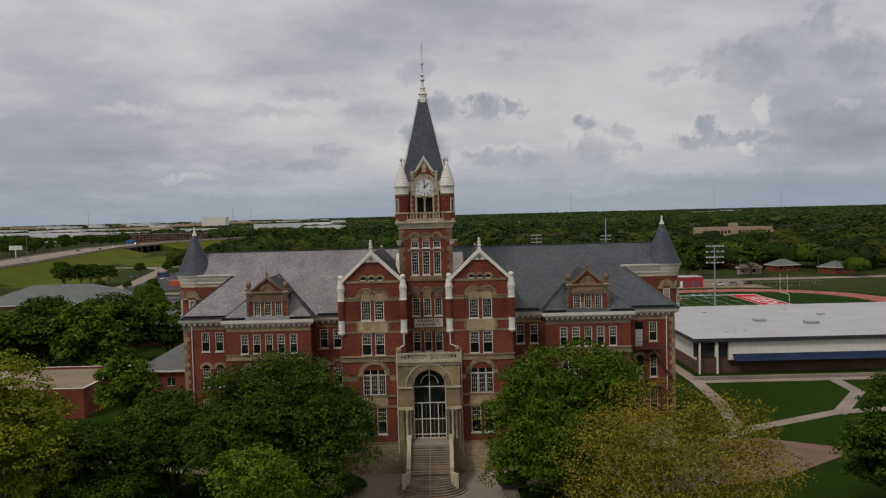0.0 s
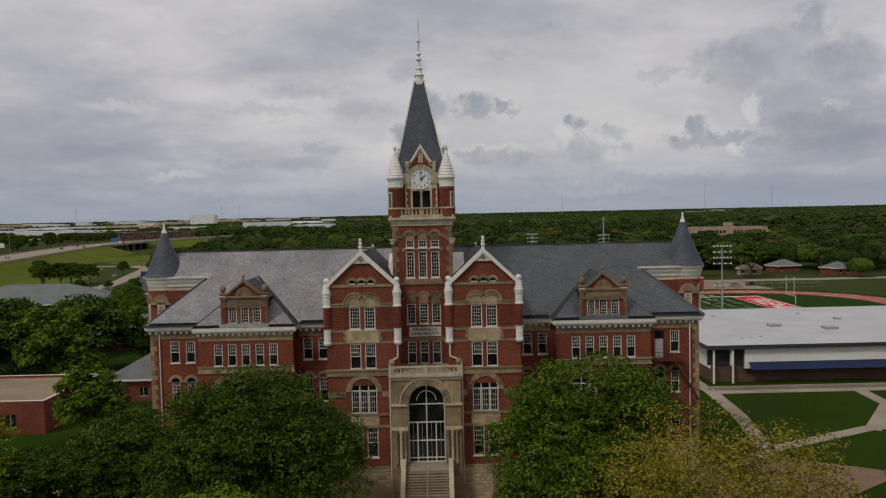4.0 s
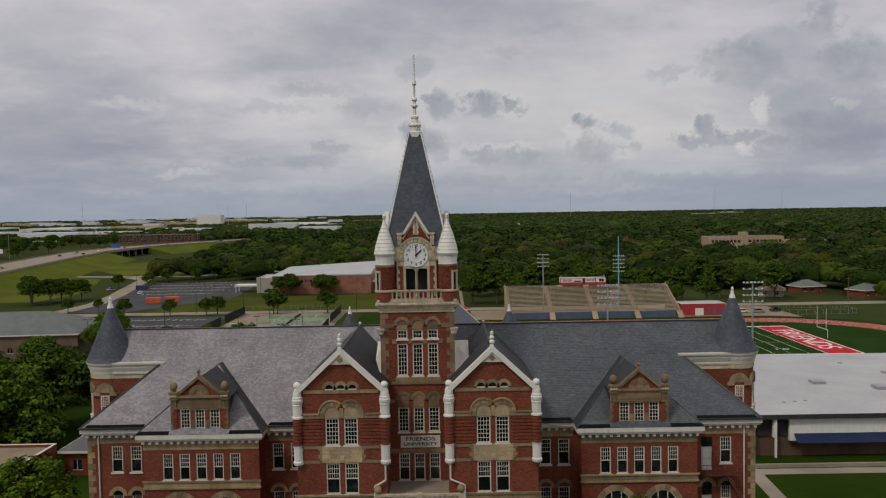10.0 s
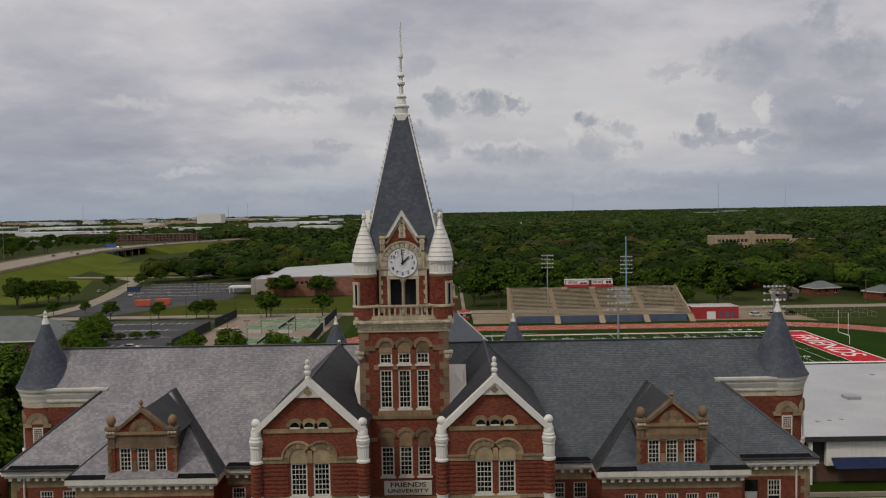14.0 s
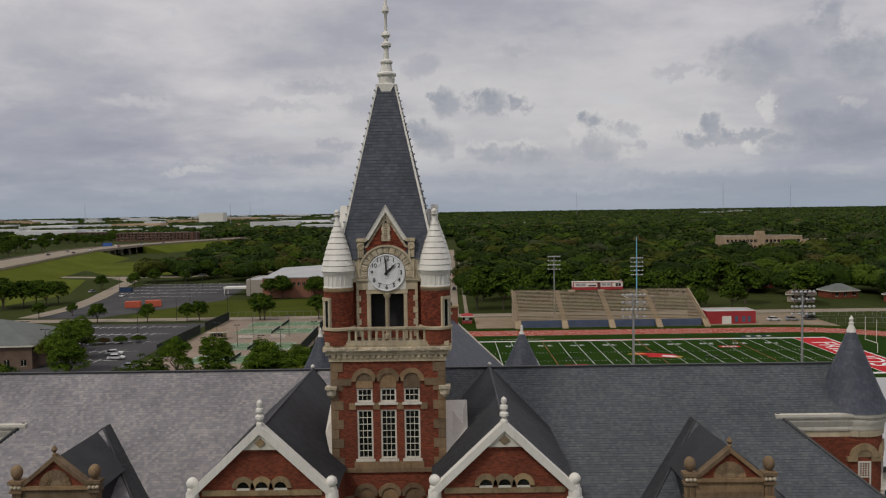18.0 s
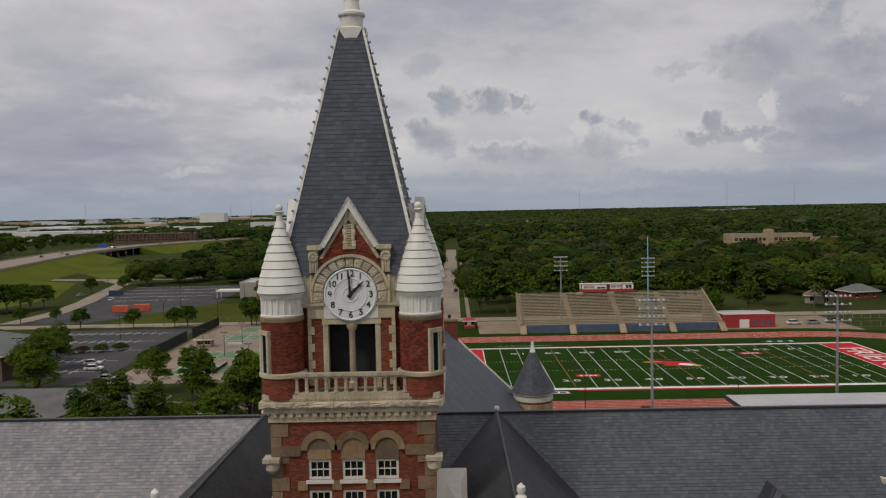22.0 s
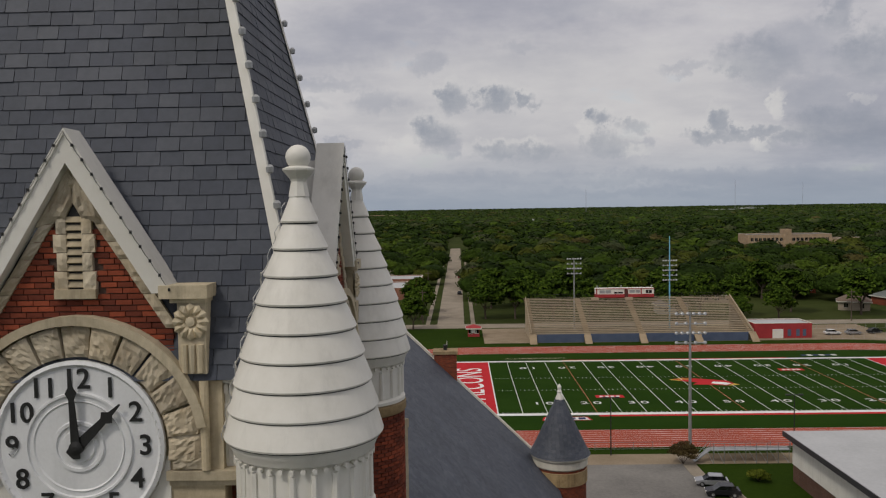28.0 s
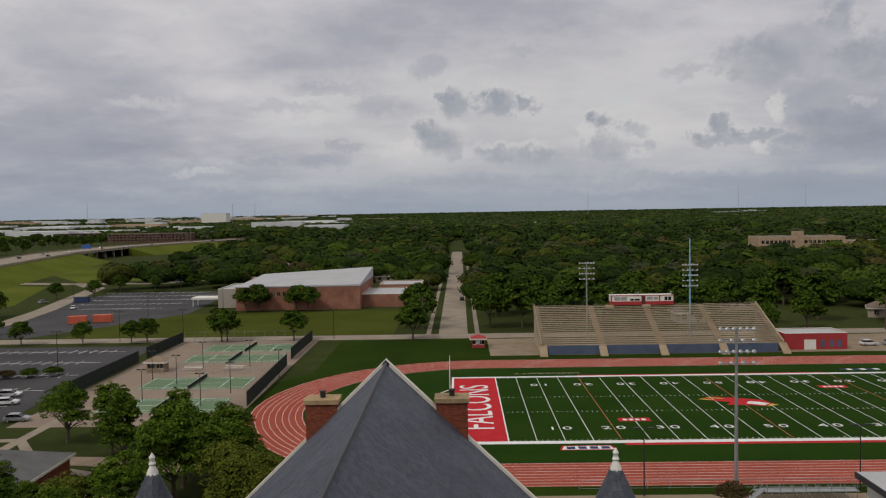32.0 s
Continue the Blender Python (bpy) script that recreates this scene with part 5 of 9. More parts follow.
for wi, wx in enumerate(WINGS):
    H, WY = 5.5, 2.5
    xs = [wx + k * 1.6 for k in (-2, -1, 0, 1, 2)]
    holes = [(x - 0.5, x + 0.5, 14.35, 16.9) for x in xs]
    holes += [(wx + k - 1.35, wx + k + 1.35, 9.4, 11.4) for k in (-2.2, 2.2)]
    holes += [(x - 0.55, x + 0.55, 4.9, 8.0) for x in xs]
    w = Mesh()
    wall_with_holes(w, wx - H, wx + H, 3.6, 18.3, WY, WY + 0.5, holes)
    w.box(wx - H, wx - H + 0.5, WY + 0.5, 5.0, 3.6, 18.3).box(wx + H - 0.5, wx + H, WY + 0.5, 5.0, 3.6, 18.3)
    part("wing_wall", w, BRICK, hall)
    part("wing_plinth", Mesh().box(wx - H - 0.1, wx + H + 0.1, WY - 0.1, 6, 0, 3.6), STONE_ROUGH, hall)
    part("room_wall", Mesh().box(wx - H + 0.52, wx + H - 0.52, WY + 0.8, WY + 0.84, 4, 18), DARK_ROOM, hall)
    for x in xs:
        sash_window(x, WY, 14.35, 1.0, 2.55, 4, 3, True)
        sash_window(x, WY, 4.9, 1.1, 3.1, 4, 3, True)
    for k in (-2.2, 2.2):
        for j in (-0.9, 0, 0.9):
            sash_window(wx + k + j, WY, 9.4, 0.85, 2.0, 3, 4, False)
        part("fanlight", Mesh().half_disc(wx + k, 11.4, 1.3, WY - 0.02, WY + 0.1), GLASS, hall)
        part("fanlight_frame", Mesh().arch(wx + k, 11.4, 1.28, 1.38, WY - 0.06, WY + 0.1), TRIM, hall)
        part("transom", Mesh().box(wx + k - 1.35, wx + k + 1.35, WY - 0.07, WY + 0.1, 11.34, 11.46), TRIM, hall)
        for x in (wx + k - 0.46, wx + k + 0.46):
            part("fanlight_bar", Mesh().box(x - 0.04, x + 0.04, WY - 0.06, WY + 0.1, 11.46, 12.6), TRIM, hall)
        for i in range(11):
            part("arch_stone", Mesh().arch(wx + k, 11.3, 1.4, 1.95, WY - 0.1, WY + 0.03, math.pi * i / 11 + 0.01, math.pi * (i + 1) / 11 - 0.01, 2), STONE, hall)
    for z0, z1, d in ((13.5, 13.68, 0.14), (13.68, 14.15, 0.06), (14.15, 14.3, 0.16), (8.9, 9.3, 0.1), (3.6, 3.9, 0.12)):
        part("string_course", Mesh().box(wx - H - d, wx + H + d, WY - d, WY + 0.02, z0, z1), STONE, hall)
    cornice(wx - H - 0.5, wx + H + 0.5, WY)
    for sx in (-1, 1):
        x0, x1 = sorted((wx + sx * (H + 0.5), wx + sx * H))
        part("gutter", Mesh().box(x0, x1, WY - 0.02, 4.9, 18.45, 18.88), TRIM, hall)
    # dormer front with pilasters, three windows and a small gable
    dy = WY - 0.02
    ws = [wx - 1.4, wx, wx + 1.4]
    w = Mesh()
    wall_with_holes(w, wx - 2.4, wx + 2.4, 18.6, 21.6, dy, dy + 0.4, [(x - 0.48, x + 0.48, 18.95, 21.2) for x in ws])
    w.prism([(wx - 2.1, 22.5), (wx + 2.1, 22.5), (wx, 24.1)], dy, dy + 0.4)
    part("dormer_wall", w, BRICK, hall)
    part("dormer_lining", Mesh().box(wx - 2.5, wx + 2.5, dy + 0.42, dy + 0.5, 18.9, 22.3), DARK_ROOM, hall)
    for x in ws:
        sash_window(x, dy, 18.95, 0.96, 2.25, 3, 6, False)
    part("dormer_frieze", Mesh().box(wx - 2.1, wx + 2.1, dy - 0.05, dy + 0.4, 21.62, 22.2), STONE_BROWN, hall)
    part("dormer_band", Mesh().box(wx - 2.1, wx + 2.1, dy - 0.14, dy + 0.4, 21.24, 21.36).box(wx - 2.1, wx + 2.1, dy - 0.09, dy + 0.4, 21.36, 21.62), STONE_BROWN, hall)
    part("dormer_cornice", Mesh().box(wx - 2.12, wx + 2.12, dy - 0.12, dy + 0.4, 22.2, 22.3).box(wx - 2.12, wx + 2.12, dy - 0.22, dy + 0.4, 22.3, 22.5), STONE_BROWN, hall)
    part("dormer_sill", Mesh().box(wx - 2.8, wx + 2.8, dy - 0.14, dy + 0.1, 18.62, 18.92), STONE_BROWN, hall)
    for x in (wx - 0.7, wx + 0.7):
        part("pier_stone", Mesh().box(x - 0.2, x + 0.2, dy - 0.07, dy + 0.02, 18.94, 20.1), STONE_BROWN, hall)
        part("pier_cap", Mesh().box(x - 0.21, x + 0.21, dy - 0.1, dy + 0.02, 21.06, 21.22), STONE_BROWN, hall)
    for k in range(9):
        part("voussoir", Mesh().arch(wx, 22.52, 0.55, 0.98, dy - 0.1, dy + 0.05, math.pi * k / 9 + 0.012, math.pi * (k + 1) / 9 - 0.012, 2), STONE_BROWN, hall)
    part("dormer_tympanum", Mesh().half_disc(wx, 22.52, 0.54, dy - 0.03, dy + 0.05), STONE, hall)
    part("tympanum_ring", Mesh().arch(wx, 22.52, 0.4, 0.54, dy - 0.07, dy - 0.03), STONE_BROWN, hall)
    for sx in (-1, 1):
        x = wx + sx * 2.42
        part("dormer_pilaster", Mesh().box(x - 0.27, x + 0.27, dy - 0.1, dy + 0.35, 18.7, 21.2), BRICK, hall)
        for k in range(8):
            wq = 0.3 if k % 2 else 0.16
            x0, x1 = sorted((x + sx * 0.3, x + sx * (0.3 - wq)))
            part("quoin", Mesh().box(x0, x1, dy - 0.15, dy + 0.38, 18.94 + k * 0.28, 19.2 + k * 0.28), STONE_BROWN, hall)
        part("pilaster_capital", Mesh().box(x - 0.34, x + 0.34, dy - 0.2, dy + 0.38, 21.2, 21.34).box(x - 0.27, x + 0.27, dy - 0.14, dy + 0.34, 21.34, 22.1).box(x - 0.4, x + 0.4, dy - 0.26, dy + 0.4, 22.1, 22.24), STONE_BROWN, hall, "weathered carved pilaster capital")
        for k in range(5):
            part("flute", Mesh().tube((x - 0.2 + k * 0.1, dy - 0.15, 21.4), (x - 0.2 + k * 0.1, dy - 0.15, 22.05), 0.036, None, 6), STONE_BROWN, hall)
        part("pilaster_cap", Mesh().box(x - 0.32, x + 0.32, dy - 0.18, dy + 0.34, 22.24, 22.66).box(x - 0.44, x + 0.44, dy - 0.3, dy + 0.42, 22.66, 22.86), STONE_BROWN, hall)
        for k in range(3):
            part("cap_boss", Mesh().lathe([(0.13 * math.sin(math.pi * j / 6) + 0.001, 22.45 - 0.13 * math.cos(math.pi * j / 6)) for j in range(7)], x - 0.24 + k * 0.24, dy - 0.2, 8), STONE_ROUGH, hall, smooth=True)
        part("pilaster_ball", Mesh().lathe([(0.2, 22.86), (0.16, 22.94)] + [(0.36 * math.sin(math.pi * k / 10) + 0.001, 23.36 - 0.46 * math.cos(math.pi * k / 10)) for k in range(1, 11)], x, dy + 0.05, 14), STONE_BROWN, hall, smooth=True)
        a = [(wx + sx * 2.3, 22.5), (wx, 24.42), (wx, 24.1), (wx + sx * 1.95, 22.5)]
        part("dormer_coping", Mesh().prism(a if sx > 0 else a[::-1], dy - 0.2, dy + 0.4), STONE_BROWN, hall)
        pts = [(wx + sx * 2.75, dy + 0.35, 22.2), (wx, dy + 0.35, 24.2), (wx, 8.5, 24.2), (wx + sx * 2.75, 6.3, 22.2)]
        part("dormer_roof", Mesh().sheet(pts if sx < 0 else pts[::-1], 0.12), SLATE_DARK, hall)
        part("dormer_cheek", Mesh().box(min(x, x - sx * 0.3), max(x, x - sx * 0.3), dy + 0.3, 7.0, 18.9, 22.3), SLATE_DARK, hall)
    part("dormer_finial", Mesh().lathe([(0.12, 24.3), (0.14, 24.5), (0.07, 24.6), (0.2, 24.78), (0.12, 24.92), (0.02, 25.05)], wx, dy, 10), STONE_BROWN, hall, smooth=True)
    # hipped wing roof
    he, y0, ya = 6.0, 1.88, 9.4
    slate = SLATE_OLD if wi == 0 else SLATE_MID
    zr = 24.2
    back = 4.4 + (zr - EAVE) / PITCH + 0.1
    A, B = (wx - he, y0, EAVE), (wx + he, y0, EAVE)
    P, Q = (wx, ya, zr), (wx, back, zr)
    part("wing_roof", Mesh().sheet([A, B, P], 0.12), DECK, hall)
    part("wing_roof", Mesh().sheet([B, (wx + he, 4.4, EAVE), Q, P], 0.12), SLATE, hall)
    part("wing_roof", Mesh().sheet([(wx - he, 4.4, EAVE), A, P, Q], 0.12), SLATE, hall)
    for c in (A, B):
        part("hip_roll", Mesh().tube(c, P, 0.08, None, 6), LEAD, hall)
    up = Vector((0, ya - y0, zr - EAVE))
    ms = Mesh()
    slates(ms, (wx, y0, EAVE), (1, 0, 0), up, [(-he, 0), (he, 0), (0, up.length)], 0.3, 0.21, 0.01)
    part("wing_slating", ms, slate, hall, kind="stuff")
    foot = Vector((0, ya - y0, zr - EAVE)).normalized()
    lift_ = Vector((0, -foot.z, foot.y)) * 0.055
    for x0, x1 in ((wx - he, wx - 2.85), (wx + 2.85, wx + he)):
        cut_ = 0.42 * he / Vector((0, ya - y0, zr - EAVE)).length
        c4 = [Vector((x0, y0, EAVE)), Vector((x1, y0, EAVE)), Vector((x1 - (cut_ if x1 > wx else 0), y0, EAVE)) + foot * 0.42, Vector((x0 + (cut_ if x0 < wx else 0), y0, EAVE)) + foot * 0.42]
        part("eave_lead", Mesh().sheet([tuple(c + lift_) for c in c4], 0.03), EAVE_DARK, hall, "black strip at the eave")
    # shaded side slopes, toned darker than the front slope by their material
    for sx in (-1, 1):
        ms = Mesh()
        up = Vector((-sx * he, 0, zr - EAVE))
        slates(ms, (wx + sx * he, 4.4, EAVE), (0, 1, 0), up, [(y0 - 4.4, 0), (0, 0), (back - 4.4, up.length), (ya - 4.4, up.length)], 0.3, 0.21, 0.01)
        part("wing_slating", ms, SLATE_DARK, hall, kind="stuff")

# links and end parts
for sx in (-1, 1):
    def span(a, b):
        return sorted((CX + sx * a, CX + sx * b))
    WY = 5.0
    # link between bay and wing
    x0, x1 = span(10.4, 15.4)
    lw = [CX + sx * 12.2, CX + sx * 14.0]
    w = Mesh()
    wall_with_holes(w, x0, x1, 3.6, 18.3, WY, WY + 0.5, [h for x in lw for h in ((x - 0.55, x + 0.55, 14.5, 17.05), (x - 0.55, x + 0.55, 9.4, 12.3), (x - 0.55, x + 0.55, 4.9, 8.0))])
    part("link_wall", w, BRICK, hall)
    part("room_wall", Mesh().box(x0, x1, WY + 0.8, WY + 0.84, 4, 18), DARK_ROOM, hall)
    for x in lw:
        sash_window(x, WY, 14.5, 1.1, 2.55, 4, 3, True)
        sash_window(x, WY, 9.4, 1.1, 2.9, 4, 3, True)
        sash_window(x, WY, 4.9, 1.1, 3.1, 4, 3, True)
        part("arch_ring", Mesh().arch(x, 12.2, 0.56, 0.88, WY - 0.1, WY + 0.03), STONE, hall)
    cornice(x0, x1, WY)
    # end part with the corner
    x0, x1 = span(26.2, 32.7)
    ew = [CX + sx * 28.0, CX + sx * 29.85]
    holes = []
    for i, x in enumerate(ew):
        top = 17.0
        holes += [(x - 0.55, x + 0.55, 14.4 if not (sx > 0 and i == 0) else 13.7, top), (x - 0.5, x + 0.5, 9.6 if not (sx > 0 and i == 0) else 8.8, 12.2), (x - 0.55, x + 0.55, 4.9, 8.0)]
    w = Mesh()
    wall_with_holes(w, x0, x1, 3.6, 18.3, WY, WY + 0.5, holes)
    part("end_wall", w, BRICK, hall)
    ex = CX + sx * 32.7
    xa, xb = sorted((ex, ex - sx * 0.5))
    part("side_wall", Mesh().box(xa, xb, WY + 0.5, 11.2, 3.6, 18.3).box(xa, xb, 11.2, 23.5, 3.6, 23.0), BRICK, hall)
    part("end_plinth", Mesh().box(min(x0, x1) - 0.1, max(x0, x1) + 0.1, WY - 0.1, 23.5, 0, 3.6), STONE_ROUGH, hall)
    part("room_wall", Mesh().box(x0 + 0.5, x1 - 0.5, WY + 0.8, WY + 0.84, 4, 18), DARK_ROOM, hall)
    for i, x in enumerate(ew):
        if sx > 0 and i == 0:
            for z0, h in ((13.7, 2.3), (8.8, 2.4)):
                d = part("fire_door", Mesh().box(x - 0.5, x + 0.5, WY + 0.1, WY + 0.16, z0, z0 + h), TRIM, hall, "white panelled escape door")
                part("door_panel", Mesh().box(x - 0.36, x + 0.36, WY + 0.07, WY + 0.1, z0 + 0.2, z0 + 1.0).box(x - 0.36, x + 0.36, WY + 0.07, WY + 0.1, z0 + 1.2, z0 + h - 0.2), WHITE, d)
                part("transom_light", Mesh().box(x - 0.5, x + 0.5, WY + 0.1, WY + 0.14, z0 + h, z0 + h + 1.0), GLASS, hall)
        else:
            sash_window(x, WY, 14.4, 1.1, 2.6, 4, 3, True)
            sash_window(x, WY, 9.6, 1.0, 2.6, 4, 3, True)
        sash_window(x, WY, 4.9, 1.1, 3.1, 4, 3, True)
        part("arch_ring", Mesh().arch(x, 12.1, 0.52, 0.9, WY - 0.1, WY + 0.03), STONE, hall)
        part("arch_panel", Mesh().half_disc(x, 12.15, 0.52, WY - 0.02, WY + 0.03), GLASS, hall)
    cornice(x0 - (0.5 if sx < 0 else 0), x1 + (0.5 if sx > 0 else 0), WY)
    part("gutter", Mesh().box(min(ex, ex + sx * 0.5), max(ex, ex + sx * 0.5), WY, 10.6, 18.45, 18.88), TRIM, hall)
    part("downpipe", Mesh().tube((CX + sx * 31.6, WY - 0.12, 3.0), (CX + sx * 31.6, WY - 0.12, 18.3), 0.08, None, 8), TRIM, hall)
    for k in range(24):
        wq = 0.7 if k % 2 else 0.42
        xa, xb = sorted((ex + sx * 0.04, ex - sx * wq))
        part("quoin", Mesh().box(xa, xb, WY - 0.04, WY + 1.1 - wq, 3.7 + k * 0.58, 3.7 + k * 0.58 + 0.55), STONE, hall)
    # attic wall and round corner turret
    tx, ty = CX + sx * 33.2, 12.6
    xa, xb = span(26.9, 33.0)
    part("attic_wall", Mesh().box(xa, xb, 10.7, 11.2, 18.5, 23.0), BRICK, hall)
    run = [(22.55, 0.06), (23.0, 0.06), (23.0, 0.16), (23.12, 0.2), (23.3, 0.2), (23.42, 0.26), (23.75, 0.4), (23.8, 0.4), (23.8, 0.34), (23.98, 0.34), (23.98, 0.5), (24.12, 0.56), (24.3, 0.56)]
    for name, lo, hi, mat in (("stone_band", 22.55, 23.0, STONE_PALE), ("attic_cornice", 23.0, 24.3, TRIM)):
        pr = [(11.2, lo)] + [(10.75 - d, z) for z, d in run if lo <= z <= hi and not (hi == 23.0 and d > 0.1) and not (lo == 23.0 and d < 0.1)] + [(11.2, hi)]
        nn = len(pr)
        part(name, Mesh().add([(xa - 0.1, y, z) for y, z in pr] + [(xb + 0.1, y, z) for y, z in pr], [tuple(range(nn))[::-1], tuple(range(nn, 2 * nn))] + [(k, (k + 1) % nn, nn + (k + 1) % nn, nn + k) for k in range(nn)]), mat, hall)
    for k in range(int((xb - xa - 2.2) / 0.2)):
        part("dentil", DENTIL, None, hall).matrix_basis = pose((xa + 0.1 if sx > 0 else xa + 2.1) + k * 0.2, 10.41, 23.82)
    part("turret_wall", Mesh().lathe([(1.0, 16.9), (2.1, 18.2), (2.1, 23.0)], tx, ty, 32), BRICK, hall, smooth=True)
    part("turret_foot", Mesh().lathe([(0.6, 16.6), (1.4, 17.0), (2.2, 17.7), (2.3, 18.1), (2.3, 18.3), (2.12, 18.35)], tx, ty, 32), TRIM, hall, smooth=True)
    part("turret_band", Mesh().lathe([(2.1, 22.55), (2.18, 22.56), (2.18, 23.0), (2.1, 23.01)], tx, ty, 40), STONE_PALE, hall, smooth=True)
    for k in range(60):
        q = 2 * math.pi * k / 60
        part("dentil", DENTIL, None, hall).matrix_basis = pose(tx + 2.36 * math.cos(q), ty + 2.36 * math.sin(q), 23.82, 0, 0, math.degrees(q) + 90)
    part("turret_cornice", Mesh().lathe([(2.12, 23.0), (2.2, 23.02), (2.24, 23.12), (2.24, 23.3), (2.3, 23.42), (2.42, 23.75), (2.42, 23.8), (2.36, 23.8), (2.36, 23.98), (2.52, 23.98), (2.58, 24.12), (2.58, 24.3), (2.3, 24.34)], tx, ty, 40), TRIM, hall, "white painted turret cornice", True)
    for q in (-90, -90 + sx * 60):
        m = pose(tx, ty, 0, 0, 0, q + 90)
        part("arch_ring", Mesh().arch(0, 21.1, 0.55, 1.0, -2.2, -1.9), STONE, hall).matrix_basis = m
        part("arch_panel", Mesh().half_disc(0, 21.1, 0.55, -2.14, -1.9), STONE, hall).matrix_basis = m
        for x0 in (-1.2, 0.5):
            part("impost_band", Mesh().box(x0, x0 + 0.7, -2.16, -1.7, 20.8, 21.1), STONE, hall).matrix_basis = m
        w = sash_window(0, 0, 18.6, 0.9, 2.2, 4, 6, True)
        w.matrix_basis = m @ pose(0, -2.2, 18.6)
    cone = [(2.62, 24.28), (2.35, 24.7), (2.05, 25.4), (1.72, 26.2), (1.35, 27.1), (0.95, 28.1), (0.58, 29.05), (0.28, 29.9)]
    ms = Mesh()
    rng = random.Random(5)
    part("cone_deck", Mesh().lathe([(r - 0.03, z) for r, z in cone], tx, ty, 40), DECK, hall)
    z = 24.28
    while z < 29.8:
        def rad(h):
            for (ra, za), (rb, zb) in zip(cone, cone[1:]):
                if za <= h <= zb:
                    return ra + (rb - ra) * (h - za) / (zb - za)
            return 0.28
        ra, rb = rad(z), rad(min(z + 0.2, 29.9))
        n = max(8, int(2 * math.pi * ra / 0.28))
        off = rng.random()
        for k in range(n):
            q0, q1 = 2 * math.pi * (k + off) / n, 2 * math.pi * (k + off + 0.96) / n
            t = rng.uniform(0.015, 0.03)
            ms.add([(tx + (ra + t) * math.cos(q0), ty + (ra + t) * math.sin(q0), z), (tx + (ra + t) * math.cos(q1), ty + (ra + t) * math.sin(q1), z),
                    (tx + (rb + 0.006) * math.cos(q1), ty + (rb + 0.006) * math.sin(q1), z + 0.2), (tx + (rb + 0.006) * math.cos(q0), ty + (rb + 0.006) * math.sin(q0), z + 0.2),
                    (tx + (ra - 0.02) * math.cos(q0), ty + (ra - 0.02) * math.sin(q0), z), (tx + (ra - 0.02) * math.cos(q1), ty + (ra - 0.02) * math.sin(q1), z)], [(0, 1, 2, 3), (4, 5, 1, 0)])
        z += 0.2
    part("cone_slating", ms, SLATE, hall, kind="stuff")
    part("cone_finial", Mesh().lathe([(0.34, 29.75), (0.3, 29.95), (0.14, 30.35), (0.2, 30.42), (0.1, 30.55), (0.16, 30.75), (0.02, 31.0)], tx, ty, 14), WHITE, hall, "white turret finial", True)

# -- main roof --
for sx in (-1, 1):
    e, hx = CX + sx * 33.2, CX + sx * 27.0
    yh, zh = 10.6, roof_z(10.6)
    pts = [(CX, 4.4, EAVE), (e, 4.4, EAVE), (hx, yh, zh), (e, yh, zh), (e, RIDGE_Y, RIDGE), (CX, RIDGE_Y, RIDGE)]
    slope_len = math.hypot(RIDGE_Y - 4.4, RIDGE - EAVE)
    lh = slope_len * (yh - 4.4) / (RIDGE_Y - 4.4)
    for poly in ([pts[0], pts[1], pts[2], (CX, yh, zh)], [(CX, yh, zh), pts[3], pts[4], pts[5]]):
        part("main_roof", Mesh().sheet(poly if sx > 0 else poly[::-1], 0.2), DECK, hall)
    ms = Mesh()
    o, u, v = (CX, 4.4, EAVE), (sx, 0, 0), (0, RIDGE_Y - 4.4, RIDGE - EAVE)
    slates(ms, o, u, v, [(3.0, 0), (33.2, 0), (26.8, lh), (3.0, lh)], 0.25, 0.205, 0.01)
    slates(ms, o, u, v, [(3.0, lh), (33.2, lh), (33.2, slope_len), (3.0, slope_len)], 0.25, 0.205, 0.01)
    part("main_slating", ms, SLATE_OLD if sx < 0 else SLATE_MID, hall, "weathered lilac-grey slating" if sx < 0 else "grey-green slating", kind="stuff")
    pts = [(e, 4.4, EAVE), (e, 17, EAVE), (hx, yh + 0.5, zh)]
    part("end_roof", Mesh().sheet(pts if sx > 0 else pts[::-1], 0.15), SLATE_MID, hall)
    part("hip_roll", Mesh().tube((e, 4.4, EAVE + 0.03), (hx, yh, zh + 0.05), 0.1, None, 6), LEAD, hall)
    foot = Vector(v).normalized()
    lift_ = Vector((0, -foot.z, foot.y)) * 0.06
    for xa, xb in ((10.5, 14.9), (26.9, 32.8)):
        c4 = [Vector((CX + sx * x, 4.35, EAVE)) + lift_ + foot * d for x, d in ((xa, 0), (xb, 0), (xb - 0.3, 0.45), (xa, 0.45))]
        part("eave_lead", Mesh().sheet([tuple(c) for c in (c4 if sx > 0 else c4[::-1])], 0.03), EAVE_DARK, hall, "black strip at the eave")
    part("eave_flashing", Mesh().box(min(CX, e), max(CX, e), 4.2, 4.62, EAVE - 0.06, EAVE + 0.1), LEAD, hall)
part("roof_back", Mesh().sheet([(CX + 33.2, 23.6, EAVE), (CX - 33.2, 23.6, EAVE), (CX - 33.2, RIDGE_Y, RIDGE), (CX + 33.2, RIDGE_Y, RIDGE)], 0.2), SLATE_MID, hall)
part("ridge_cap", Mesh().box(CX - 32.5, CX + 32.5, RIDGE_Y - 0.14, RIDGE_Y + 0.14, RIDGE - 0.02, RIDGE + 0.1), LEAD, hall)
part("back_wall", Mesh().box(CX - 32.7, CX + 32.7, 23.0, 23.5, 3.6, 18.9), BRICK, hall)
part("inner_floor", Mesh().box(CX - 32.2, CX + 32.2, 6.2, 22.9, 18.0, 18.3), DARK_ROOM, hall)

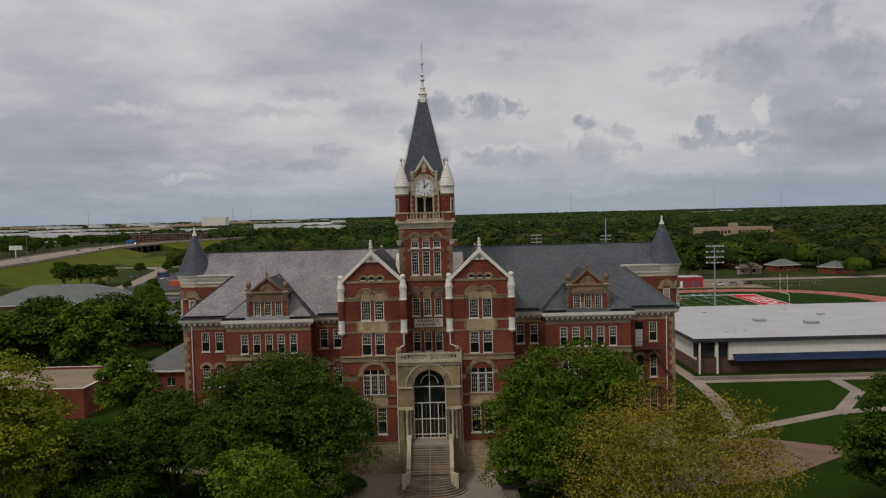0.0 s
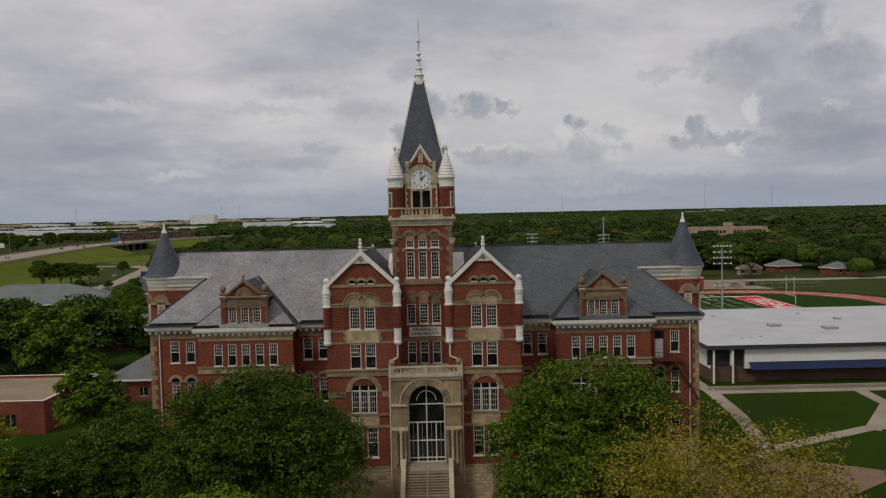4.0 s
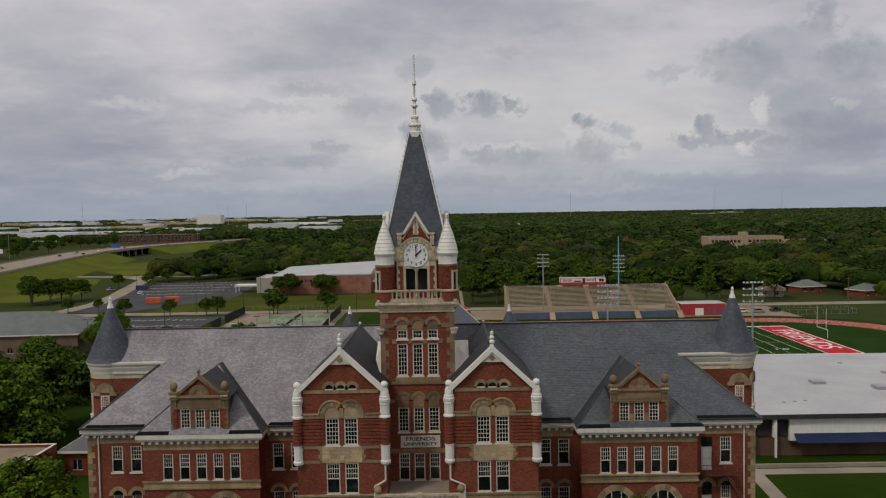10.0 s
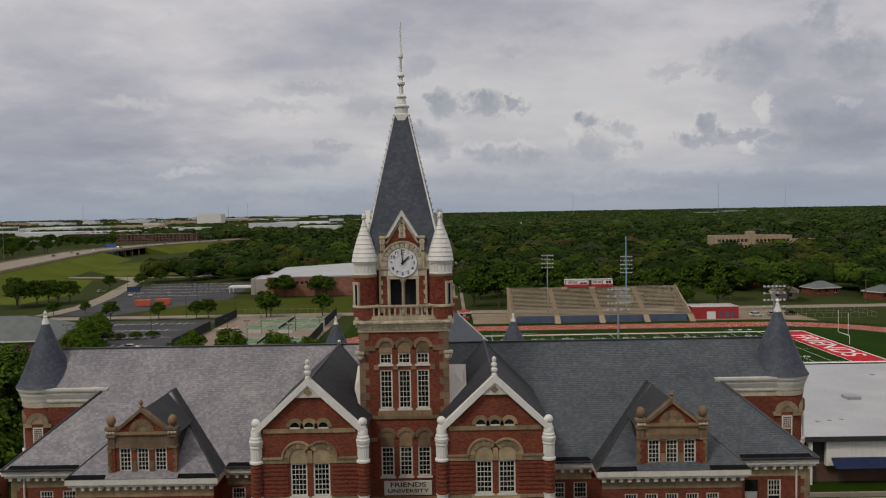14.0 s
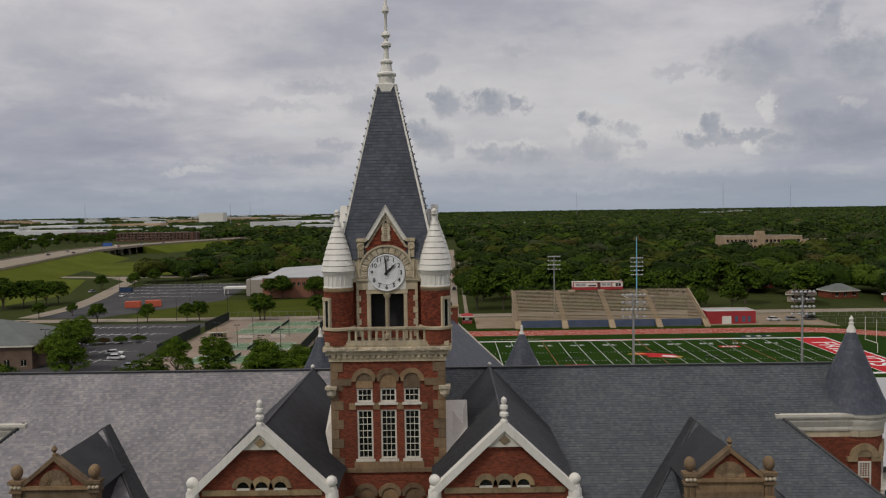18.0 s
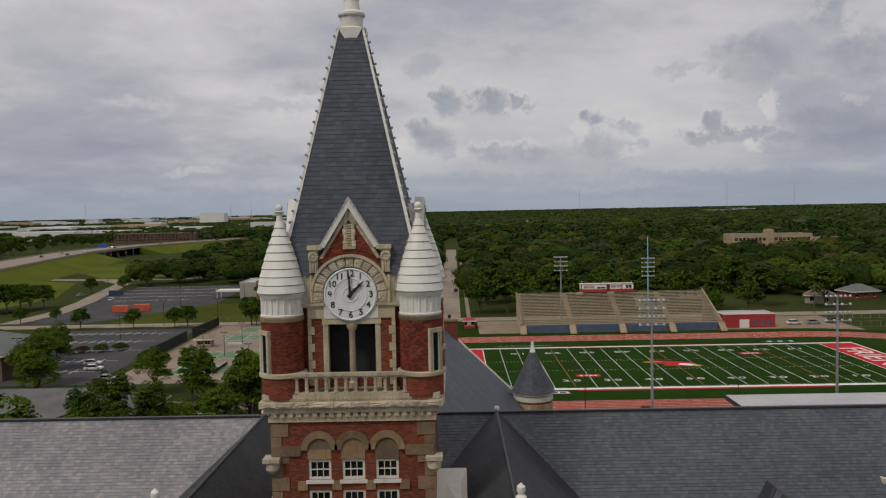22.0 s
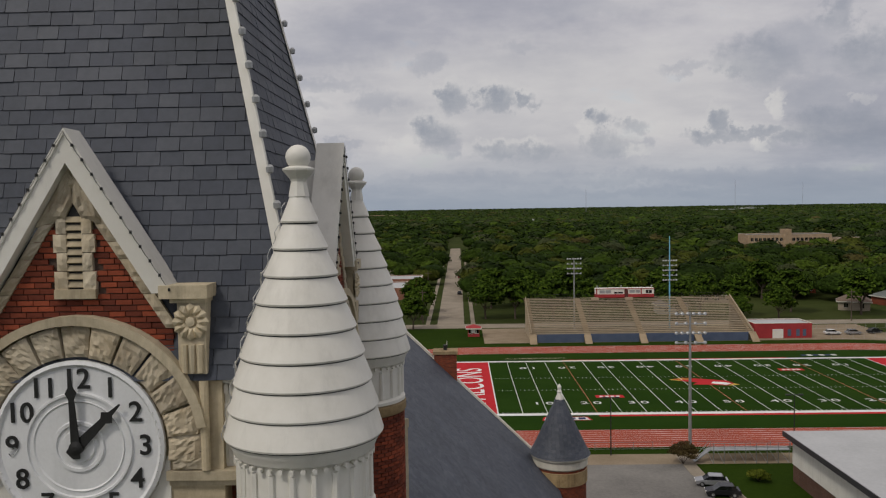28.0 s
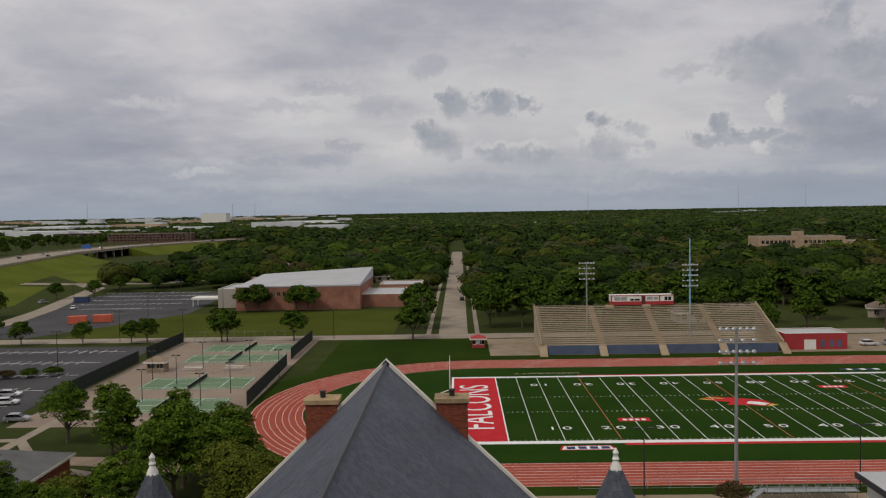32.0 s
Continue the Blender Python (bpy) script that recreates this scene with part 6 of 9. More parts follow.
# -- rear wing with its gable chimneys and turrets --
RW, RZ, RE, RYE = 12.2, 28.9, 17.2, 55.6
for sx in (-1, 1):
    a, b = Vector((CX + sx * RW, 14, RE)), Vector((CX, 14, RZ))
    pts = [(CX + sx * RW, 14.5, RE), (CX, 14.5, RZ), (CX, RYE, RZ), (CX + sx * RW, RYE, RE)]
    part("rear_roof", Mesh().sheet(pts if sx < 0 else pts[::-1], 0.2), DECK, hall)
    ms = Mesh()
    slates(ms, (CX + sx * RW, 14.5, RE), (0, 1, 0), b - a, [(0, 0), (RYE - 14.5, 0), (RYE - 14.5, (b - a).length), (0, (b - a).length)], 0.34, 0.23, 0.01)
    part("rear_slating", ms, SLATE, hall, kind="stuff")
    part("rear_verge", Mesh().sheet([(CX + sx * (RW + 0.2), RYE - 0.1, RE), (CX, RYE - 0.1, RZ + 0.25), (CX, RYE + 0.4, RZ + 0.25), (CX + sx * (RW + 0.2), RYE + 0.4, RE)] if sx < 0 else
                                    [(CX, RYE - 0.1, RZ + 0.25), (CX + sx * (RW + 0.2), RYE - 0.1, RE), (CX + sx * (RW + 0.2), RYE + 0.4, RE), (CX, RYE + 0.4, RZ + 0.25)], 0.35), TRIM, hall, "white metal verge")
    part("rear_wall", Mesh().box(min(CX + sx * (RW - 0.3), CX + sx * (RW - 0.8)), max(CX + sx * (RW - 0.3), CX + sx * (RW - 0.8)), 23.5, RYE, 0, RE), BRICK, hall)
    cx0 = CX + sx * 3.75
    ch = part("chimney", Mesh().box(cx0 - 0.9, cx0 + 0.9, RYE - 0.2, RYE + 1.1, 18, 26.65), BRICK, hall, "square red brick chimney")
    part("chimney_cap", Mesh().box(cx0 - 1.0, cx0 + 1.0, RYE - 0.3, RYE + 1.2, 26.65, 26.9), STONE, ch)
    part("chimney_pot", Mesh().lathe([(0.16, 26.9), (0.16, 27.2), (0.2, 27.22), (0.2, 27.3)], cx0, RYE + 0.5, 10), BLACK, ch)
    tx, ty = CX + sx * 12.5, 52.6
    part("rear_turret", Mesh().lathe([(2.0, 0), (2.0, 19.4)], tx, ty, 24), BRICK, hall, smooth=True)
    part("rear_turret_band", Mesh().lathe([(2.02, 17.4), (2.08, 17.42), (2.08, 18.4), (2.02, 18.42)], tx, ty, 28), STONE, hall, smooth=True)
    part("rear_turret_cornice", Mesh().lathe([(2.02, 18.6), (2.1, 18.7), (2.1, 19.2), (2.25, 19.35), (2.25, 19.55), (2.0, 19.6)], tx, ty, 28), TRIM, hall, smooth=True)
    cone = [(2.3, 19.5), (2.0, 20.0), (1.62, 20.8), (1.2, 21.7), (0.75, 22.7), (0.3, 23.7)]
    ms = Mesh()
    for (ra, za), (rb, zb) in zip(cone, cone[1:]):
        for j in range(4):
            z0, z1 = za + (zb - za) * j / 4, za + (zb - za) * (j + 1) / 4
            r0, r1 = ra + (rb - ra) * j / 4, ra + (rb - ra) * (j + 1) / 4
            n = max(8, int(2 * math.pi * r0 / 0.3))
            for k in range(n):
                q0, q1 = 2 * math.pi * (k + j * 0.5) / n, 2 * math.pi * (k + j * 0.5 + 0.97) / n
                ms.add([(tx + (r0 + 0.03) * math.cos(q0), ty + (r0 + 0.03) * math.sin(q0), z0), (tx + (r0 + 0.03) * math.cos(q1), ty + (r0 + 0.03) * math.sin(q1), z0),
                        (tx + r1 * math.cos(q1), ty + r1 * math.sin(q1), z1), (tx + r1 * math.cos(q0), ty + r1 * math.sin(q0), z1)], [(0, 1, 2, 3)])
    part("rear_cone", Mesh().lathe([(r - 0.03, z) for r, z in cone], tx, ty, 28), DECK, hall)
    part("rear_cone_slating", ms, SLATE, hall, kind="stuff")
    part("rear_finial", Mesh().lathe([(0.36, 23.5), (0.3, 23.75), (0.14, 24.1), (0.2, 24.2), (0.12, 24.35), (0.17, 24.55), (0.02, 24.8)], tx, ty, 12), WHITE, hall, smooth=True)
part("rear_ridge", Mesh().tube((CX, 16, RZ + 0.04), (CX, RYE, RZ + 0.04), 0.1, None, 6), LEAD, hall)
part("rear_gable", Mesh().prism([(CX - RW, 0), (CX + RW, 0), (CX + RW, RE), (CX, RZ), (CX - RW, RE)], RYE, RYE + 0.3), BRICK, hall)

# -- porch and steps --
PY, PZ = -4.6, 14.25
PX = CX + 0.15
porch = Mesh()
outline = [(PX - 3.75, 4.5), (PX - 2.0, 4.5), (PX - 2.0, 11.1)] + [(PX - 2.0 * math.cos(math.pi * k / 16), 11.1 + 2.0 * math.sin(math.pi * k / 16)) for k in range(1, 16)] + [(PX + 2.0, 11.1), (PX + 2.0, 4.5), (PX + 3.75, 4.5), (PX + 3.75, 14.2), (PX - 3.75, 14.2)]
porch.prism([(PX - 3.75, 0), (PX - 2.0, 0), (PX - 2.0, 11.1), (PX - 3.75, 11.1)], PY, PY + 0.7)
porch.prism([(PX + 2.0, 0), (PX + 3.75, 0), (PX + 3.75, 11.1), (PX + 2.0, 11.1)], PY, PY + 0.7)
for k in range(16):
    a, b = math.pi * k / 16, math.pi * (k + 1) / 16
    xa, xb, za, zb = PX - 2.0 * math.cos(a), PX - 2.0 * math.cos(b), 11.1 + 2.0 * math.sin(a), 11.1 + 2.0 * math.sin(b)
    porch.prism([(xa, za), (xb, zb), (xb, 14.2), (xa, 14.2)], PY, PY + 0.7)
porch.box(PX - 3.75, PX - 2.0, PY, PY + 0.7, 11.1, 14.2).box(PX + 2.0, PX + 3.75, PY, PY + 0.7, 11.1, 14.2)
porch.box(PX - 3.75, PX - 3.05, PY + 0.7, 1.5, 0, 14.2).box(PX + 3.05, PX + 3.75, PY + 0.7, 1.5, 0, 14.2)
part("porch_wall", porch, STONE, hall, "buff limestone porch with a round arch")
part("porch_roof", Mesh().box(PX - 3.75, PX + 3.75, PY, 1.48, PZ - 0.05, PZ + 0.05), CONCRETE, hall)
part("porch_floor", Mesh().box(PX - 3.0, PX + 3.0, PY - 0.6, 1.5, 4.2, 4.5), CONCRETE, hall)
for k in range(15):
    part("arch_stone", Mesh().arch(PX, 11.1, 2.02, 2.75, PY - 0.12, PY + 0.02, math.pi * k / 15 + 0.008, math.pi * (k + 1) / 15 - 0.008, 2), STONE, hall)
part("arch_hood", Mesh().arch(PX, 11.1, 2.77, 2.9, PY - 0.2, PY + 0.02, 0, math.pi, 24), STONE_PALE, hall)
for z0, z1, d in ((13.75, 13.95, 0.15), (14.05, 14.3, 0.3), (10.9, 11.15, 0.18), (8.3, 8.6, 0.2)):
    if z1 > 13:
        part("porch_cornice", Mesh().box(PX - 3.75 - d, PX + 3.75 + d, PY - d, PY + 0.02, z0, z1), STONE_PALE, hall)
    else:
        for sx in (-1, 1):
            part("porch_impost", Mesh().box(min(PX + sx * 2.02, PX + sx * 3.9), max(PX + sx * 2.02, PX + sx * 3.9), PY - d, PY + 0.02, z0, z1), STONE_PALE, hall)
part("porch_rail", Mesh().box(PX - 3.8, PX + 3.8, PY - 0.2, PY + 0.15, 15.05, 15.22).box(PX - 3.8, PX + 3.8, PY - 0.18, PY + 0.12, 14.3, 14.42), STONE_PALE, hall)
for k in range(17):
    if k not in (0, 8, 16):
        part("baluster", bal, None, hall).matrix_basis = pose(PX - 3.5 + 7.0 * k / 16, PY, 14.4)
for x in (PX - 3.6, PX, PX + 3.6):
    part("rail_pier", Mesh().box(x - 0.22, x + 0.22, PY - 0.24, PY + 0.18, 14.3, 15.3), STONE_PALE, hall)
for sx in (-1, 1):
    part("pier_ball", Mesh().lathe([(0.34 * math.sin(math.pi * k / 8) + 0.001, 15.65 - 0.38 * math.cos(math.pi * k / 8)) for k in range(9)], PX + sx * 3.6, PY, 14), STONE, hall, smooth=True)
    for k in range(3):
        part("porch_column", Mesh().lathe([(0.2, 4.6), (0.2, 4.9), (0.15, 5.0), (0.15, 7.9), (0.22, 8.1), (0.24, 8.3)], PX + sx * (2.3 + k * 0.48), PY - 0.14, 12), STONE_ROUGH if k == 1 else STONE, hall, smooth=True)
    # downpipe bending round the porch
    x0, x1 = CX + sx * 2.85, PX + sx * 3.95
    part("downpipe", Mesh().tube((x0, BY - 0.25, 17.4), (x0, BY - 0.25, 16.0), 0.08).tube((x0, BY - 0.25, 16.0), (x1, BY - 0.35, 15.5), 0.08).tube((x1, BY - 0.35, 15.5), (x1, BY - 0.35, 2.5), 0.08), TRIM, hall, "white painted downpipe")
# glazed doors and arched light set back in the porch
DY = PY + 0.9
part("porch_glass", Mesh().box(PX - 2.0, PX + 2.0, DY, DY + 0.05, 4.5, 11.1).half_disc(PX, 11.1, 2.0, DY, DY + 0.05), GLASS, hall)
for x in (-1.95, -1.0, 0, 1.0, 1.95):
    part("glazing_bar", Mesh().box(PX + x - 0.06, PX + x + 0.06, DY - 0.08, DY, 4.5, 11.0 if abs(x) != 1.0 else 8.9), TRIM, hall)
for z in (4.55, 5.0, 6.9, 8.9, 10.9):
    part("glazing_rail", Mesh().box(PX - 2.0, PX + 2.0, DY - 0.09, DY - 0.005, z - 0.06, z + 0.06), TRIM, hall)
for x in (-1.5, -0.5, 0.5, 1.5):
    part("door_bar", Mesh().box(PX + x - 0.022, PX + x + 0.022, DY - 0.07, DY, 4.5, 8.9), STEEL, hall)
part("arch_frame", Mesh().arch(PX, 11.1, 1.87, 2.0, DY - 0.08, DY), TRIM, hall)
part("arch_bar", Mesh().arch(PX, 11.3, 1.0, 1.09, DY - 0.08, DY), TRIM, hall)
part("glazing_bar", Mesh().box(PX - 0.05, PX + 0.05, DY - 0.08, DY, 11, 13), TRIM, hall)
part("porch_back", Mesh().box(PX - 3.0, PX + 3.0, 1.4, 1.46, 4.5, 14.1), DARK_ROOM, hall)
steps = thing("entrance_steps", "broad worn stone entrance steps with flank walls and a flared foot", "steps", at=pose(PX, PY, 0))
RISE = 4.5 / 22
STEP_STONE = surface("worn brown sandstone steps", (0.15, 0.112, 0.072), (0.33, 0.26, 0.185), 0.95, 0.8, 7.0, 0.4, vary=0.2)
part("landing", Mesh().box(-2.25, 2.25, -2.1, -0.55, 0, 4.5), CONCRETE, steps, "worn concrete landing before the doors")
for k in range(1, 14):
    y, z = -2.1 - (k - 1) * 0.26, 4.5 - k * RISE
    part("step", Mesh().box(-2.25, 2.25, y - 0.26, y + 0.05, max(0.0, z - 0.5), z - 0.06).box(-2.25, 2.25, y - 0.31, y + 0.02, z - 0.06, z), STEP_STONE, steps)
yb = -2.1 - 13 * 0.26
for k in range(9):
    z, wd, dp = RISE * (9 - k), 2.35 + 0.23 * k, 0.3 * (k + 1)
    front = [(wd * math.cos(math.pi * j / 20), yb + 0.6 - (dp + 0.6) * math.sin(math.pi * j / 20)) for j in range(21)]
    part("flared_step", Mesh().slab(front[::-1], z - RISE, z - 0.06), STEP_STONE, steps)
    part("tread", Mesh().slab([(x * 1.015, yb + 0.6 + (y - yb - 0.6) * 1.025) for x, y in front[::-1]], z - 0.06, z), STEP_STONE, steps)
for sx in (-1, 1):
    x0, x1 = sorted((sx * 2.27, sx * 2.75))
    side_ = [(-0.4, 0), (-0.4, 5.25), (-2.2, 5.25), (yb + 0.4, 2.75), (yb + 0.1, 2.75), (yb + 0.1, 0)]
    part("flank_wall", Mesh().add([(x0, y, z) for y, z in side_] + [(x1, y, z) for y, z in side_], [tuple(range(6)), tuple(range(6, 12))[::-1]] + [(k, 6 + k, 6 + (k + 1) % 6, (k + 1) % 6) for k in range(6)]), STONE_PALE, steps)
    part("curved_wall", Mesh().arch(0, 0, 0.55, 0.95, 0, 2.3, math.pi / 2 if sx > 0 else 0, math.pi if sx > 0 else math.pi / 2, 8), STONE_PALE, steps).matrix_basis = pose(sx * 3.25, yb + 0.12, 0, 90, 0, 0)
part("hand_rail", Mesh().tube((0, -1.9, 5.35), (0, yb, 2.75), 0.03).tube((0, yb, 2.75), (0, yb - 2.5, 1.2), 0.03).tube((0, -1.9, 4.5), (0, -1.9, 5.35), 0.03).tube((0, yb, 1.8), (0, yb, 2.75), 0.03).tube((0, yb - 2.5, 0.2), (0, yb - 2.5, 1.2), 0.03), STEEL, steps)
# escape stair on the far end
esc = thing("fire_escape", "dark red painted iron fire escape stair on the end wall", "fire escape", at=pose(CX + 28.0, 5.0, 0))
part("landing", Mesh().box(-0.9, 2.6, -1.3, -0.15, 13.5, 13.58).box(-0.9, 2.6, -1.3, -0.15, 8.6, 8.68), IRON_RED, esc)
for z in (13.58, 8.68):
    r = Mesh()
    for k in range(8):
        r.bar((-0.9 + k * 0.5, -1.28, z), (-0.9 + k * 0.5, -1.28, z + 1.0), 0.035)
    r.bar((-0.9, -1.28, z + 1.0), (2.6, -1.28, z + 1.0), 0.045).bar((-0.9, -1.28, z + 0.5), (2.6, -1.28, z + 0.5), 0.035)
    part("landing_rail", r, IRON_RED, esc)
for (x0, z0, x1, z1) in ((1.6, 13.5, 4.4, 8.7), (4.0, 8.6, 1.0, 3.8)):
    s = Mesh().bar((x0, -1.25, z0), (x1, -1.25, z1), 0.06, 0.2).bar((x0, -0.55, z0), (x1, -0.55, z1), 0.06, 0.2).bar((x0, -1.25, z0 + 0.95), (x1, -1.25, z1 + 0.95), 0.04)
    for k in range(1, 20):
        t = k / 20
        s.box(x0 + (x1 - x0) * t - 0.13, x0 + (x1 - x0) * t + 0.13, -1.22, -0.58, z0 + (z1 - z0) * t - 0.02, z0 + (z1 - z0) * t + 0.02)
    part("stair_flight", s, IRON_RED, esc)


# ---- ground ----
GRASS = surface("mown grass", (0.012, 0.027, 0.003), (0.029, 0.052, 0.006), 1.0, 0.05, 1.5, 0.3, spec=0.02)
TURF = surface("dark green artificial turf", (0.011, 0.033, 0.003), (0.022, 0.051, 0.006), 1.0, 0.08, 3.0, 0.2, spec=0.03)
FAR_GROUND = surface("town ground of yards and verges", (0.022, 0.035, 0.008), (0.055, 0.066, 0.02), 1.0, 0.012, 0.2, 0.0, spec=0.03)
TRACK = surface("red running track", (0.27, 0.058, 0.036), (0.36, 0.088, 0.058), 1.0, 0.2, 4.0, 0.1, spec=0.08)
EARTH = surface("bare sandy earth", (0.19, 0.15, 0.1), (0.31, 0.25, 0.185), 1.0, 0.2, 4.0, 0.2, spec=0.05)
RED_TURF = surface("red artificial turf", (0.4, 0.02, 0.026), (0.5, 0.034, 0.042), 1.0, 0.3, 5.0, 0.1, spec=0.06)
WHITE_TURF = surface("white turf paint", (0.62, 0.63, 0.62), (0.8, 0.8, 0.8), 0.8, 0.6, 6.0, 0.0)
BLUE_WALL = surface("slate blue painted wall", (0.06, 0.085, 0.14), (0.1, 0.13, 0.2), 0.7, 0.4, 5.0, 0.0)
SEAT = surface("weathered tan bleacher boards", (0.31, 0.255, 0.18), (0.46, 0.39, 0.29), 0.95, 0.2, 4.0, 0.0, vary=0.15, spec=0.1)

ground = Mesh()
rings = [0, 40, 90, 160, 260, 420, 700, 1200, 2000, 3000, 4000, 4800]
segs = 96


def land(x, y):
    r = math.hypot(x, y)
    return 0.0 if r < 1300 else 9.0 * ((r - 1300) / 3500) ** 1.3


gv, gf = [(0, 0, 0)], []
for r in rings[1:]:
    for k in range(segs):
        q = 2 * math.pi * k / segs
        gv.append((r * math.cos(q), r * math.sin(q), land(r, 0)))
for k in range(segs):
    gf.append((0, 1 + k, 1 + (k + 1) % segs))
for i in range(len(rings) - 2):
    for k in range(segs):
        a, b = 1 + i * segs + k, 1 + i * segs + (k + 1) % segs
        gf.append((a, a + segs, b + segs, b))
ground.add(gv, gf)
solid("ground", ground, FAR_GROUND, "flat town ground of yards, verges and fields", "ground", kind="structure")


def patch(name, poly, material, z, label, category, thick=0.05):
    return solid(name, Mesh().slab(poly, z - thick, z), material, label, category, kind="structure")


def strip(pts, w):
    """Outline of a road of width w along points."""
    left, right = [], []
    for i, p in enumerate(pts):
        a, b = pts[max(0, i - 1)], pts[min(len(pts) - 1, i + 1)]
        d = Vector((b[0] - a[0], b[1] - a[1])).normalized()
        n = Vector((-d.y, d.x)) * w / 2
        left.append((p[0] + n.x, p[1] + n.y))
        right.append((p[0] - n.x, p[1] - n.y))
    return right + left[::-1]


def rect(x0, x1, y0, y1):
    return [(x0, y0), (x1, y0), (x1, y1), (x0, y1)]


patch("lawn", rect(-130, 140, -60, 114), GRASS, 0.03, "mown campus lawn round the hall", "grass")
patch("lawn", rect(-30, 12, 186, 241), GRASS, 0.03, "mown grass beyond the track bend", "grass")
DRY_GRASS = surface("sunlit yellowish mown grass", (0.04, 0.052, 0.006), (0.075, 0.088, 0.014), 1.0, 0.05, 1.5, 0.2, spec=0.03)
patch("lawn", [(-118, 252), (-16, 252), (-16, 312), (-122, 306)], DRY_GRASS, 0.03, "mown grass field in front of the gymnasium", "grass")
# streets
patch("road", rect(-160, 260, 242.5, 251), CONCRETE, 0.05, "pale concrete cross street", "road")
patch("road", rect(-2.2, 6.6, 251, 720), CONCRETE, 0.06, "long straight pale concrete street", "road")
patch("pavement", rect(8.8, 10.2, 251.3, 560), CONCRETE, 0.08, "narrow concrete pavement beside the street", "pavement")
patch("pavement", rect(-6.0, -4.6, 251.3, 560), CONCRETE, 0.08, "narrow concrete pavement beside the street", "pavement")
# car parks
patch("car_park", [(-156, 254), (-130, 254), (-116, 276), (-98, 309), (-104, 392), (-160, 392), (-170, 362)], ASPHALT, 0.04, "grey asphalt car park with white bays", "car park")
patch("car_park", [(-130, 150), (-80, 150), (-82, 236), (-135, 236)], ASPHALT, 0.04, "grey asphalt car park with white bays", "car park")
patch("car_park", rect(14, 38, 60, 108.5), ASPHALT_PALE, 0.045, "patched asphalt yard behind the hall", "car park")
bay = Mesh().box(-0.085, 0.085, -2.6, 2.6, 0.0, 0.012).data("bay_line", PAINT_LINE)
lines = thing("bay_markings", "white painted parking bay lines on asphalt", "markings", kind="structure", at=pose(0, 0, 0.042))
for r, (x0, x1, y) in enumerate([(-128, -88, 228), (-127, -88, 212), (-126, -86, 196), (-124, -86, 180), (-122, -86, 166), (-165, -112, 392), (-163, -106, 376), (-160, -108, 360), (-156, -110, 344), (-150, -115, 328)]):
    for k in range(int((x1 - x0) / 2.8)):
        part("bay_line", bay, None, lines).matrix_basis = pose(x0 + k * 2.8, y, 0)
    part("bay_line", Mesh().box(x0, x1, y - 0.085, y + 0.085, 0, 0.012), PAINT_LINE, lines)
for k in range(5):
    part("bay_line", bay, None, lines).matrix_basis = pose(19 + k * 2.6, 88, 0.006)
patch("bare_strip", rect(14, 62, 108.5, 113.4), EARTH, 0.05, "sandy strip with worn grass beside the track", "ground")
patch("pavement", strip([(38.6, 112), (38.6, 104), (41, 96), (42, 80)], 2.0), CONCRETE, 0.075, "narrow concrete walk beside the yard", "pavement")
# walks and lawn by the hall
patch("forecourt", rect(-9.5, 10.4, -14.2, -3.2), CONCRETE, 0.055, "worn concrete forecourt at the entrance steps", "forecourt")
patch("footpath", rect(-3.6, 4.3, -30, -11.2), CONCRETE, 0.06, "concrete walk to the entrance steps", "footpath")
patch("footpath", strip([(-7, -10), (-14, -5), (-26, -1), (-44, 3), (-60, 2)], 3.0), CONCRETE, 0.06, "curving concrete footpath", "footpath")
patch("footpath", strip([(7, -10), (20, -4), (34, 3), (46, 13), (62, 21), (80, 24)], 2.2), CONCRETE, 0.06, "curving concrete footpath", "footpath")
patch("drive", strip([(-76, 132), (-52, 130), (-36, 126)], 4.2), surface("pale brick drive", (0.2, 0.15, 0.11), (0.3, 0.235, 0.18), 0.95, 0.3, 4.0, 0.1), 0.07, "pale brick-paved drive behind the hall", "drive")
patch("plaza", [(28, -12), (42, -8), (56, 2), (44, 9), (33, 6)], surface("brick paving", (0.13, 0.078, 0.054), (0.21, 0.132, 0.096), 0.95, 0.4, 5.0, 0.2), 0.07, "red brick paved plaza", "plaza")
patch("footpath", strip([(44, 12), (47, 30), (48, 44), (48, 74)], 2.2), CONCRETE, 0.06, "concrete footpath", "footpath")
patch("footpath", strip([(62, 20), (72, 34), (73, 46)], 2.2), CONCRETE, 0.065, "concrete footpath", "footpath")
patch("footpath", rect(48, 120, 43.5, 46), CONCRETE, 0.07, "concrete walk along the gymnasium", "footpath")
for lay_k, pts in enumerate(([(-100, 140), (-70, 142), (-60, 128), (-40, 120)], [(-90, 112), (-60, 116), (-30, 112)], [(-60, 100), (-48, 96), (-30, 98)], [(-70, 160), (-70, 128)])):
    patch("footpath", strip(pts, 2.0), CONCRETE, 0.052 + 0.004 * lay_k, "curving concrete footpath", "footpath")

# ---- football field and track ----
GX, GY, YD = 12.0, 138.0, 0.9144
FL, FW = 100 * YD, 48.77
ym = GY + FW / 2


def oval(r_out, x0, x1, n=26):
    pts = [(x1 + r_out * math.sin(math.pi * k / n), ym - r_out * math.cos(math.pi * k / n)) for k in range(n + 1)]
    pts += [(x0 - r_out * math.sin(math.pi * k / n), ym + r_out * math.cos(math.pi * k / n)) for k in range(n + 1)]
    return pts


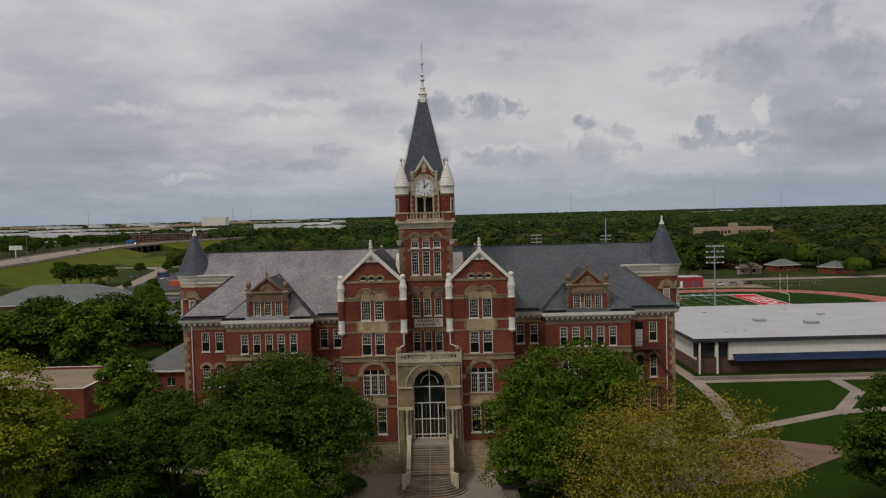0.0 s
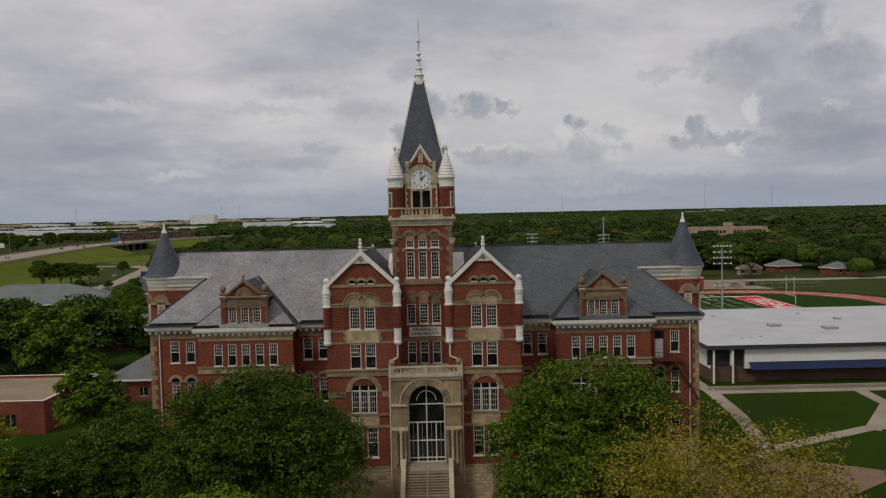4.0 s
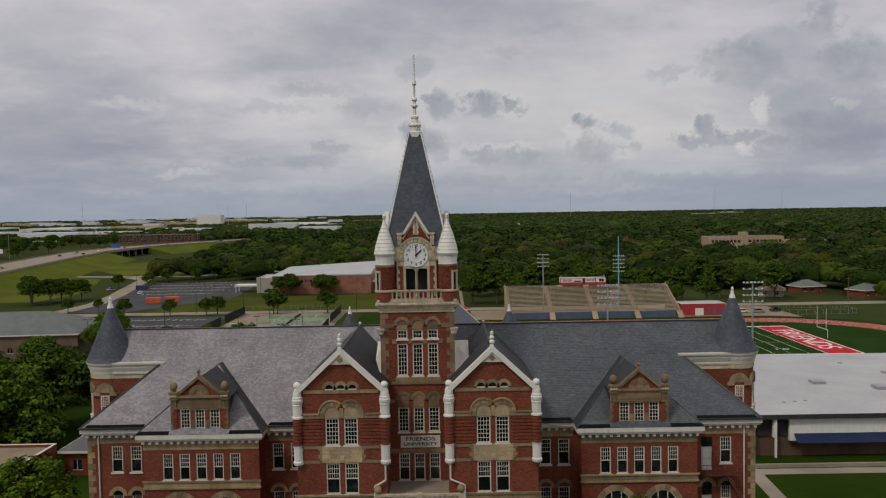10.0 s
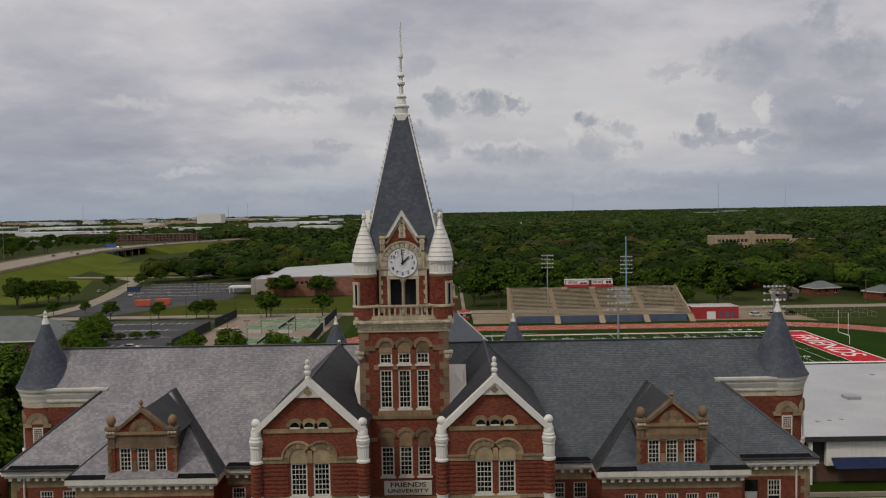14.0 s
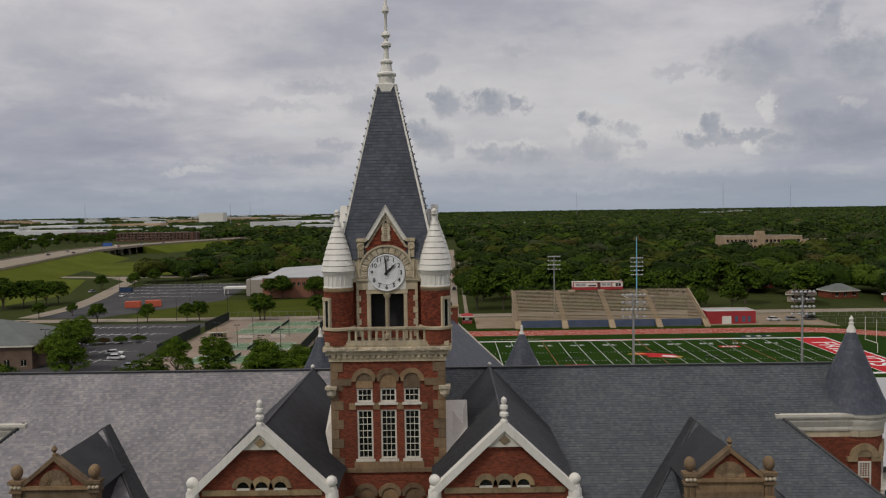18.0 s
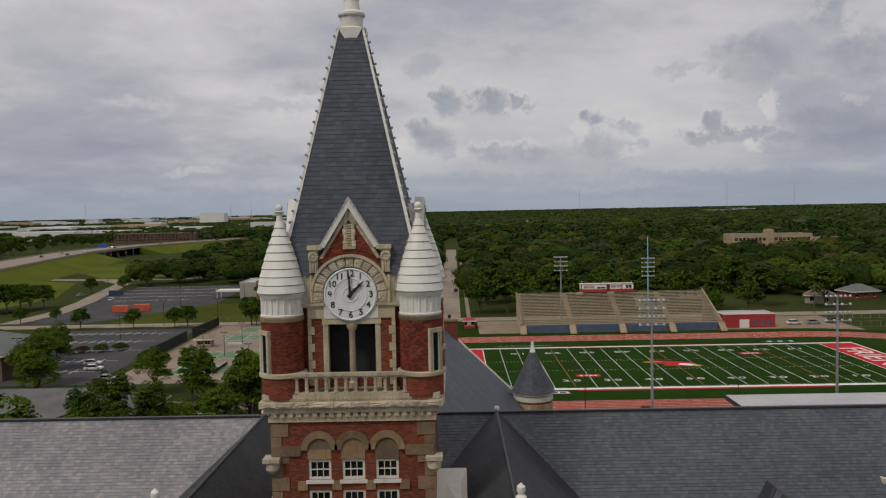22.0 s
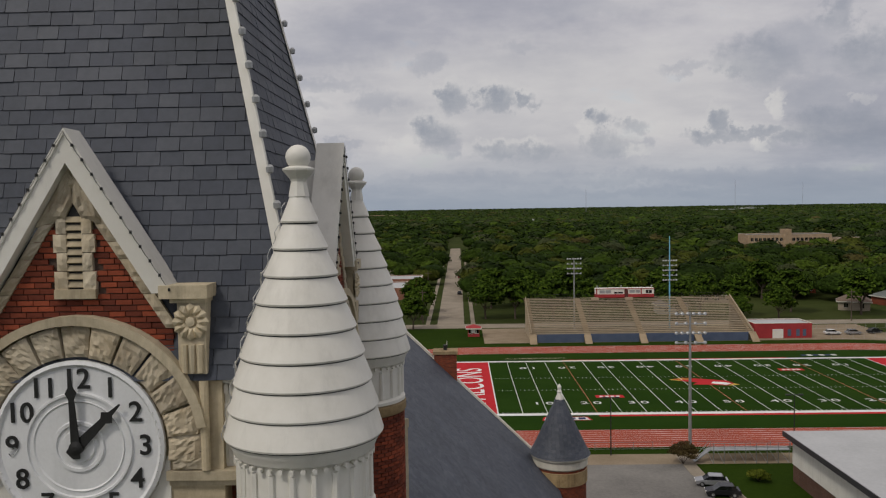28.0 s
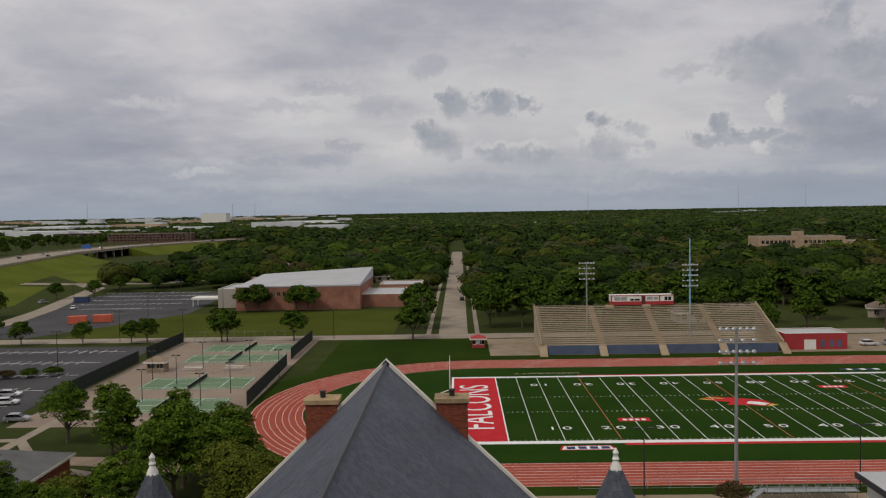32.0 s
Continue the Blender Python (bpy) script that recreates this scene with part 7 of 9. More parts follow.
TRX0, TRX1 = 10.0, GX + FL + 2
out_r, in_r = 45.5, 35.5
patch("earth_apron", rect(-8, 128, 200, 241), EARTH, 0.02, "bare sandy earth by the grandstand", "ground")
patch("verge", oval(out_r + 6, TRX0, TRX1), GRASS, 0.04, "grass verge round the track", "grass")
patch("running_track", oval(out_r, TRX0, TRX1), TRACK, 0.06, "red running track with white lanes", "track")
lane = thing("track_lanes", "white lane lines of the running track", "markings", kind="structure", at=pose(0, 0, 0.062))
for k in range(9):
    r = in_r + 0.2 + k * (out_r - in_r - 0.4) / 8
    o = oval(r, TRX0, TRX1)
    m = Mesh()
    for a, b in zip(o, o[1:] + o[:1]):
        m.bar((*a, 0.0), (*b, 0.0), 0.07, 0.012)
    part("lane_line", m, PAINT_LINE, lane)
field = patch("playing_field", oval(in_r, TRX0, TRX1), TURF, 0.08, "dark green football turf inside the track", "field")
marks = thing("field_markings", "white yard lines, numbers and borders painted on turf", "markings", kind="structure", at=pose(0, 0, 0.084))
EZ = 10 * YD
ORANGE_TURF = surface("faded orange-red turf paint", (0.42, 0.12, 0.07), (0.55, 0.2, 0.12), 0.9, 0.6, 6.0, 0.0)
YELLOW_TURF = surface("yellow turf paint", (0.5, 0.34, 0.04), (0.62, 0.44, 0.07), 0.9, 0.6, 6.0, 0.0)
part("end_zone", Mesh().box(GX - EZ, GX, GY, GY + FW, 0, 0.008), RED_TURF, marks, "red end zone")
part("end_zone", Mesh().box(GX + FL, GX + FL + EZ, GY, GY + FW, 0, 0.008), RED_TURF, marks, "red end zone")
for y0, y1 in ((GY - 1.5, GY), (GY + FW, GY + FW + 1.2)):
    part("side_border", Mesh().box(GX - EZ, GX + FL + EZ, y0, y1, 0, 0.012), WHITE_TURF, marks)
for y0, y1 in ((GY - 2.6, GY - 1.5), (GY + FW + 1.2, GY + FW + 1.9)):
    part("team_border", Mesh().box(GX + 20 * YD, GX + 80 * YD, y0, y1, 0, 0.01), RED_TURF, marks)
for k in range(21):
    x = GX + k * 5 * YD
    w = 0.12 if k % 20 == 0 else 0.06
    part("yard_line", Mesh().box(x - w, x + w, GY, GY + FW, 0.004, 0.014), ORANGE_TURF if k in (4, 10, 16) else WHITE_TURF, marks)
part("end_line", Mesh().box(GX - EZ - 0.5, GX - EZ, GY - 1.5, GY + FW + 1.2, 0, 0.012), WHITE_TURF, marks)
part("end_line", Mesh().box(GX + FL + EZ, GX + FL + EZ + 0.5, GY - 1.5, GY + FW + 1.2, 0, 0.012), WHITE_TURF, marks)
hm = Mesh()
for k in range(1, 100):
    if k % 5:
        for y in (GY + 0.2, GY + 18.29, GY + FW - 18.9, GY + FW - 0.8):
            hm.box(GX + k * YD - 0.05, GX + k * YD + 0.05, y, y + 0.6, 0.004, 0.014)
part("hash_marks", hm, WHITE_TURF, marks)
DIGIT = {}
for k in range(1, 10):
    num = str((k if k < 6 else 10 - k) * 10)
    x = GX + k * 10 * YD
    for far in (0, 1):
        y = GY + 7.4 if not far else GY + FW - 7.4
        for j, ch in enumerate(num):
            if ch not in DIGIT:
                DIGIT[ch] = letters(ch, 2.6, 0.006, "number")
                DIGIT[ch].materials.append(WHITE_TURF)
            off = -1.25 if j == 0 else 1.25
            ob = part("number", DIGIT[ch], None, marks)
            ob.matrix_basis = pose(x + off * (-1 if far else 1), y, 0.012, 0, 0, 180 * far) @ Matrix.Diagonal((1.35, 1, 1, 1))
for word, x, q in (("FALCONS", GX - EZ / 2, 90), ("FRIENDS", GX + FL + EZ / 2, -90)):
    me = letters(word, 7.0, 0.006, "end_zone_letters")
    me.materials.append(WHITE_TURF)
    ob = part("end_zone_letters", me, None, marks)
    wid = max(v.co.x for v in me.vertices) - min(v.co.x for v in me.vertices)
    ob.matrix_basis = pose(x, ym, 0.012, 0, 0, q) @ Matrix.Diagonal((34.0 / wid, 1.25, 1, 1))
# plain shapes for the painted emblems
mx = GX + 50 * YD
NAVY_TURF = surface("navy turf paint", (0.012, 0.02, 0.09), (0.02, 0.035, 0.14), 0.9, 0.6, 6.0, 0.0)
for k in range(4):
    part("emblem_feather", Mesh().slab([(mx - 7.4 + k * 0.9, ym + 2.5 + k * 0.55), (mx - 3.4 + k * 1.1, ym + 1.0 + k * 0.5), (mx - 3.0 + k * 1.1, ym + 1.5 + k * 0.5), (mx - 6.6 + k * 0.9, ym + 3.0 + k * 0.5)], 0.002, 0.012), YELLOW_TURF if k % 2 == 0 else RED_TURF, marks)
part("emblem_beak", Mesh().slab([(mx + 3.6, ym - 3.6), (mx + 6.2, ym - 2.6), (mx + 5.2, ym - 1.5), (mx + 4.6, ym - 2.2)], 0.004, 0.014), YELLOW_TURF, marks)
part("emblem", Mesh().slab([(mx - 5.6, ym + 1.6), (mx - 2, ym - 0.2), (mx - 3.5, ym - 2.2), (mx + 1, ym - 2.6), (mx + 3.2, ym - 3.4), (mx + 5.4, ym - 1.6), (mx + 4.6, ym + 1.2), (mx + 1.5, ym + 2.6), (mx - 1.5, ym + 3.2)], 0.004, 0.016), RED_TURF, marks)
part("emblem", Mesh().slab([(mx + 0.6, ym - 1.2), (mx + 3.4, ym - 2.9), (mx + 4.9, ym - 1.5), (mx + 3.4, ym - 0.2), (mx + 1.6, ym + 0.4)], 0.016, 0.022), WHITE_TURF, marks)
for x, y, w in ((GX + 25 * YD, GY + 12.5, 5.6), (GX + 75 * YD, GY + FW - 12.5, 5.6)):
    part("emblem", Mesh().box(x - w / 2, x + w / 2, y - 1.1, y + 1.1, 0.004, 0.016), RED_TURF, marks)
    for k in range(4):
        part("emblem_bar", Mesh().box(x - 2.0 + k * 1.1, x - 1.3 + k * 1.1, y - 0.55, y + 0.55, 0.016, 0.022), WHITE_TURF, marks)
bx0, by0 = GX + 8.2, GY - 4.9
part("badge", Mesh().slab([(bx0 - 0.6, by0 - 0.1), (bx0 + 8.4, by0 - 0.1), (bx0 + 7.8, by0 + 2.2), (bx0, by0 + 2.2)], 0.004, 0.014), RED_TURF, marks)
part("badge_field", Mesh().slab([(bx0 - 0.2, by0 + 0.15), (bx0 + 8.0, by0 + 0.15), (bx0 + 7.5, by0 + 1.95), (bx0 + 0.3, by0 + 1.95)], 0.014, 0.02), WHITE_TURF, marks)
for k in range(4):
    part("emblem_bar", Mesh().box(bx0 + 0.6 + k * 1.8, bx0 + 1.9 + k * 1.8, by0 + 0.4, by0 + 1.7, 0.02, 0.026), NAVY_TURF, marks)
me = letters("UNIVERSITY", 2.0, 0.006, "sideline_letters")
me.materials.append(SEAT)
wid = max(v.co.x for v in me.vertices) - min(v.co.x for v in me.vertices)
part("sideline_letters", me, None, marks).matrix_basis = pose(GX + 11.8, GY + FW + 4.4, 0.01, 0, 0, 180) @ Matrix.Diagonal((15.0 / wid, 0.8, 1, 1))
for k in range(6):
    part("emblem_bar", Mesh().box(GX + 78 + k * 1.5, GX + 79.2 + k * 1.5, GY + FW + 3.8, GY + FW + 5.2, 0.004, 0.012), WHITE_TURF if k % 2 else NAVY_TURF, marks)
# goal posts
for gx, sx in ((GX - EZ - 0.6, -1), (GX + FL + EZ + 0.6, 1)):
    g = thing("goal_post", "white forked football goal post at the end line", "goal post", "goal posts", at=pose(gx, ym, 0.08))
    part("stem", Mesh().tube((sx * 1.8, 0, 0), (sx * 1.8, 0, 2.4), 0.09).tube((sx * 1.8, 0, 2.4), (0, 0, 3.05), 0.09), WHITE, g)
    part("crossbar", Mesh().tube((0, -2.82, 3.05), (0, 2.82, 3.05), 0.08), WHITE, g)
    for sy in (-1, 1):
        part("upright", Mesh().tube((0, sy * 2.82, 3.05), (0, sy * 2.82, 9.1), 0.06), WHITE, g)

# ---- grandstand ----
stand = thing("grandstand", "large weathered wooden bleacher grandstand with a blue front wall", "grandstand", at=pose(0, 0, 0))
SX0, SX1, SY0, SY1, SZ0, SZ1, ROWS = 25.5, 86.5, 214.5, 234.5, 2.4, 10.2, 22
rake = Mesh()
for k in range(ROWS):
    y0, y1 = SY0 + (SY1 - SY0) * k / ROWS, SY0 + (SY1 - SY0) * (k + 1) / ROWS
    z = SZ0 + (SZ1 - SZ0) * k / (ROWS - 1)
    xo = 1.6 * (1 - k / ROWS)
    rake.box(SX0 - 0 , SX1 + 0, y0, y1 + 0.03, z - 0.5, z - 0.35)
    for a, b in ((0.0, 0.235), (0.265, 0.485), (0.515, 0.735), (0.765, 1.0)):
        xa, xb = SX0 + (SX1 - SX0) * a, SX0 + (SX1 - SX0) * b
        part("bench", Mesh().box(xa, xb, y0 + 0.25, y0 + 0.6, z - 0.04, z + 0.03), SEAT, stand)
AISLE = surface("brown concrete aisle", (0.25, 0.19, 0.12), (0.36, 0.285, 0.19), 0.95, 0.3, 4.0, 0.0)
part("decking", rake, surface("bleacher decking", (0.3, 0.245, 0.17), (0.43, 0.36, 0.26), 0.9, 0.3, 4.0, 0.0), stand)
for a, b in ((0.02, 0.235), (0.265, 0.485), (0.515, 0.735), (0.765, 0.98)):
    xa, xb = SX0 + (SX1 - SX0) * a, SX0 + (SX1 - SX0) * b
    part("front_wall", Mesh().box(xa, xb, SY0 - 0.3, SY0, 0, 2.3), BLUE_WALL, stand)
for a in (0.0, 0.25, 0.5, 0.75, 1.0):
    x = SX0 + (SX1 - SX0) * a
    for k in range(ROWS):
        z = SZ0 + (SZ1 - SZ0) * k / (ROWS - 1)
        part("aisle_step", Mesh().box(x - 0.8, x + 0.8, SY0 + (SY1 - SY0) * k / ROWS, SY0 + (SY1 - SY0) * (k + 1) / ROWS, z - 0.3, z - 0.12), AISLE, stand)
    part("aisle_stair", Mesh().sheet([(x - 1.0, SY0 - 3.2, 0.1), (x + 1.0, SY0 - 3.2, 0.1), (x + 1.0, SY0 + 0.3, 2.4), (x - 1.0, SY0 + 0.3, 2.4)], 0.2), AISLE, stand)
for x in (SX0 - 0.3, SX1 + 0.3):
    part("end_wall", Mesh().add([(x - 0.1, SY0, 0), (x + 0.1, SY0, 0), (x + 0.1, SY1, 0), (x - 0.1, SY1, 0), (x - 0.1, SY0, 2.9), (x + 0.1, SY0, 2.9), (x + 0.1, SY1, 10.7), (x - 0.1, SY1, 10.7)],
                                [(0, 3, 2, 1), (4, 5, 6, 7), (0, 1, 5, 4), (1, 2, 6, 5), (2, 3, 7, 6), (3, 0, 4, 7)]), SEAT, stand)
part("back_rail", Mesh().box(SX0, SX1, SY1, SY1 + 0.05, 11.2, 11.25).box(SX0, SX1, SY1, SY1 + 0.04, 10.6, 10.64), BLACK, stand)
box = thing("press_box", "long red and white press box on top of the grandstand", "press box", at=pose(46.5, 233.5, 10.2))
part("lower_wall", Mesh().box(0, 17.4, 0, 3.2, 0, 1.0), RED_PAINT, box)
part("upper_wall", Mesh().box(0.02, 17.38, 0.02, 3.18, 1.0, 2.6), WHITE, box)
part("roof", Mesh().box(-0.1, 17.5, -0.1, 3.3, 2.6, 2.72), WHITE, box)
part("roof_edge", Mesh().box(-0.12, 17.52, -0.14, -0.1, 2.6, 2.78), RED_PAINT, box)
for x in (0.2, 13.6):
    part("corner_panel", Mesh().box(x - 0.2, x + 0.1, -0.05, 0.01, 1.0, 2.6), RED_PAINT, box)
for x0, x1, z0, z1 in ((1.0, 2.6, 1.3, 2.2), (2.8, 4.4, 1.3, 2.2), (5.4, 6.4, 1.2, 1.7), (6.6, 8.0, 1.2, 1.7), (10.0, 11.6, 1.4, 2.2), (11.9, 13.2, 1.4, 2.2), (14.9, 15.7, 1.2, 2.2), (15.9, 16.7, 1.2, 2.2)):
    part("window", Mesh().box(x0, x1, -0.03, 0.02, z0, z1), GLASS if x0 > 5 and z1 < 2.0 or x0 > 14 else STEEL, box)
part("door", Mesh().box(8.5, 9.6, -0.04, 0.02, 0.1, 2.5), IRON_RED, box)
for x in (-1.6, 8.6):
    part("landing", Mesh().box(x, x + 2.2, -1.0, -0.05, -0.6, 0.1), SEAT, box)
for x in (0.4, 7.6, 16.8):
    part("roof_camera_mount", Mesh().tube((x, 0.6, 2.7), (x, 0.6, 3.4), 0.06).box(x - 0.2, x + 0.2, 0.4, 0.8, 3.3, 3.6), STEEL, box)
# floodlight poles
LAMPBOX = Mesh().lathe([(0.1, -0.1), (0.26, 0.0), (0.28, 0.2), (0.12, 0.3)], 0, 0, 8).data("lamp", STEEL, True)


def flood(x, y, h, rows, wide, label, mat, paint_top=None):
    f = thing("floodlight_pole", label, "floodlight", "stadium floodlights", at=pose(x, y, 0))
    part("pole", Mesh().tube((0, 0, 0), (0, 0, h), 0.28, 0.16, 10), mat, f)
    for r in range(rows):
        z = (h if paint_top is None else paint_top) - 0.3 - r * 1.5
        c = part("crossarm", Mesh().box(-wide / 2, wide / 2, -0.08, 0.08, z - 0.08, z + 0.08), STEEL, f)
        n = 6 if r % 2 == 0 else 4
        for k in range(n):
            part("lamp", LAMPBOX, None, f).matrix_basis = pose(-wide / 2 + wide * k / (n - 1), -0.25, z + 0.05, 60)


flood(40.9, 116, 21.5, 4, 4.4, "tall steel floodlight pole with four rows of lamps beside the track", STEEL)
flood(75.5, 117, 21.5, 4, 4.4, "tall steel floodlight pole with four rows of lamps beside the track", STEEL)
flood(40.5, 238, 22.0, 4, 4.0, "tall steel floodlight pole behind the grandstand", STEEL)
flood(70.0, 239, 28.3, 5, 4.0, "tall floodlight pole with a bright blue mast top", surface("light blue painted mast", (0.16, 0.42, 0.62), (0.22, 0.5, 0.7), 0.5, 1.0, 8.0, 0.0), 21.0)


# ---- buildings ----
def block(name, x0, x1, y0, y1, h, wall, roof, label, parapet=0.5, rz=0.0):
    b = thing(name, label, "building", at=pose(x0, y0, 0, 0, 0, rz))
    w, d = x1 - x0, y1 - y0
    m = Mesh().box(0, w, 0, 0.3, 0, h).box(0, w, d - 0.3, d, 0, h).box(0, 0.3, 0.3, d - 0.3, 0, h).box(w - 0.3, w, 0.3, d - 0.3, 0, h)
    part("wall", m, wall, b)
    part("roof", Mesh().box(0.3, w - 0.3, 0.3, d - 0.3, h - parapet - 0.2, h - parapet), roof, b)
    part("parapet_cap", Mesh().box(-0.05, w + 0.05, -0.05, 0.35, h, h + 0.08).box(-0.05, w + 0.05, d - 0.35, d + 0.05, h, h + 0.08).box(-0.05, 0.35, 0.35, d - 0.35, h, h + 0.08).box(w - 0.35, w + 0.05, 0.35, d - 0.35, h, h + 0.08), TRIM, b)
    return b


def windows_on(b, xs, y, z0, w, h, name="window"):
    me = Mesh().box(-w / 2, w / 2, -0.03, 0.03, 0, h).data(name, GLASS)
    fr = Mesh().box(-w / 2 - 0.08, w / 2 + 0.08, -0.05, 0.02, -0.1, 0).box(-0.03, 0.03, -0.05, 0.02, 0, h).data("frame", TRIM)
    for x in xs:
        wob = part(name, me, None, b)
        wob.matrix_basis = pose(x, y, z0)
        part("frame", fr, None, wob)


# gymnasium beside the hall, white flat roof
gym = thing("gymnasium", "long low gymnasium with a white flat roof and brown brick base", "building", at=pose(49.5, 51, 0))
part("brick_wall", Mesh().box(1.2, 110, 1.5, 1.9, 0, 3.2).box(1.2, 1.6, 1.9, 50, 0, 2.4), brickwork("dull brown brick", (0.1, 0.05, 0.035), (0.12, 0.06, 0.042), (0.15, 0.08, 0.055), (0.14, 0.1, 0.08)), gym)
part("white_wall", Mesh().box(6.8, 110, 0.6, 1.2, 2.6, 6.2).box(4.2, 4.7, 0.4, 1.0, 3.2, 6.2), WHITE, gym)
part("side_wall", Mesh().box(1.1, 1.6, 1.9, 50, 2.4, 6.3), WHITE, gym, "white painted side wall")
# dark sheet for the shade in the recess under the roof
part("recess_shade_sheet", Mesh().box(0.3, 110, 1.3, 1.45, 3.2, 6.2), DARK_ROOM, gym)
part("roof", Mesh().box(0, 112, 0, 50.5, 6.35, 6.85), ROOF_WHITE, gym, "white roof membrane")
part("fascia", Mesh().box(-0.1, 112, -0.12, 0.0, 6.2, 6.92).box(-0.12, 0.0, 0.0, 50.5, 6.2, 6.92), LEAD, gym)
part("awning", Mesh().sheet([(7.5, -0.9, 2.6), (110, -0.9, 2.6), (110, 0.6, 3.75), (7.5, 0.6, 3.75)], 0.1), AWNING, gym, "blue canvas awning")
for x in (1.0, 4.4):
    part("post", Mesh().box(x, x + 0.3, 0.2, 0.5, 0, 6.3), WHITE, gym)
for x, y, s in ((21, 22, 2.2), (30, 17, 2.4), (38, 30, 1.4), (14, 38, 0.8), (9, 8, 0.5), (11, 8.6, 0.5), (13, 9, 0.5), (34, 40, 0.7)):
    part("roof_unit", Mesh().box(x - s / 2, x + s / 2, y - s / 2, y + s / 2, 6.85, 6.85 + s * 0.22), STEEL, gym)
retain = solid("retaining_wall", Mesh().box(48, 120, 46.4, 46.8, 0, 0.6), CONCRETE, "low concrete retaining wall with planting", "wall", kind="structure")

# fieldhouse beyond the cross street
fh = block("fieldhouse", -82, -34, 316, 362, 9.0, BRICK_TAN, ROOF_WHITE, "orange brick fieldhouse with a large white roof", 0.3)
windows_on(fh, [10 + k * 2.2 for k in range(6)], -0.02, 5.5, 1.2, 1.6)
part("sloped_roof", Mesh().add([(-0.2, -0.2, 8.9), (48.2, -0.2, 8.9), (48.2, 46.2, 8.9), (-0.2, 46.2, 8.9), (-0.2, -0.2, 9.2), (48.2, -0.2, 9.6), (48.2, 46.2, 13.0), (-0.2, 46.2, 10.5)], [(0, 3, 2, 1), (4, 5, 6, 7), (0, 1, 5, 4), (1, 2, 6, 5), (2, 3, 7, 6), (3, 0, 4, 7)]), ROOF_WHITE, fh, "white sloping roof membrane")
block("annex", -34, -18, 322, 350, 5.0, BRICK_TAN, ROOF_WHITE, "low orange brick annex with a white roof", 0.3)
block("annex", -30, -12, 352, 372, 6.0, BRICK_TAN, ROOF_WHITE, "low orange brick annex with a white roof", 0.3)
block("annex", -92, -82, 326, 350, 7.5, surface("tan stucco", (0.32, 0.29, 0.25), (0.42, 0.39, 0.34), 0.9, 0.3, 5.0, 0.1), ROOF_WHITE, "pale stucco annex beside the fieldhouse", 0.3)
cp = thing("entrance_canopy", "white flat entrance canopy on posts", "canopy", at=pose(-104, 330, 0))
part("roof", Mesh().box(0, 12, 0, 7, 3.0, 3.8), WHITE, cp)
for x, y in ((0.3, 0.3), (11.5, 0.3), (0.3, 6.5), (11.5, 6.5)):
    part("post", Mesh().box(x, x + 0.25, y, y + 0.25, 0, 3.0), WHITE, cp)
# brick school far off and the long low buildings
sc = block("school", 228, 290, 612, 640, 13, BRICK_PALE, ROOF_GREY, "long buff brick school with rows of windows", 0.5, -4)
for z in (3, 8):
    windows_on(sc, [3 + k * 3.1 for k in range(19)], -0.02, z, 2.0, 2.4)
part("tower", Mesh().box(26, 32, -1, 8, 0, 17), BRICK_PALE, sc)
block("school_wing", 292, 330, 620, 640, 9, BRICK_PALE, ROOF_GREY, "low buff brick school wing", 0.5, -4)
# flat-roofed brick building beside the front lawn
lb = block("classroom_block", -96, -57, 28, 48, 5.0, BRICK, EARTH, "low red brick classroom block with a gravel roof", 0.4)
windows_on(lb, [8, 12, 16, 20, 30, 34], -0.02, 1.2, 1.4, 1.8)
for x, y in ((10, 10), (18, 14), (26, 8)):
    part("roof_unit", Mesh().box(x, x + 1.0, y, y + 1.0, 4.6, 5.3), WHITE, lb)
# residence hall with hipped roof
def hipped(name, x, y, w, d, h, rise, wall, roof, label, rz=0.0, group=""):
    b = thing(name, label, "house", group, at=pose(x, y, 0, 0, 0, rz))
    m = Mesh().box(0, w, 0, 0.3, 0, h).box(0, w, d - 0.3, d, 0, h).box(0, 0.3, 0.3, d - 0.3, 0, h).box(w - 0.3, w, 0.3, d - 0.3, 0, h)
    part("wall", m, wall, b)
    e = 0.6
    k = min(w, d) / 2
    if w >= d:
        r0, r1 = (k, d / 2, h + rise), (w - k, d / 2, h + rise)
        faces = [(0, 1, 5, 4), (1, 2, 5), (2, 3, 4, 5), (3, 0, 4), (3, 2, 1, 0)]
    else:
        r0, r1 = (w / 2, k, h + rise), (w / 2, d - k, h + rise)
        faces = [(0, 1, 4), (1, 2, 5, 4), (2, 3, 5), (3, 0, 4, 5), (3, 2, 1, 0)]
    part("roof", Mesh().add([(-e, -e, h), (w + e, -e, h), (w + e, d + e, h), (-e, d + e, h), r0, r1], faces), roof, b)
    for x0, x1, y0, y1 in ((-e, w + e, -e - 0.06, -e), (w + e, w + e + 0.06, -e, d + e), (-e - 0.06, -e, -e, d + e)):
        part("eave_board", Mesh().box(x0, x1, y0, y1, h - 0.35, h + 0.02), TRIM, b)
    n = max(2, int(w / 4))
    for row in range(max(1, int(h / 3.2))):
        windows_on(b, [w * (k2 + 0.5) / n for k2 in range(n)], -0.02, 1.0 + row * 3.2, 1.3, 1.5)
    return b


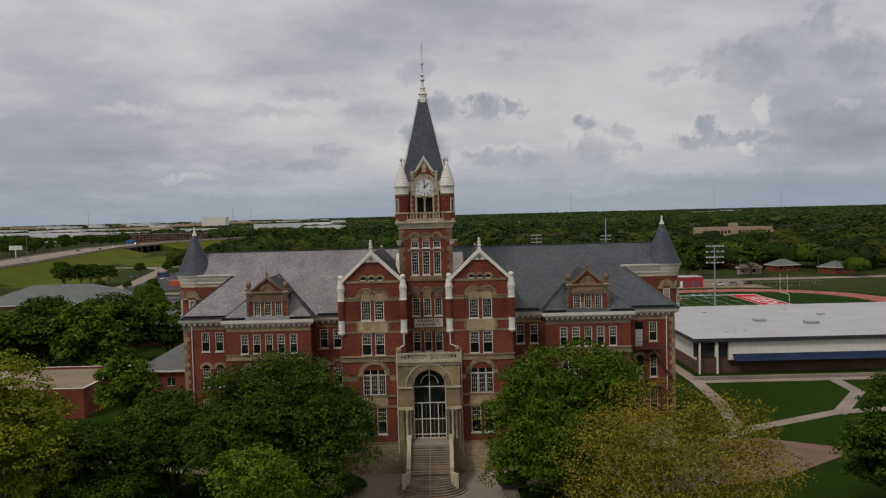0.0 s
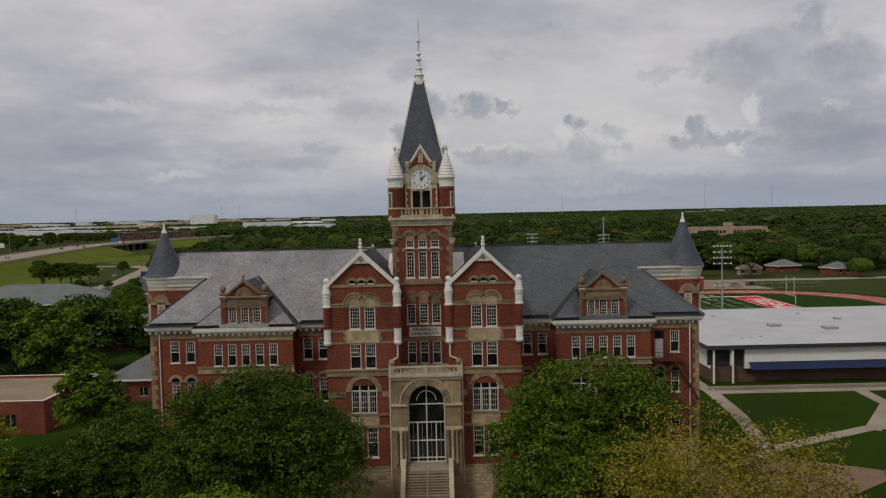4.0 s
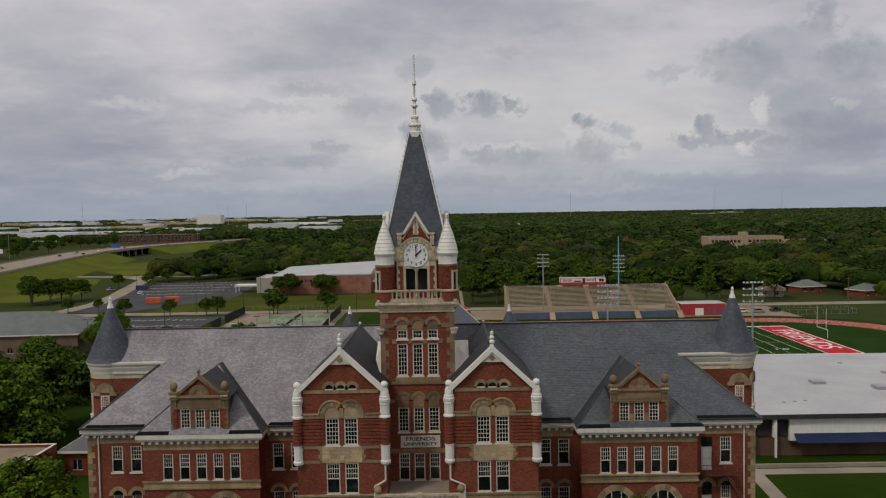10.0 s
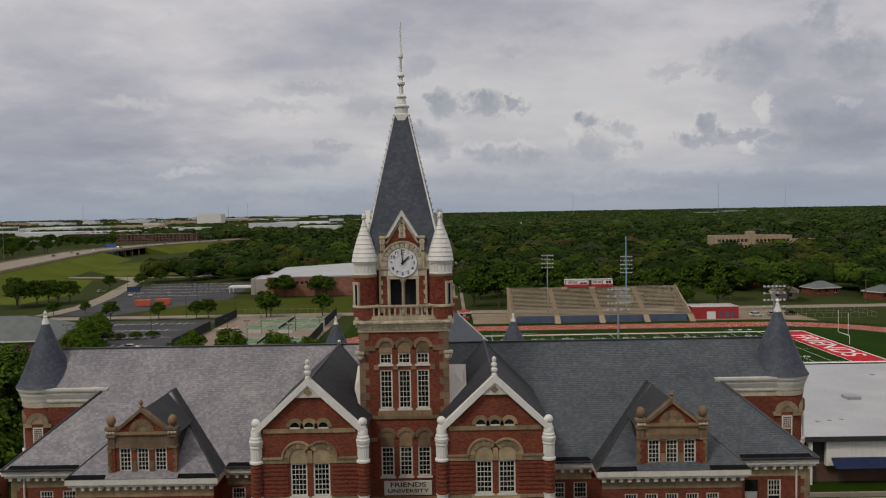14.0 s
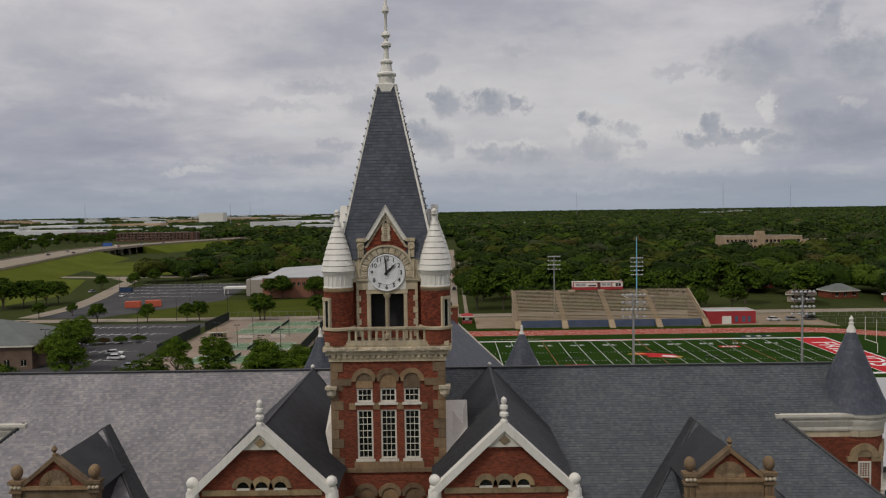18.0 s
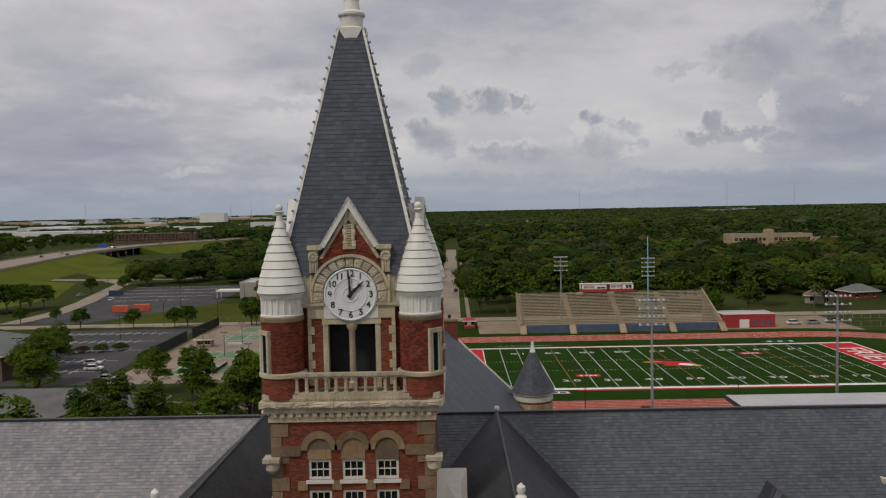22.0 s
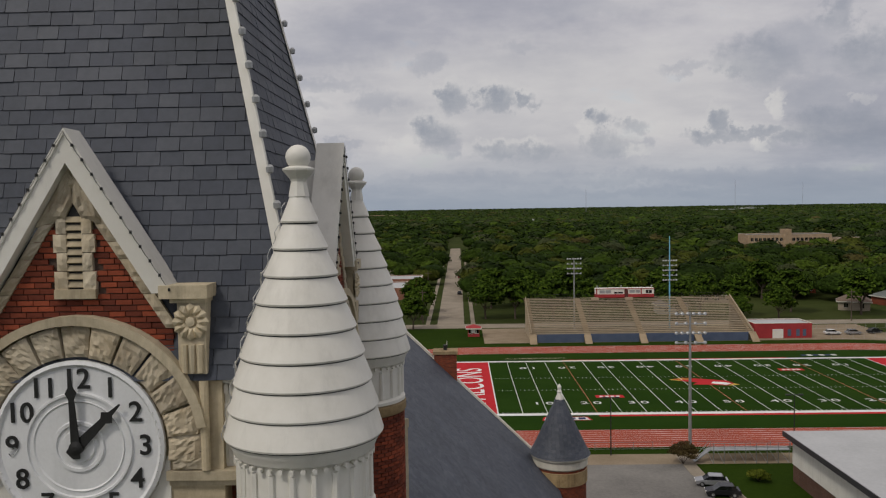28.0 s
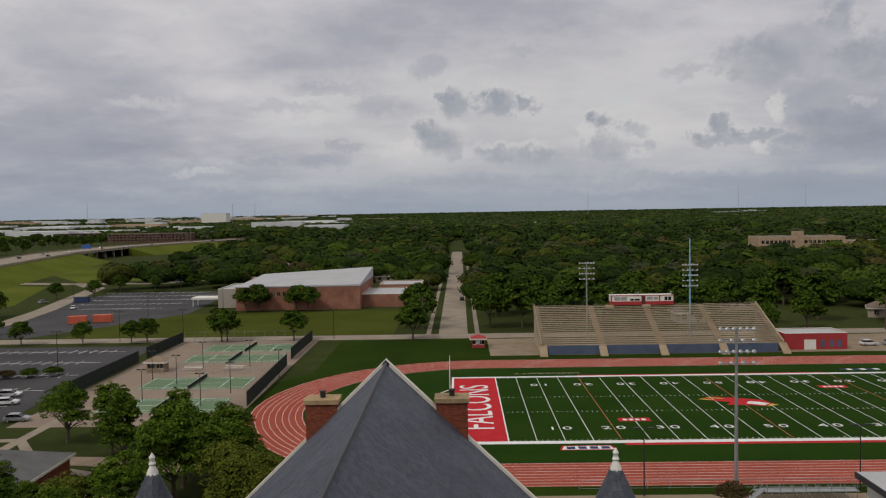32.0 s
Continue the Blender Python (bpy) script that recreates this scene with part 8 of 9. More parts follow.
ROOF_GREEN = surface("grey-green shingles", (0.1, 0.115, 0.11), (0.16, 0.175, 0.168), 0.9, 0.3, 5.0, 0.1)
res = hipped("residence_hall", -149, 152, 46, 27, 6.2, 5.2, brickwork("brown brick", (0.13, 0.085, 0.06), (0.16, 0.105, 0.075), (0.2, 0.135, 0.1), (0.19, 0.15, 0.12)), ROOF_GREEN, "two-storey brick residence hall with a grey-green hipped roof", 4)
hipped("residence_hall", -92, 102, 39.8, 21, 3.4, 4.2, BRICK, ROOF_GREY, "low brick residence building with a broad grey hipped roof", 0)
hipped("side_house", -56, 48, 17, 24, 4.0, 5.0, BRICK, ROOF_GREY, "low brick house with a steep grey roof beside the hall", 0)
# small buildings by the field
rb = block("concession_stand", 88, 104, 217, 226, 4.2, RED_PAINT, ROOF_WHITE, "small red field building with a white roof", 0.1)
part("door", Mesh().box(5.0, 8.0, -0.05, 0.02, 0.0, 2.6), WHITE, rb)
for x in (9.2, 11.6, 13.4):
    part("window", Mesh().box(x, x + 1.0, -0.05, 0.02, 0.6, 2.5), BLUE_WALL, rb)
hut = hipped("ticket_hut", 7.5, 226, 3.4, 3.2, 2.6, 0.9, RED_PAINT, RED_PAINT, "small dark red ticket hut with a white sign", 0)
part("sign", Mesh().box(1.0, 2.2, -0.06, 0.0, 1.2, 2.2), WHITE, hut)
for x, y in ((-132, 284), (-124.5, 287)):
    c = thing("shipping_container", "orange-red shipping container on the car park", "container", "orange containers", at=pose(x, y, 0.04, 0, 0, 8))
    part("body", Mesh().box(0, 6.1, 0, 2.5, 0.15, 2.7), surface("faded orange paint", (0.5, 0.1, 0.05), (0.62, 0.15, 0.08), 0.6, 0.5, 6.0, 0.1), c)
    ribs = Mesh()
    for k in range(14):
        ribs.box(0.2 + k * 0.42, 0.4 + k * 0.42, -0.04, 0.0, 0.3, 2.55)
    part("ribs", ribs, surface("faded orange ribs", (0.46, 0.09, 0.05), (0.58, 0.13, 0.07), 0.6, 0.5, 6.0, 0.0), c)


# ---- tennis courts ----
COURT_PAD = surface("faded tan court surround", (0.2, 0.15, 0.115), (0.3, 0.24, 0.185), 0.9, 0.1, 3.0, 0.1)
COURT_GREEN = surface("faded green court paint", (0.09, 0.16, 0.085), (0.14, 0.22, 0.12), 0.85, 0.15, 3.0, 0.1)
HUT_WALL = surface("tan wooden boards", (0.2, 0.15, 0.1), (0.3, 0.23, 0.16), 0.9, 0.5, 6.0, 0.1)
SCREEN = surface("dark green wind screen", (0.008, 0.014, 0.01), (0.018, 0.028, 0.02), 0.9, 0.5, 6.0, 0.0)
patch("court_pad", rect(-77, -37, 150, 243), COURT_PAD, 0.05, "faded tan tennis court surround", "court")
courts = [(-66, -42.3, 159.5, 171), (-66, -42.3, 179.5, 191.5), (-66.5, -41.5, 209.5, 221), (-66.5, -41.5, 225, 236.5)]
for x0, x1, y0, y1 in courts:
    c = thing("tennis_court", "faded green tennis court with white lines and a net", "tennis court", "tennis courts", at=pose(x0, y0, 0.05))
    w, d = x1 - x0, y1 - y0
    part("surface", Mesh().box(0, w, 0, d, 0, 0.008), COURT_GREEN, c)
    for a, b in ((0.4, 0.52), (d - 0.52, d - 0.4), (1.75, 1.85), (d - 1.85, d - 1.75)):
        part("line", Mesh().box(0.4, w - 0.4, a, b, 0.008, 0.014), PAINT_LINE, c)
    for a in (0.4, w * 0.24, w * 0.76, w - 0.52):
        part("line", Mesh().box(a, a + 0.12, 0.4, d - 0.4, 0.009, 0.015), PAINT_LINE, c)
    part("line", Mesh().box(w * 0.24, w * 0.76, d / 2 - 0.05, d / 2 + 0.05, 0.009, 0.015), PAINT_LINE, c)
    part("net", Mesh().box(w / 2 - 0.02, w / 2 + 0.02, -0.6, d + 0.6, 0.05, 0.9), SCREEN, c)
    part("net_band", Mesh().box(w / 2 - 0.03, w / 2 + 0.03, -0.6, d + 0.6, 0.9, 1.0), WHITE, c)
    for y in (-0.6, d + 0.6):
        part("net_post", Mesh().tube((w / 2, y, 0), (w / 2, y, 1.05), 0.05), BLACK, c)


def fence(pts, h, label, screen=None, gap=3.0, z0=0.05):
    f = thing("fence", label, "fence", at=pose(pts[0][0], pts[0][1], z0))
    ox, oy = pts[0]
    for (xa, ya), (xb, yb) in zip(pts, pts[1:]):
        L = math.hypot(xb - xa, yb - ya)
        n = max(1, round(L / gap))
        post = Mesh().tube((0, 0, 0), (0, 0, h), 0.04, None, 6).data("post", BLACK if screen else STEEL)
        for k in range(n + 1):
            part("post", post, None, f).matrix_basis = pose(xa - ox + (xb - xa) * k / n, ya - oy + (yb - ya) * k / n, 0)
        part("rail", Mesh().bar((xa - ox, ya - oy, h), (xb - ox, yb - oy, h), 0.05).bar((xa - ox, ya - oy, 0.15), (xb - ox, yb - oy, 0.15), 0.04), BLACK if screen else STEEL, f)
        if screen:
            part("screen", Mesh().bar((xa - ox, ya - oy, h * 0.5), (xb - ox, yb - oy, h * 0.5), 0.03, h * 0.9), screen, f)
    return f


fence([(-77.4, 172), (-77.6, 211)], 3.2, "tall tennis fence with a dark green wind screen", SCREEN)
fence([(-77.6, 216), (-76.8, 241.8)], 3.2, "tall tennis fence with a dark green wind screen", SCREEN)
fence([(-37.2, 163), (-38.2, 204)], 3.2, "tall tennis fence with a dark green wind screen", SCREEN)
fence([(-76.6, 242), (-41, 242)], 3.0, "tall open tennis fence beside the street", None)
fence([(-38.9, 212), (-38.9, 242)], 3.2, "tall tennis fence with a dark green wind screen", SCREEN)
hut = hipped("court_shelter", -70.5, 198, 4.2, 3.0, 2.6, 1.2, HUT_WALL, HUT_WALL, "small tan wooden shelter beside the tennis courts", 0)
fence([(-66, 206), (-42, 206)], 1.2, "low black tennis fence between the courts", None)
fence([(-66, 195.5), (-42, 195.5)], 1.2, "low black tennis fence between the courts", None)
fence([(20, 115.6), (47, 115.6), (75, 115.6), (110, 115.6)], 1.2, "low chain-link fence beside the track", None)
fence([(106, 232), (150, 232), (150, 214), (108, 214)], 1.8, "chain-link fence round the practice yard", None)
for x in (-60, -50):
    b = thing("bleacher", "small white aluminium bleacher by the courts", "bleacher", "court bleachers", at=pose(x, 200, 0.05))
    for k in range(3):
        part("plank", Mesh().box(-2.3, 2.3, k * 0.6 - 0.9, k * 0.6 - 0.6, 0.4 + k * 0.25, 0.45 + k * 0.25), WHITE, b)
    part("frame", Mesh().bar((-2, -0.9, 0.0), (-2, 0.6, 0.9), 0.05).bar((2, -0.9, 0.0), (2, 0.6, 0.9), 0.05), STEEL, b)
# small track bleacher with rail
tb = thing("track_bleacher", "grey steel bleacher with railings beside the track", "bleacher", at=pose(42, 108.5, 0.05))
for k in range(5):
    part("plank", Mesh().box(0, 11.5, 1.0 + (4 - k) * 0.75, 1.4 + (4 - k) * 0.75, 1.2 + (4 - k) * -0.12 + k * 0.2, 1.26 + (4 - k) * -0.12 + k * 0.2), STEEL, tb)
part("platform", Mesh().box(0, 11.5, 0, 1.2, 1.9, 2.0), STEEL, tb)
for k in range(8):
    x = 0.2 + k * 1.58
    part("leg", Mesh().bar((x, 0.1, 0), (x, 0.1, 3.0), 0.06), STEEL, tb)
    part("leg", Mesh().bar((x, 4.6, 0), (x, 4.6, 1.4), 0.06), STEEL, tb)
    part("brace", Mesh().bar((x, 0.1, 0), (x, 4.6, 1.2), 0.05), STEEL, tb)
part("back_rail", Mesh().bar((0, 0.1, 3.0), (11.5, 0.1, 3.0), 0.06).bar((0, 0.1, 2.5), (11.5, 0.1, 2.5), 0.05).bar((-1.6, 1, 0.9), (0, 0.6, 2.9), 0.06).bar((-1.6, 2, 0.9), (0, 1.6, 2.9), 0.06), STEEL, tb)
part("steps", Mesh().sheet([(-2.4, 0.6, 0.1), (-2.4, 1.8, 0.1), (0, 1.8, 1.95), (0, 0.6, 1.95)][::-1], 0.1), STEEL, tb)

# ---- highway on its bank with an overpass ----
WAY = [(-262, 300), (-275, 400), (-303, 540), (-322, 650), (-320, 750), (-296, 830), (-258, 910), (-215, 1000), (-150, 1120)]
BANK = surface("rough bright grass bank", (0.06, 0.078, 0.008), (0.11, 0.13, 0.02), 1.0, 0.03, 1.0, 0.0, spec=0.03)


def offset(i, d):
    a, b = WAY[max(0, i - 1)], WAY[min(len(WAY) - 1, i + 1)]
    v = Vector((b[0] - a[0], b[1] - a[1])).normalized()
    return (WAY[i][0] + v.y * d, WAY[i][1] - v.x * d)


hw = Mesh()
for i in range(len(WAY) - 1):
    a, b, c, d = offset(i, -17), offset(i, 17), offset(i + 1, 17), offset(i + 1, -17)
    hw.slab([a, b, c, d], 6.3, 7.5)
solid("highway", hw, CONCRETE, "pale concrete highway on a bank and overpass", "road", kind="structure")
for i in range(len(WAY) - 1):
    if i in (3,):
        for k in range(6):
            t = (k + 0.5) / 6
            for off in (-14, -5, 5, 14):
                p, q = offset(i, off), offset(i + 1, off)
                x, y = p[0] + (q[0] - p[0]) * t, p[1] + (q[1] - p[1]) * t
                solid("overpass_column", Mesh().tube((x, y, 0), (x, y, 6.3), 0.7, None, 10), CONCRETE, "round concrete overpass column", "column", kind="structure")
        continue
    for s in (-1, 1):
        a, b, c, d = offset(i, s * 17), offset(i, s * 44), offset(i + 1, s * 44), offset(i + 1, s * 17)
        v = [(*a, 6.9), (*b, 0.02), (*c, 0.02), (*d, 6.9), (*a, 0.0), (*d, 0.0)]
        solid("bank", Mesh().add(v, [(0, 1, 2, 3), (0, 4, 1), (3, 2, 5), (0, 3, 5, 4)] if s > 0 else [(3, 2, 1, 0), (1, 4, 0), (5, 2, 3), (4, 5, 3, 0)]), BANK, "grass bank of the highway", "bank", kind="structure")
for s in (-1, 1):
    rail = Mesh()
    for i in range(len(WAY) - 1):
        rail.bar((*offset(i, s * 16.8), 7.9), (*offset(i + 1, s * 16.8), 7.9), 0.3, 0.9)
    solid("highway_parapet", rail, CONCRETE, "low concrete highway parapet", "parapet", kind="structure")
patch("road", strip([(-300, 470), (-215, 447), (-160, 443), (-130, 470), (-60, 480), (-3, 482)], 9), CONCRETE, 0.07, "pale frontage road", "road")
patch("road", strip([(-158, 256), (-156, 288), (-162, 326), (-171, 365), (-183, 419), (-200, 440)], 8), CONCRETE, 0.065, "pale frontage road", "road")
patch("verge", [(-330, 300), (-190, 300), (-185, 345), (-215, 430), (-290, 470)], BANK, 0.03, "mown highway verge", "grass")
patch("verge", [(-210, 455), (-60, 490), (-60, 560), (-240, 620), (-290, 560)], BANK, 0.03, "mown highway verge", "grass")
hs = thing("highway_sign", "blue highway sign board on two posts", "road sign", at=pose(-292, 640, 7.5))
part("board", Mesh().box(-4, 4, -0.1, 0.1, 4.0, 7.0), surface("blue sign face", (0.03, 0.09, 0.36), (0.05, 0.13, 0.45), 0.5, 1.0, 6.0, 0.0), hs)
part("post", Mesh().tube((-3, 0, 0), (-3, 0, 4), 0.15).tube((3, 0, 0), (3, 0, 4), 0.15), STEEL, hs)
solid("billboard", Mesh().box(-405, -393, 640, 640.5, 8, 12).tube((-399, 640, 0), (-399, 640, 8), 0.5), WHITE, "pale roadside billboard on one post", "billboard")

# ---- vehicles ----
PAINTS = [surface("white car paint", (0.6, 0.6, 0.6), (0.75, 0.75, 0.75), 0.25, 0.5, 6.0, 0.0), surface("silver car paint", (0.35, 0.36, 0.38), (0.45, 0.46, 0.48), 0.25, 0.5, 6.0, 0.0, metallic=0.5),
          surface("black car paint", (0.012, 0.012, 0.014), (0.02, 0.02, 0.024), 0.2, 0.5, 6.0, 0.0), surface("dark red car paint", (0.2, 0.015, 0.015), (0.28, 0.02, 0.02), 0.25, 0.5, 6.0, 0.0)]
CARS = {}


def car(x, y, z, turn, paint, word):
    if word not in CARS:
        c = thing("car", word + " parked car with dark windows", "car", "cars", at=pose(x, y, z, 0, 0, turn))
        side = [(-2.2, 0.35), (2.15, 0.35), (2.25, 0.7), (1.3, 0.92), (-2.1, 0.95), (-2.25, 0.7)]
        part("body", Mesh().prism(side, -0.88, 0.88), paint, c)
        part("cabin", Mesh().prism([(-1.9, 0.93), (1.15, 0.92), (0.45, 1.42), (-1.4, 1.44)], -0.78, 0.78), GLASS, c)
        part("roof", Mesh().prism([(-1.42, 1.42), (0.47, 1.4), (0.35, 1.48), (-1.3, 1.5)], -0.76, 0.76), paint, c)
        for wx in (-1.35, 1.35):
            for wy in (-0.82, 0.82):
                w = part("wheel", Mesh().tube((wx, wy - 0.1, 0.33), (wx, wy + 0.1, 0.33), 0.33, None, 14), BLACK, c)
                part("rim", Mesh().tube((wx, wy - 0.11, 0.33), (wx, wy + 0.11, 0.33), 0.19, None, 10), STEEL, w)
        for wy in (-0.6, 0.6):
            part("headlight", Mesh().box(2.14, 2.24, wy - 0.18, wy + 0.18, 0.58, 0.72), WHITE, c)
        CARS[word] = c
        return c
    return copy_thing(CARS[word], pose(x, y, z, 0, 0, turn))


WORDS = ["small white", "silver grey", "glossy black", "dark red"]
spots = [(-86.8, 167.4, 0.05, 10), (39.1, 99.5, 0.08, 170), (39.3, 95.6, 0.08, 172), (-77.5, 154.4, 0.05, 8), (-90.2, 174.4, 0.05, 10), (5.2, 340, 0.07, 90), (5.4, 420, 0.07, 90), (-152, 330, 0.05, 100), (-150, 446, 0.08, 5), (112, 222, 0.05, 0), (118, 222, 0.05, 0), (125, 224, 0.05, 20), (-176, 352, 0.08, 70)]
for k in range(16):
    i = 1 + k % 6
    p, q = offset(i, -9 + 6 * (k % 4)), offset(i + 1, -9 + 6 * (k % 4))
    t = (k * 0.37) % 1
    spots.append((p[0] + (q[0] - p[0]) * t, p[1] + (q[1] - p[1]) * t, 7.5, math.degrees(math.atan2(q[1] - p[1], q[0] - p[0]))))
for k, (x, y, z, q) in enumerate(spots):
    car(x, y, z, q, PAINTS[(0, 1, 2, 1, 0, 2, 3, 0, 1)[k % 9]], WORDS[(0, 1, 2, 1, 0, 2, 3, 0, 1)[k % 9]])
dump = thing("dumpster", "dark blue metal dumpster on the car park", "dumpster", at=pose(-160, 354, 0.05))
part("bin", Mesh().box(-3, 3, -1.2, 1.2, 0.1, 2.2), surface("dark blue paint", (0.015, 0.035, 0.09), (0.03, 0.06, 0.14), 0.6, 1.0, 6.0, 0.0), dump)
part("rim", Mesh().box(-3.1, 3.1, -1.3, 1.3, 2.2, 2.35), BLACK, dump)

# ---- court lamps between the tennis courts ----
CL = None
for x, y in ((-58.3, 202.2), (-47.4, 204.2), (-58.5, 184.5), (-43.8, 175), (-46.7, 164.5), (-60.0, 168.9), (-66, 190), (-37, 190)):
    m = pose(x, y, 0.05)
    if CL is None:
        CL = thing("court_lamp", "slim black tennis court lamp on a pole", "lamp", "court lamps", at=m)
        part("pole", Mesh().tube((0, 0, 0), (0, 0, 6.4), 0.09, 0.06, 8), BLACK, CL)
        part("lamp_head", Mesh().box(-0.9, -0.2, -0.2, 0.2, 6.35, 6.55), BLACK, CL)
        part("lamp_head", Mesh().box(0.2, 0.9, -0.2, 0.2, 6.35, 6.55), BLACK, CL)
    else:
        copy_thing(CL, m)

# ---- lamp posts and utility poles ----
LP = None
for k, (x, y) in enumerate([(-96, 206), (-97, 245), (-79, 248), (-159, 344), (-90, 326), (-33, 244.5), (-120, 350), (-135, 372), (-110, 300), (-118, 180), (-104, 164), (-140, 395), (-105, 380), (28, 113), (56, 113.5)]):
    m = pose(x, y, 0.03)
    if LP is None:
        LP = thing("lamp_post", "slim dark car park lamp post", "lamp post", "lamp posts", at=m)
        part("pole", Mesh().tube((0, 0, 0), (0, 0, 9), 0.1, 0.07, 8), BLACK, LP)
        part("arm", Mesh().box(-1.0, 1.0, -0.05, 0.05, 8.9, 9.0), BLACK, LP)
        part("lamp_head", Mesh().box(-1.3, -0.6, -0.18, 0.18, 8.85, 9.05).box(0.6, 1.3, -0.18, 0.18, 8.85, 9.05), BLACK, LP)
    else:
        copy_thing(LP, m)
for x, y, h in ((-7, 254, 11), (11.5, 300, 11), (11.5, 360, 11), (-8, 330, 11), (130, 248, 10), (165, 250, 10), (-420, 700, 30), (-330, 1000, 34)):
    u = thing("utility_pole", "tall grey utility pole beside the road", "pole", "utility poles", at=pose(x, y, 0))
    part("pole", Mesh().tube((0, 0, 0), (0, 0, h), 0.2, 0.13, 8), BARK if h < 20 else STEEL, u)
    part("crossarm", Mesh().box(-1.2, 1.2, -0.07, 0.07, h - 0.8, h - 0.6), BARK if h < 20 else STEEL, u)

# ---- houses and far town ----
HOUSE_WALLS = [surface("pale siding", (0.3, 0.29, 0.26), (0.42, 0.41, 0.37), 0.8, 0.5, 6.0, 0.0), surface("tan siding", (0.3, 0.25, 0.19), (0.4, 0.34, 0.27), 0.8, 0.5, 6.0, 0.0), BRICK]
HOUSE_ROOFS = [ROOF_GREY, surface("brown shingles", (0.13, 0.095, 0.07), (0.2, 0.15, 0.12), 0.9, 0.5, 6.0, 0.1), ROOF_GREEN]
for k, (x, y, w, d) in enumerate([(138, 274, 10, 8), (160, 282, 12, 9), (74, 268, 10, 8), (98, 300, 12, 9), (178, 262, 13, 9), (200, 300, 13, 9), (62, 330, 12, 8), (142, 330, 12, 9), (170, 380, 13, 9), (-40, 430, 13, 9), (-66, 480, 14, 10), (-90, 500, 14, 10), (-115, 520, 13, 10), (-140, 520, 15, 10),
                                  (230, 340, 14, 10), (-30, 560, 12, 9), (40, 420, 12, 9), (110, 460, 14, 10), (260, 470, 14, 10), (20, 520, 12, 9)]):
    hipped("house", x, y, w, d, 3.2, 2.6, HOUSE_WALLS[(k + 1) % 3], HOUSE_ROOFS[(k + 1) % 3], ("pale", "tan", "brick")[(k + 1) % 3] + " suburban house with a hipped roof among trees", (k * 37) % 50 - 25, "suburban houses")
BRICK_FAR = brickwork("dull brown-red brick", (0.1, 0.045, 0.032), (0.12, 0.055, 0.04), (0.15, 0.07, 0.05), (0.14, 0.1, 0.08))
ap = block("apartment_block", -600, -535, 1190, 1215, 11, BRICK_FAR, ROOF_GREY, "long red brick apartment block beyond the highway", 0.5)
for z in (2, 5.5, 8.6):
    windows_on(ap, [3 + k * 4.2 for k in range(15)], -0.05, z, 2.2, 2.2)
ap = block("apartment_block", -470, -360, 1080, 1110, 12, BRICK_FAR, ROOF_GREY, "long brick apartment block beyond the highway", 0.5)
for z in (2, 5.5, 8.6):
    windows_on(ap, [4 + k * 5 for k in range(21)], -0.05, z, 2.6, 2.4)
block("warehouse", -720, -650, 2250, 2290, 38, WHITE, ROOF_WHITE, "tall pale windowless warehouse far off", 0.5)
rng2 = random.Random(11)
PALE = surface("pale metal sheds", (0.5, 0.51, 0.53), (0.68, 0.69, 0.7), 0.6, 0.01, 0.2, 0.0)
for k in range(84):
    r = rng2.uniform(1350, 4300) if k < 78 else rng2.uniform(1500, 3500)
    q = radians(rng2.uniform(-32, -8)) if k < 78 else radians(rng2.uniform(-6, 26))
    x, y = r * math.sin(q), r * math.cos(q)
    w, d, h = rng2.uniform(30, 130), rng2.uniform(20, 60), rng2.uniform(6, 12)
    zb = land(x, y)
    solid("far_shed", Mesh().box(x - w / 2, x + w / 2, y - d / 2, y + d / 2, zb - 1, zb + h + (1 if k >= 78 else rng2.uniform(2, 7))), PALE if k % 6 else BRICK_PALE, "pale low industrial shed far off", "shed", "far sheds")
for x, y, h in ((-560, 2000, 60), (900, 2600, 110), (420, 2600, 90), (-760, 3000, 80), (-1300, 2800, 80), (1500, 3500, 120)):
    solid("radio_mast", Mesh().tube((x, y, 0), (x, y, h), 0.7, 0.35, 5), STEEL, "thin radio mast far on the horizon", "mast", "radio masts")


# ---- trees ----
LEAF = leafage("green leaves", (0.018, 0.036, 0.003), (0.05, 0.092, 0.007), (0.12, 0.18, 0.018), 0.55)
LEAF_DARK = leafage("dark green leaves", (0.012, 0.025, 0.003), (0.034, 0.064, 0.006), (0.085, 0.132, 0.014), 0.55)
LEAF_LIME = leafage("yellow-green leaves", (0.055, 0.078, 0.005), (0.135, 0.172, 0.012), (0.26, 0.28, 0.028), 0.5)
LEAF_FRESH = leafage("fresh green leaves", (0.03, 0.055, 0.004), (0.078, 0.125, 0.009), (0.16, 0.22, 0.02), 0.5)
LEAF_OLIVE = leafage("olive green leaves", (0.03, 0.042, 0.005), (0.075, 0.095, 0.011), (0.14, 0.16, 0.022), 0.5)
LEAF_THIN = leafage("sparse olive-yellow leaves", (0.07, 0.065, 0.008), (0.16, 0.138, 0.016), (0.27, 0.222, 0.03), 0.4)
WOODS = [leafage("woodland leaves, " + word, *(tuple(c * k for c in rgb) for k in (0.6, 1.0, 1.5)), 0.7)
         for word, rgb in (("green", (0.03, 0.052, 0.006)), ("deep green", (0.016, 0.03, 0.005)), ("olive", (0.05, 0.06, 0.009)), ("fresh green", (0.05, 0.08, 0.009)),
                           ("grey-green", (0.045, 0.055, 0.022)), ("brownish", (0.055, 0.048, 0.015)), ("dark green", (0.021, 0.039, 0.005)))]
FLAKES = np.array([(-0.5, -0.3, 0.0), (0.5, -0.3, 0.06), (0.42, 0.34, 0.0), (-0.42, 0.3, -0.05)])


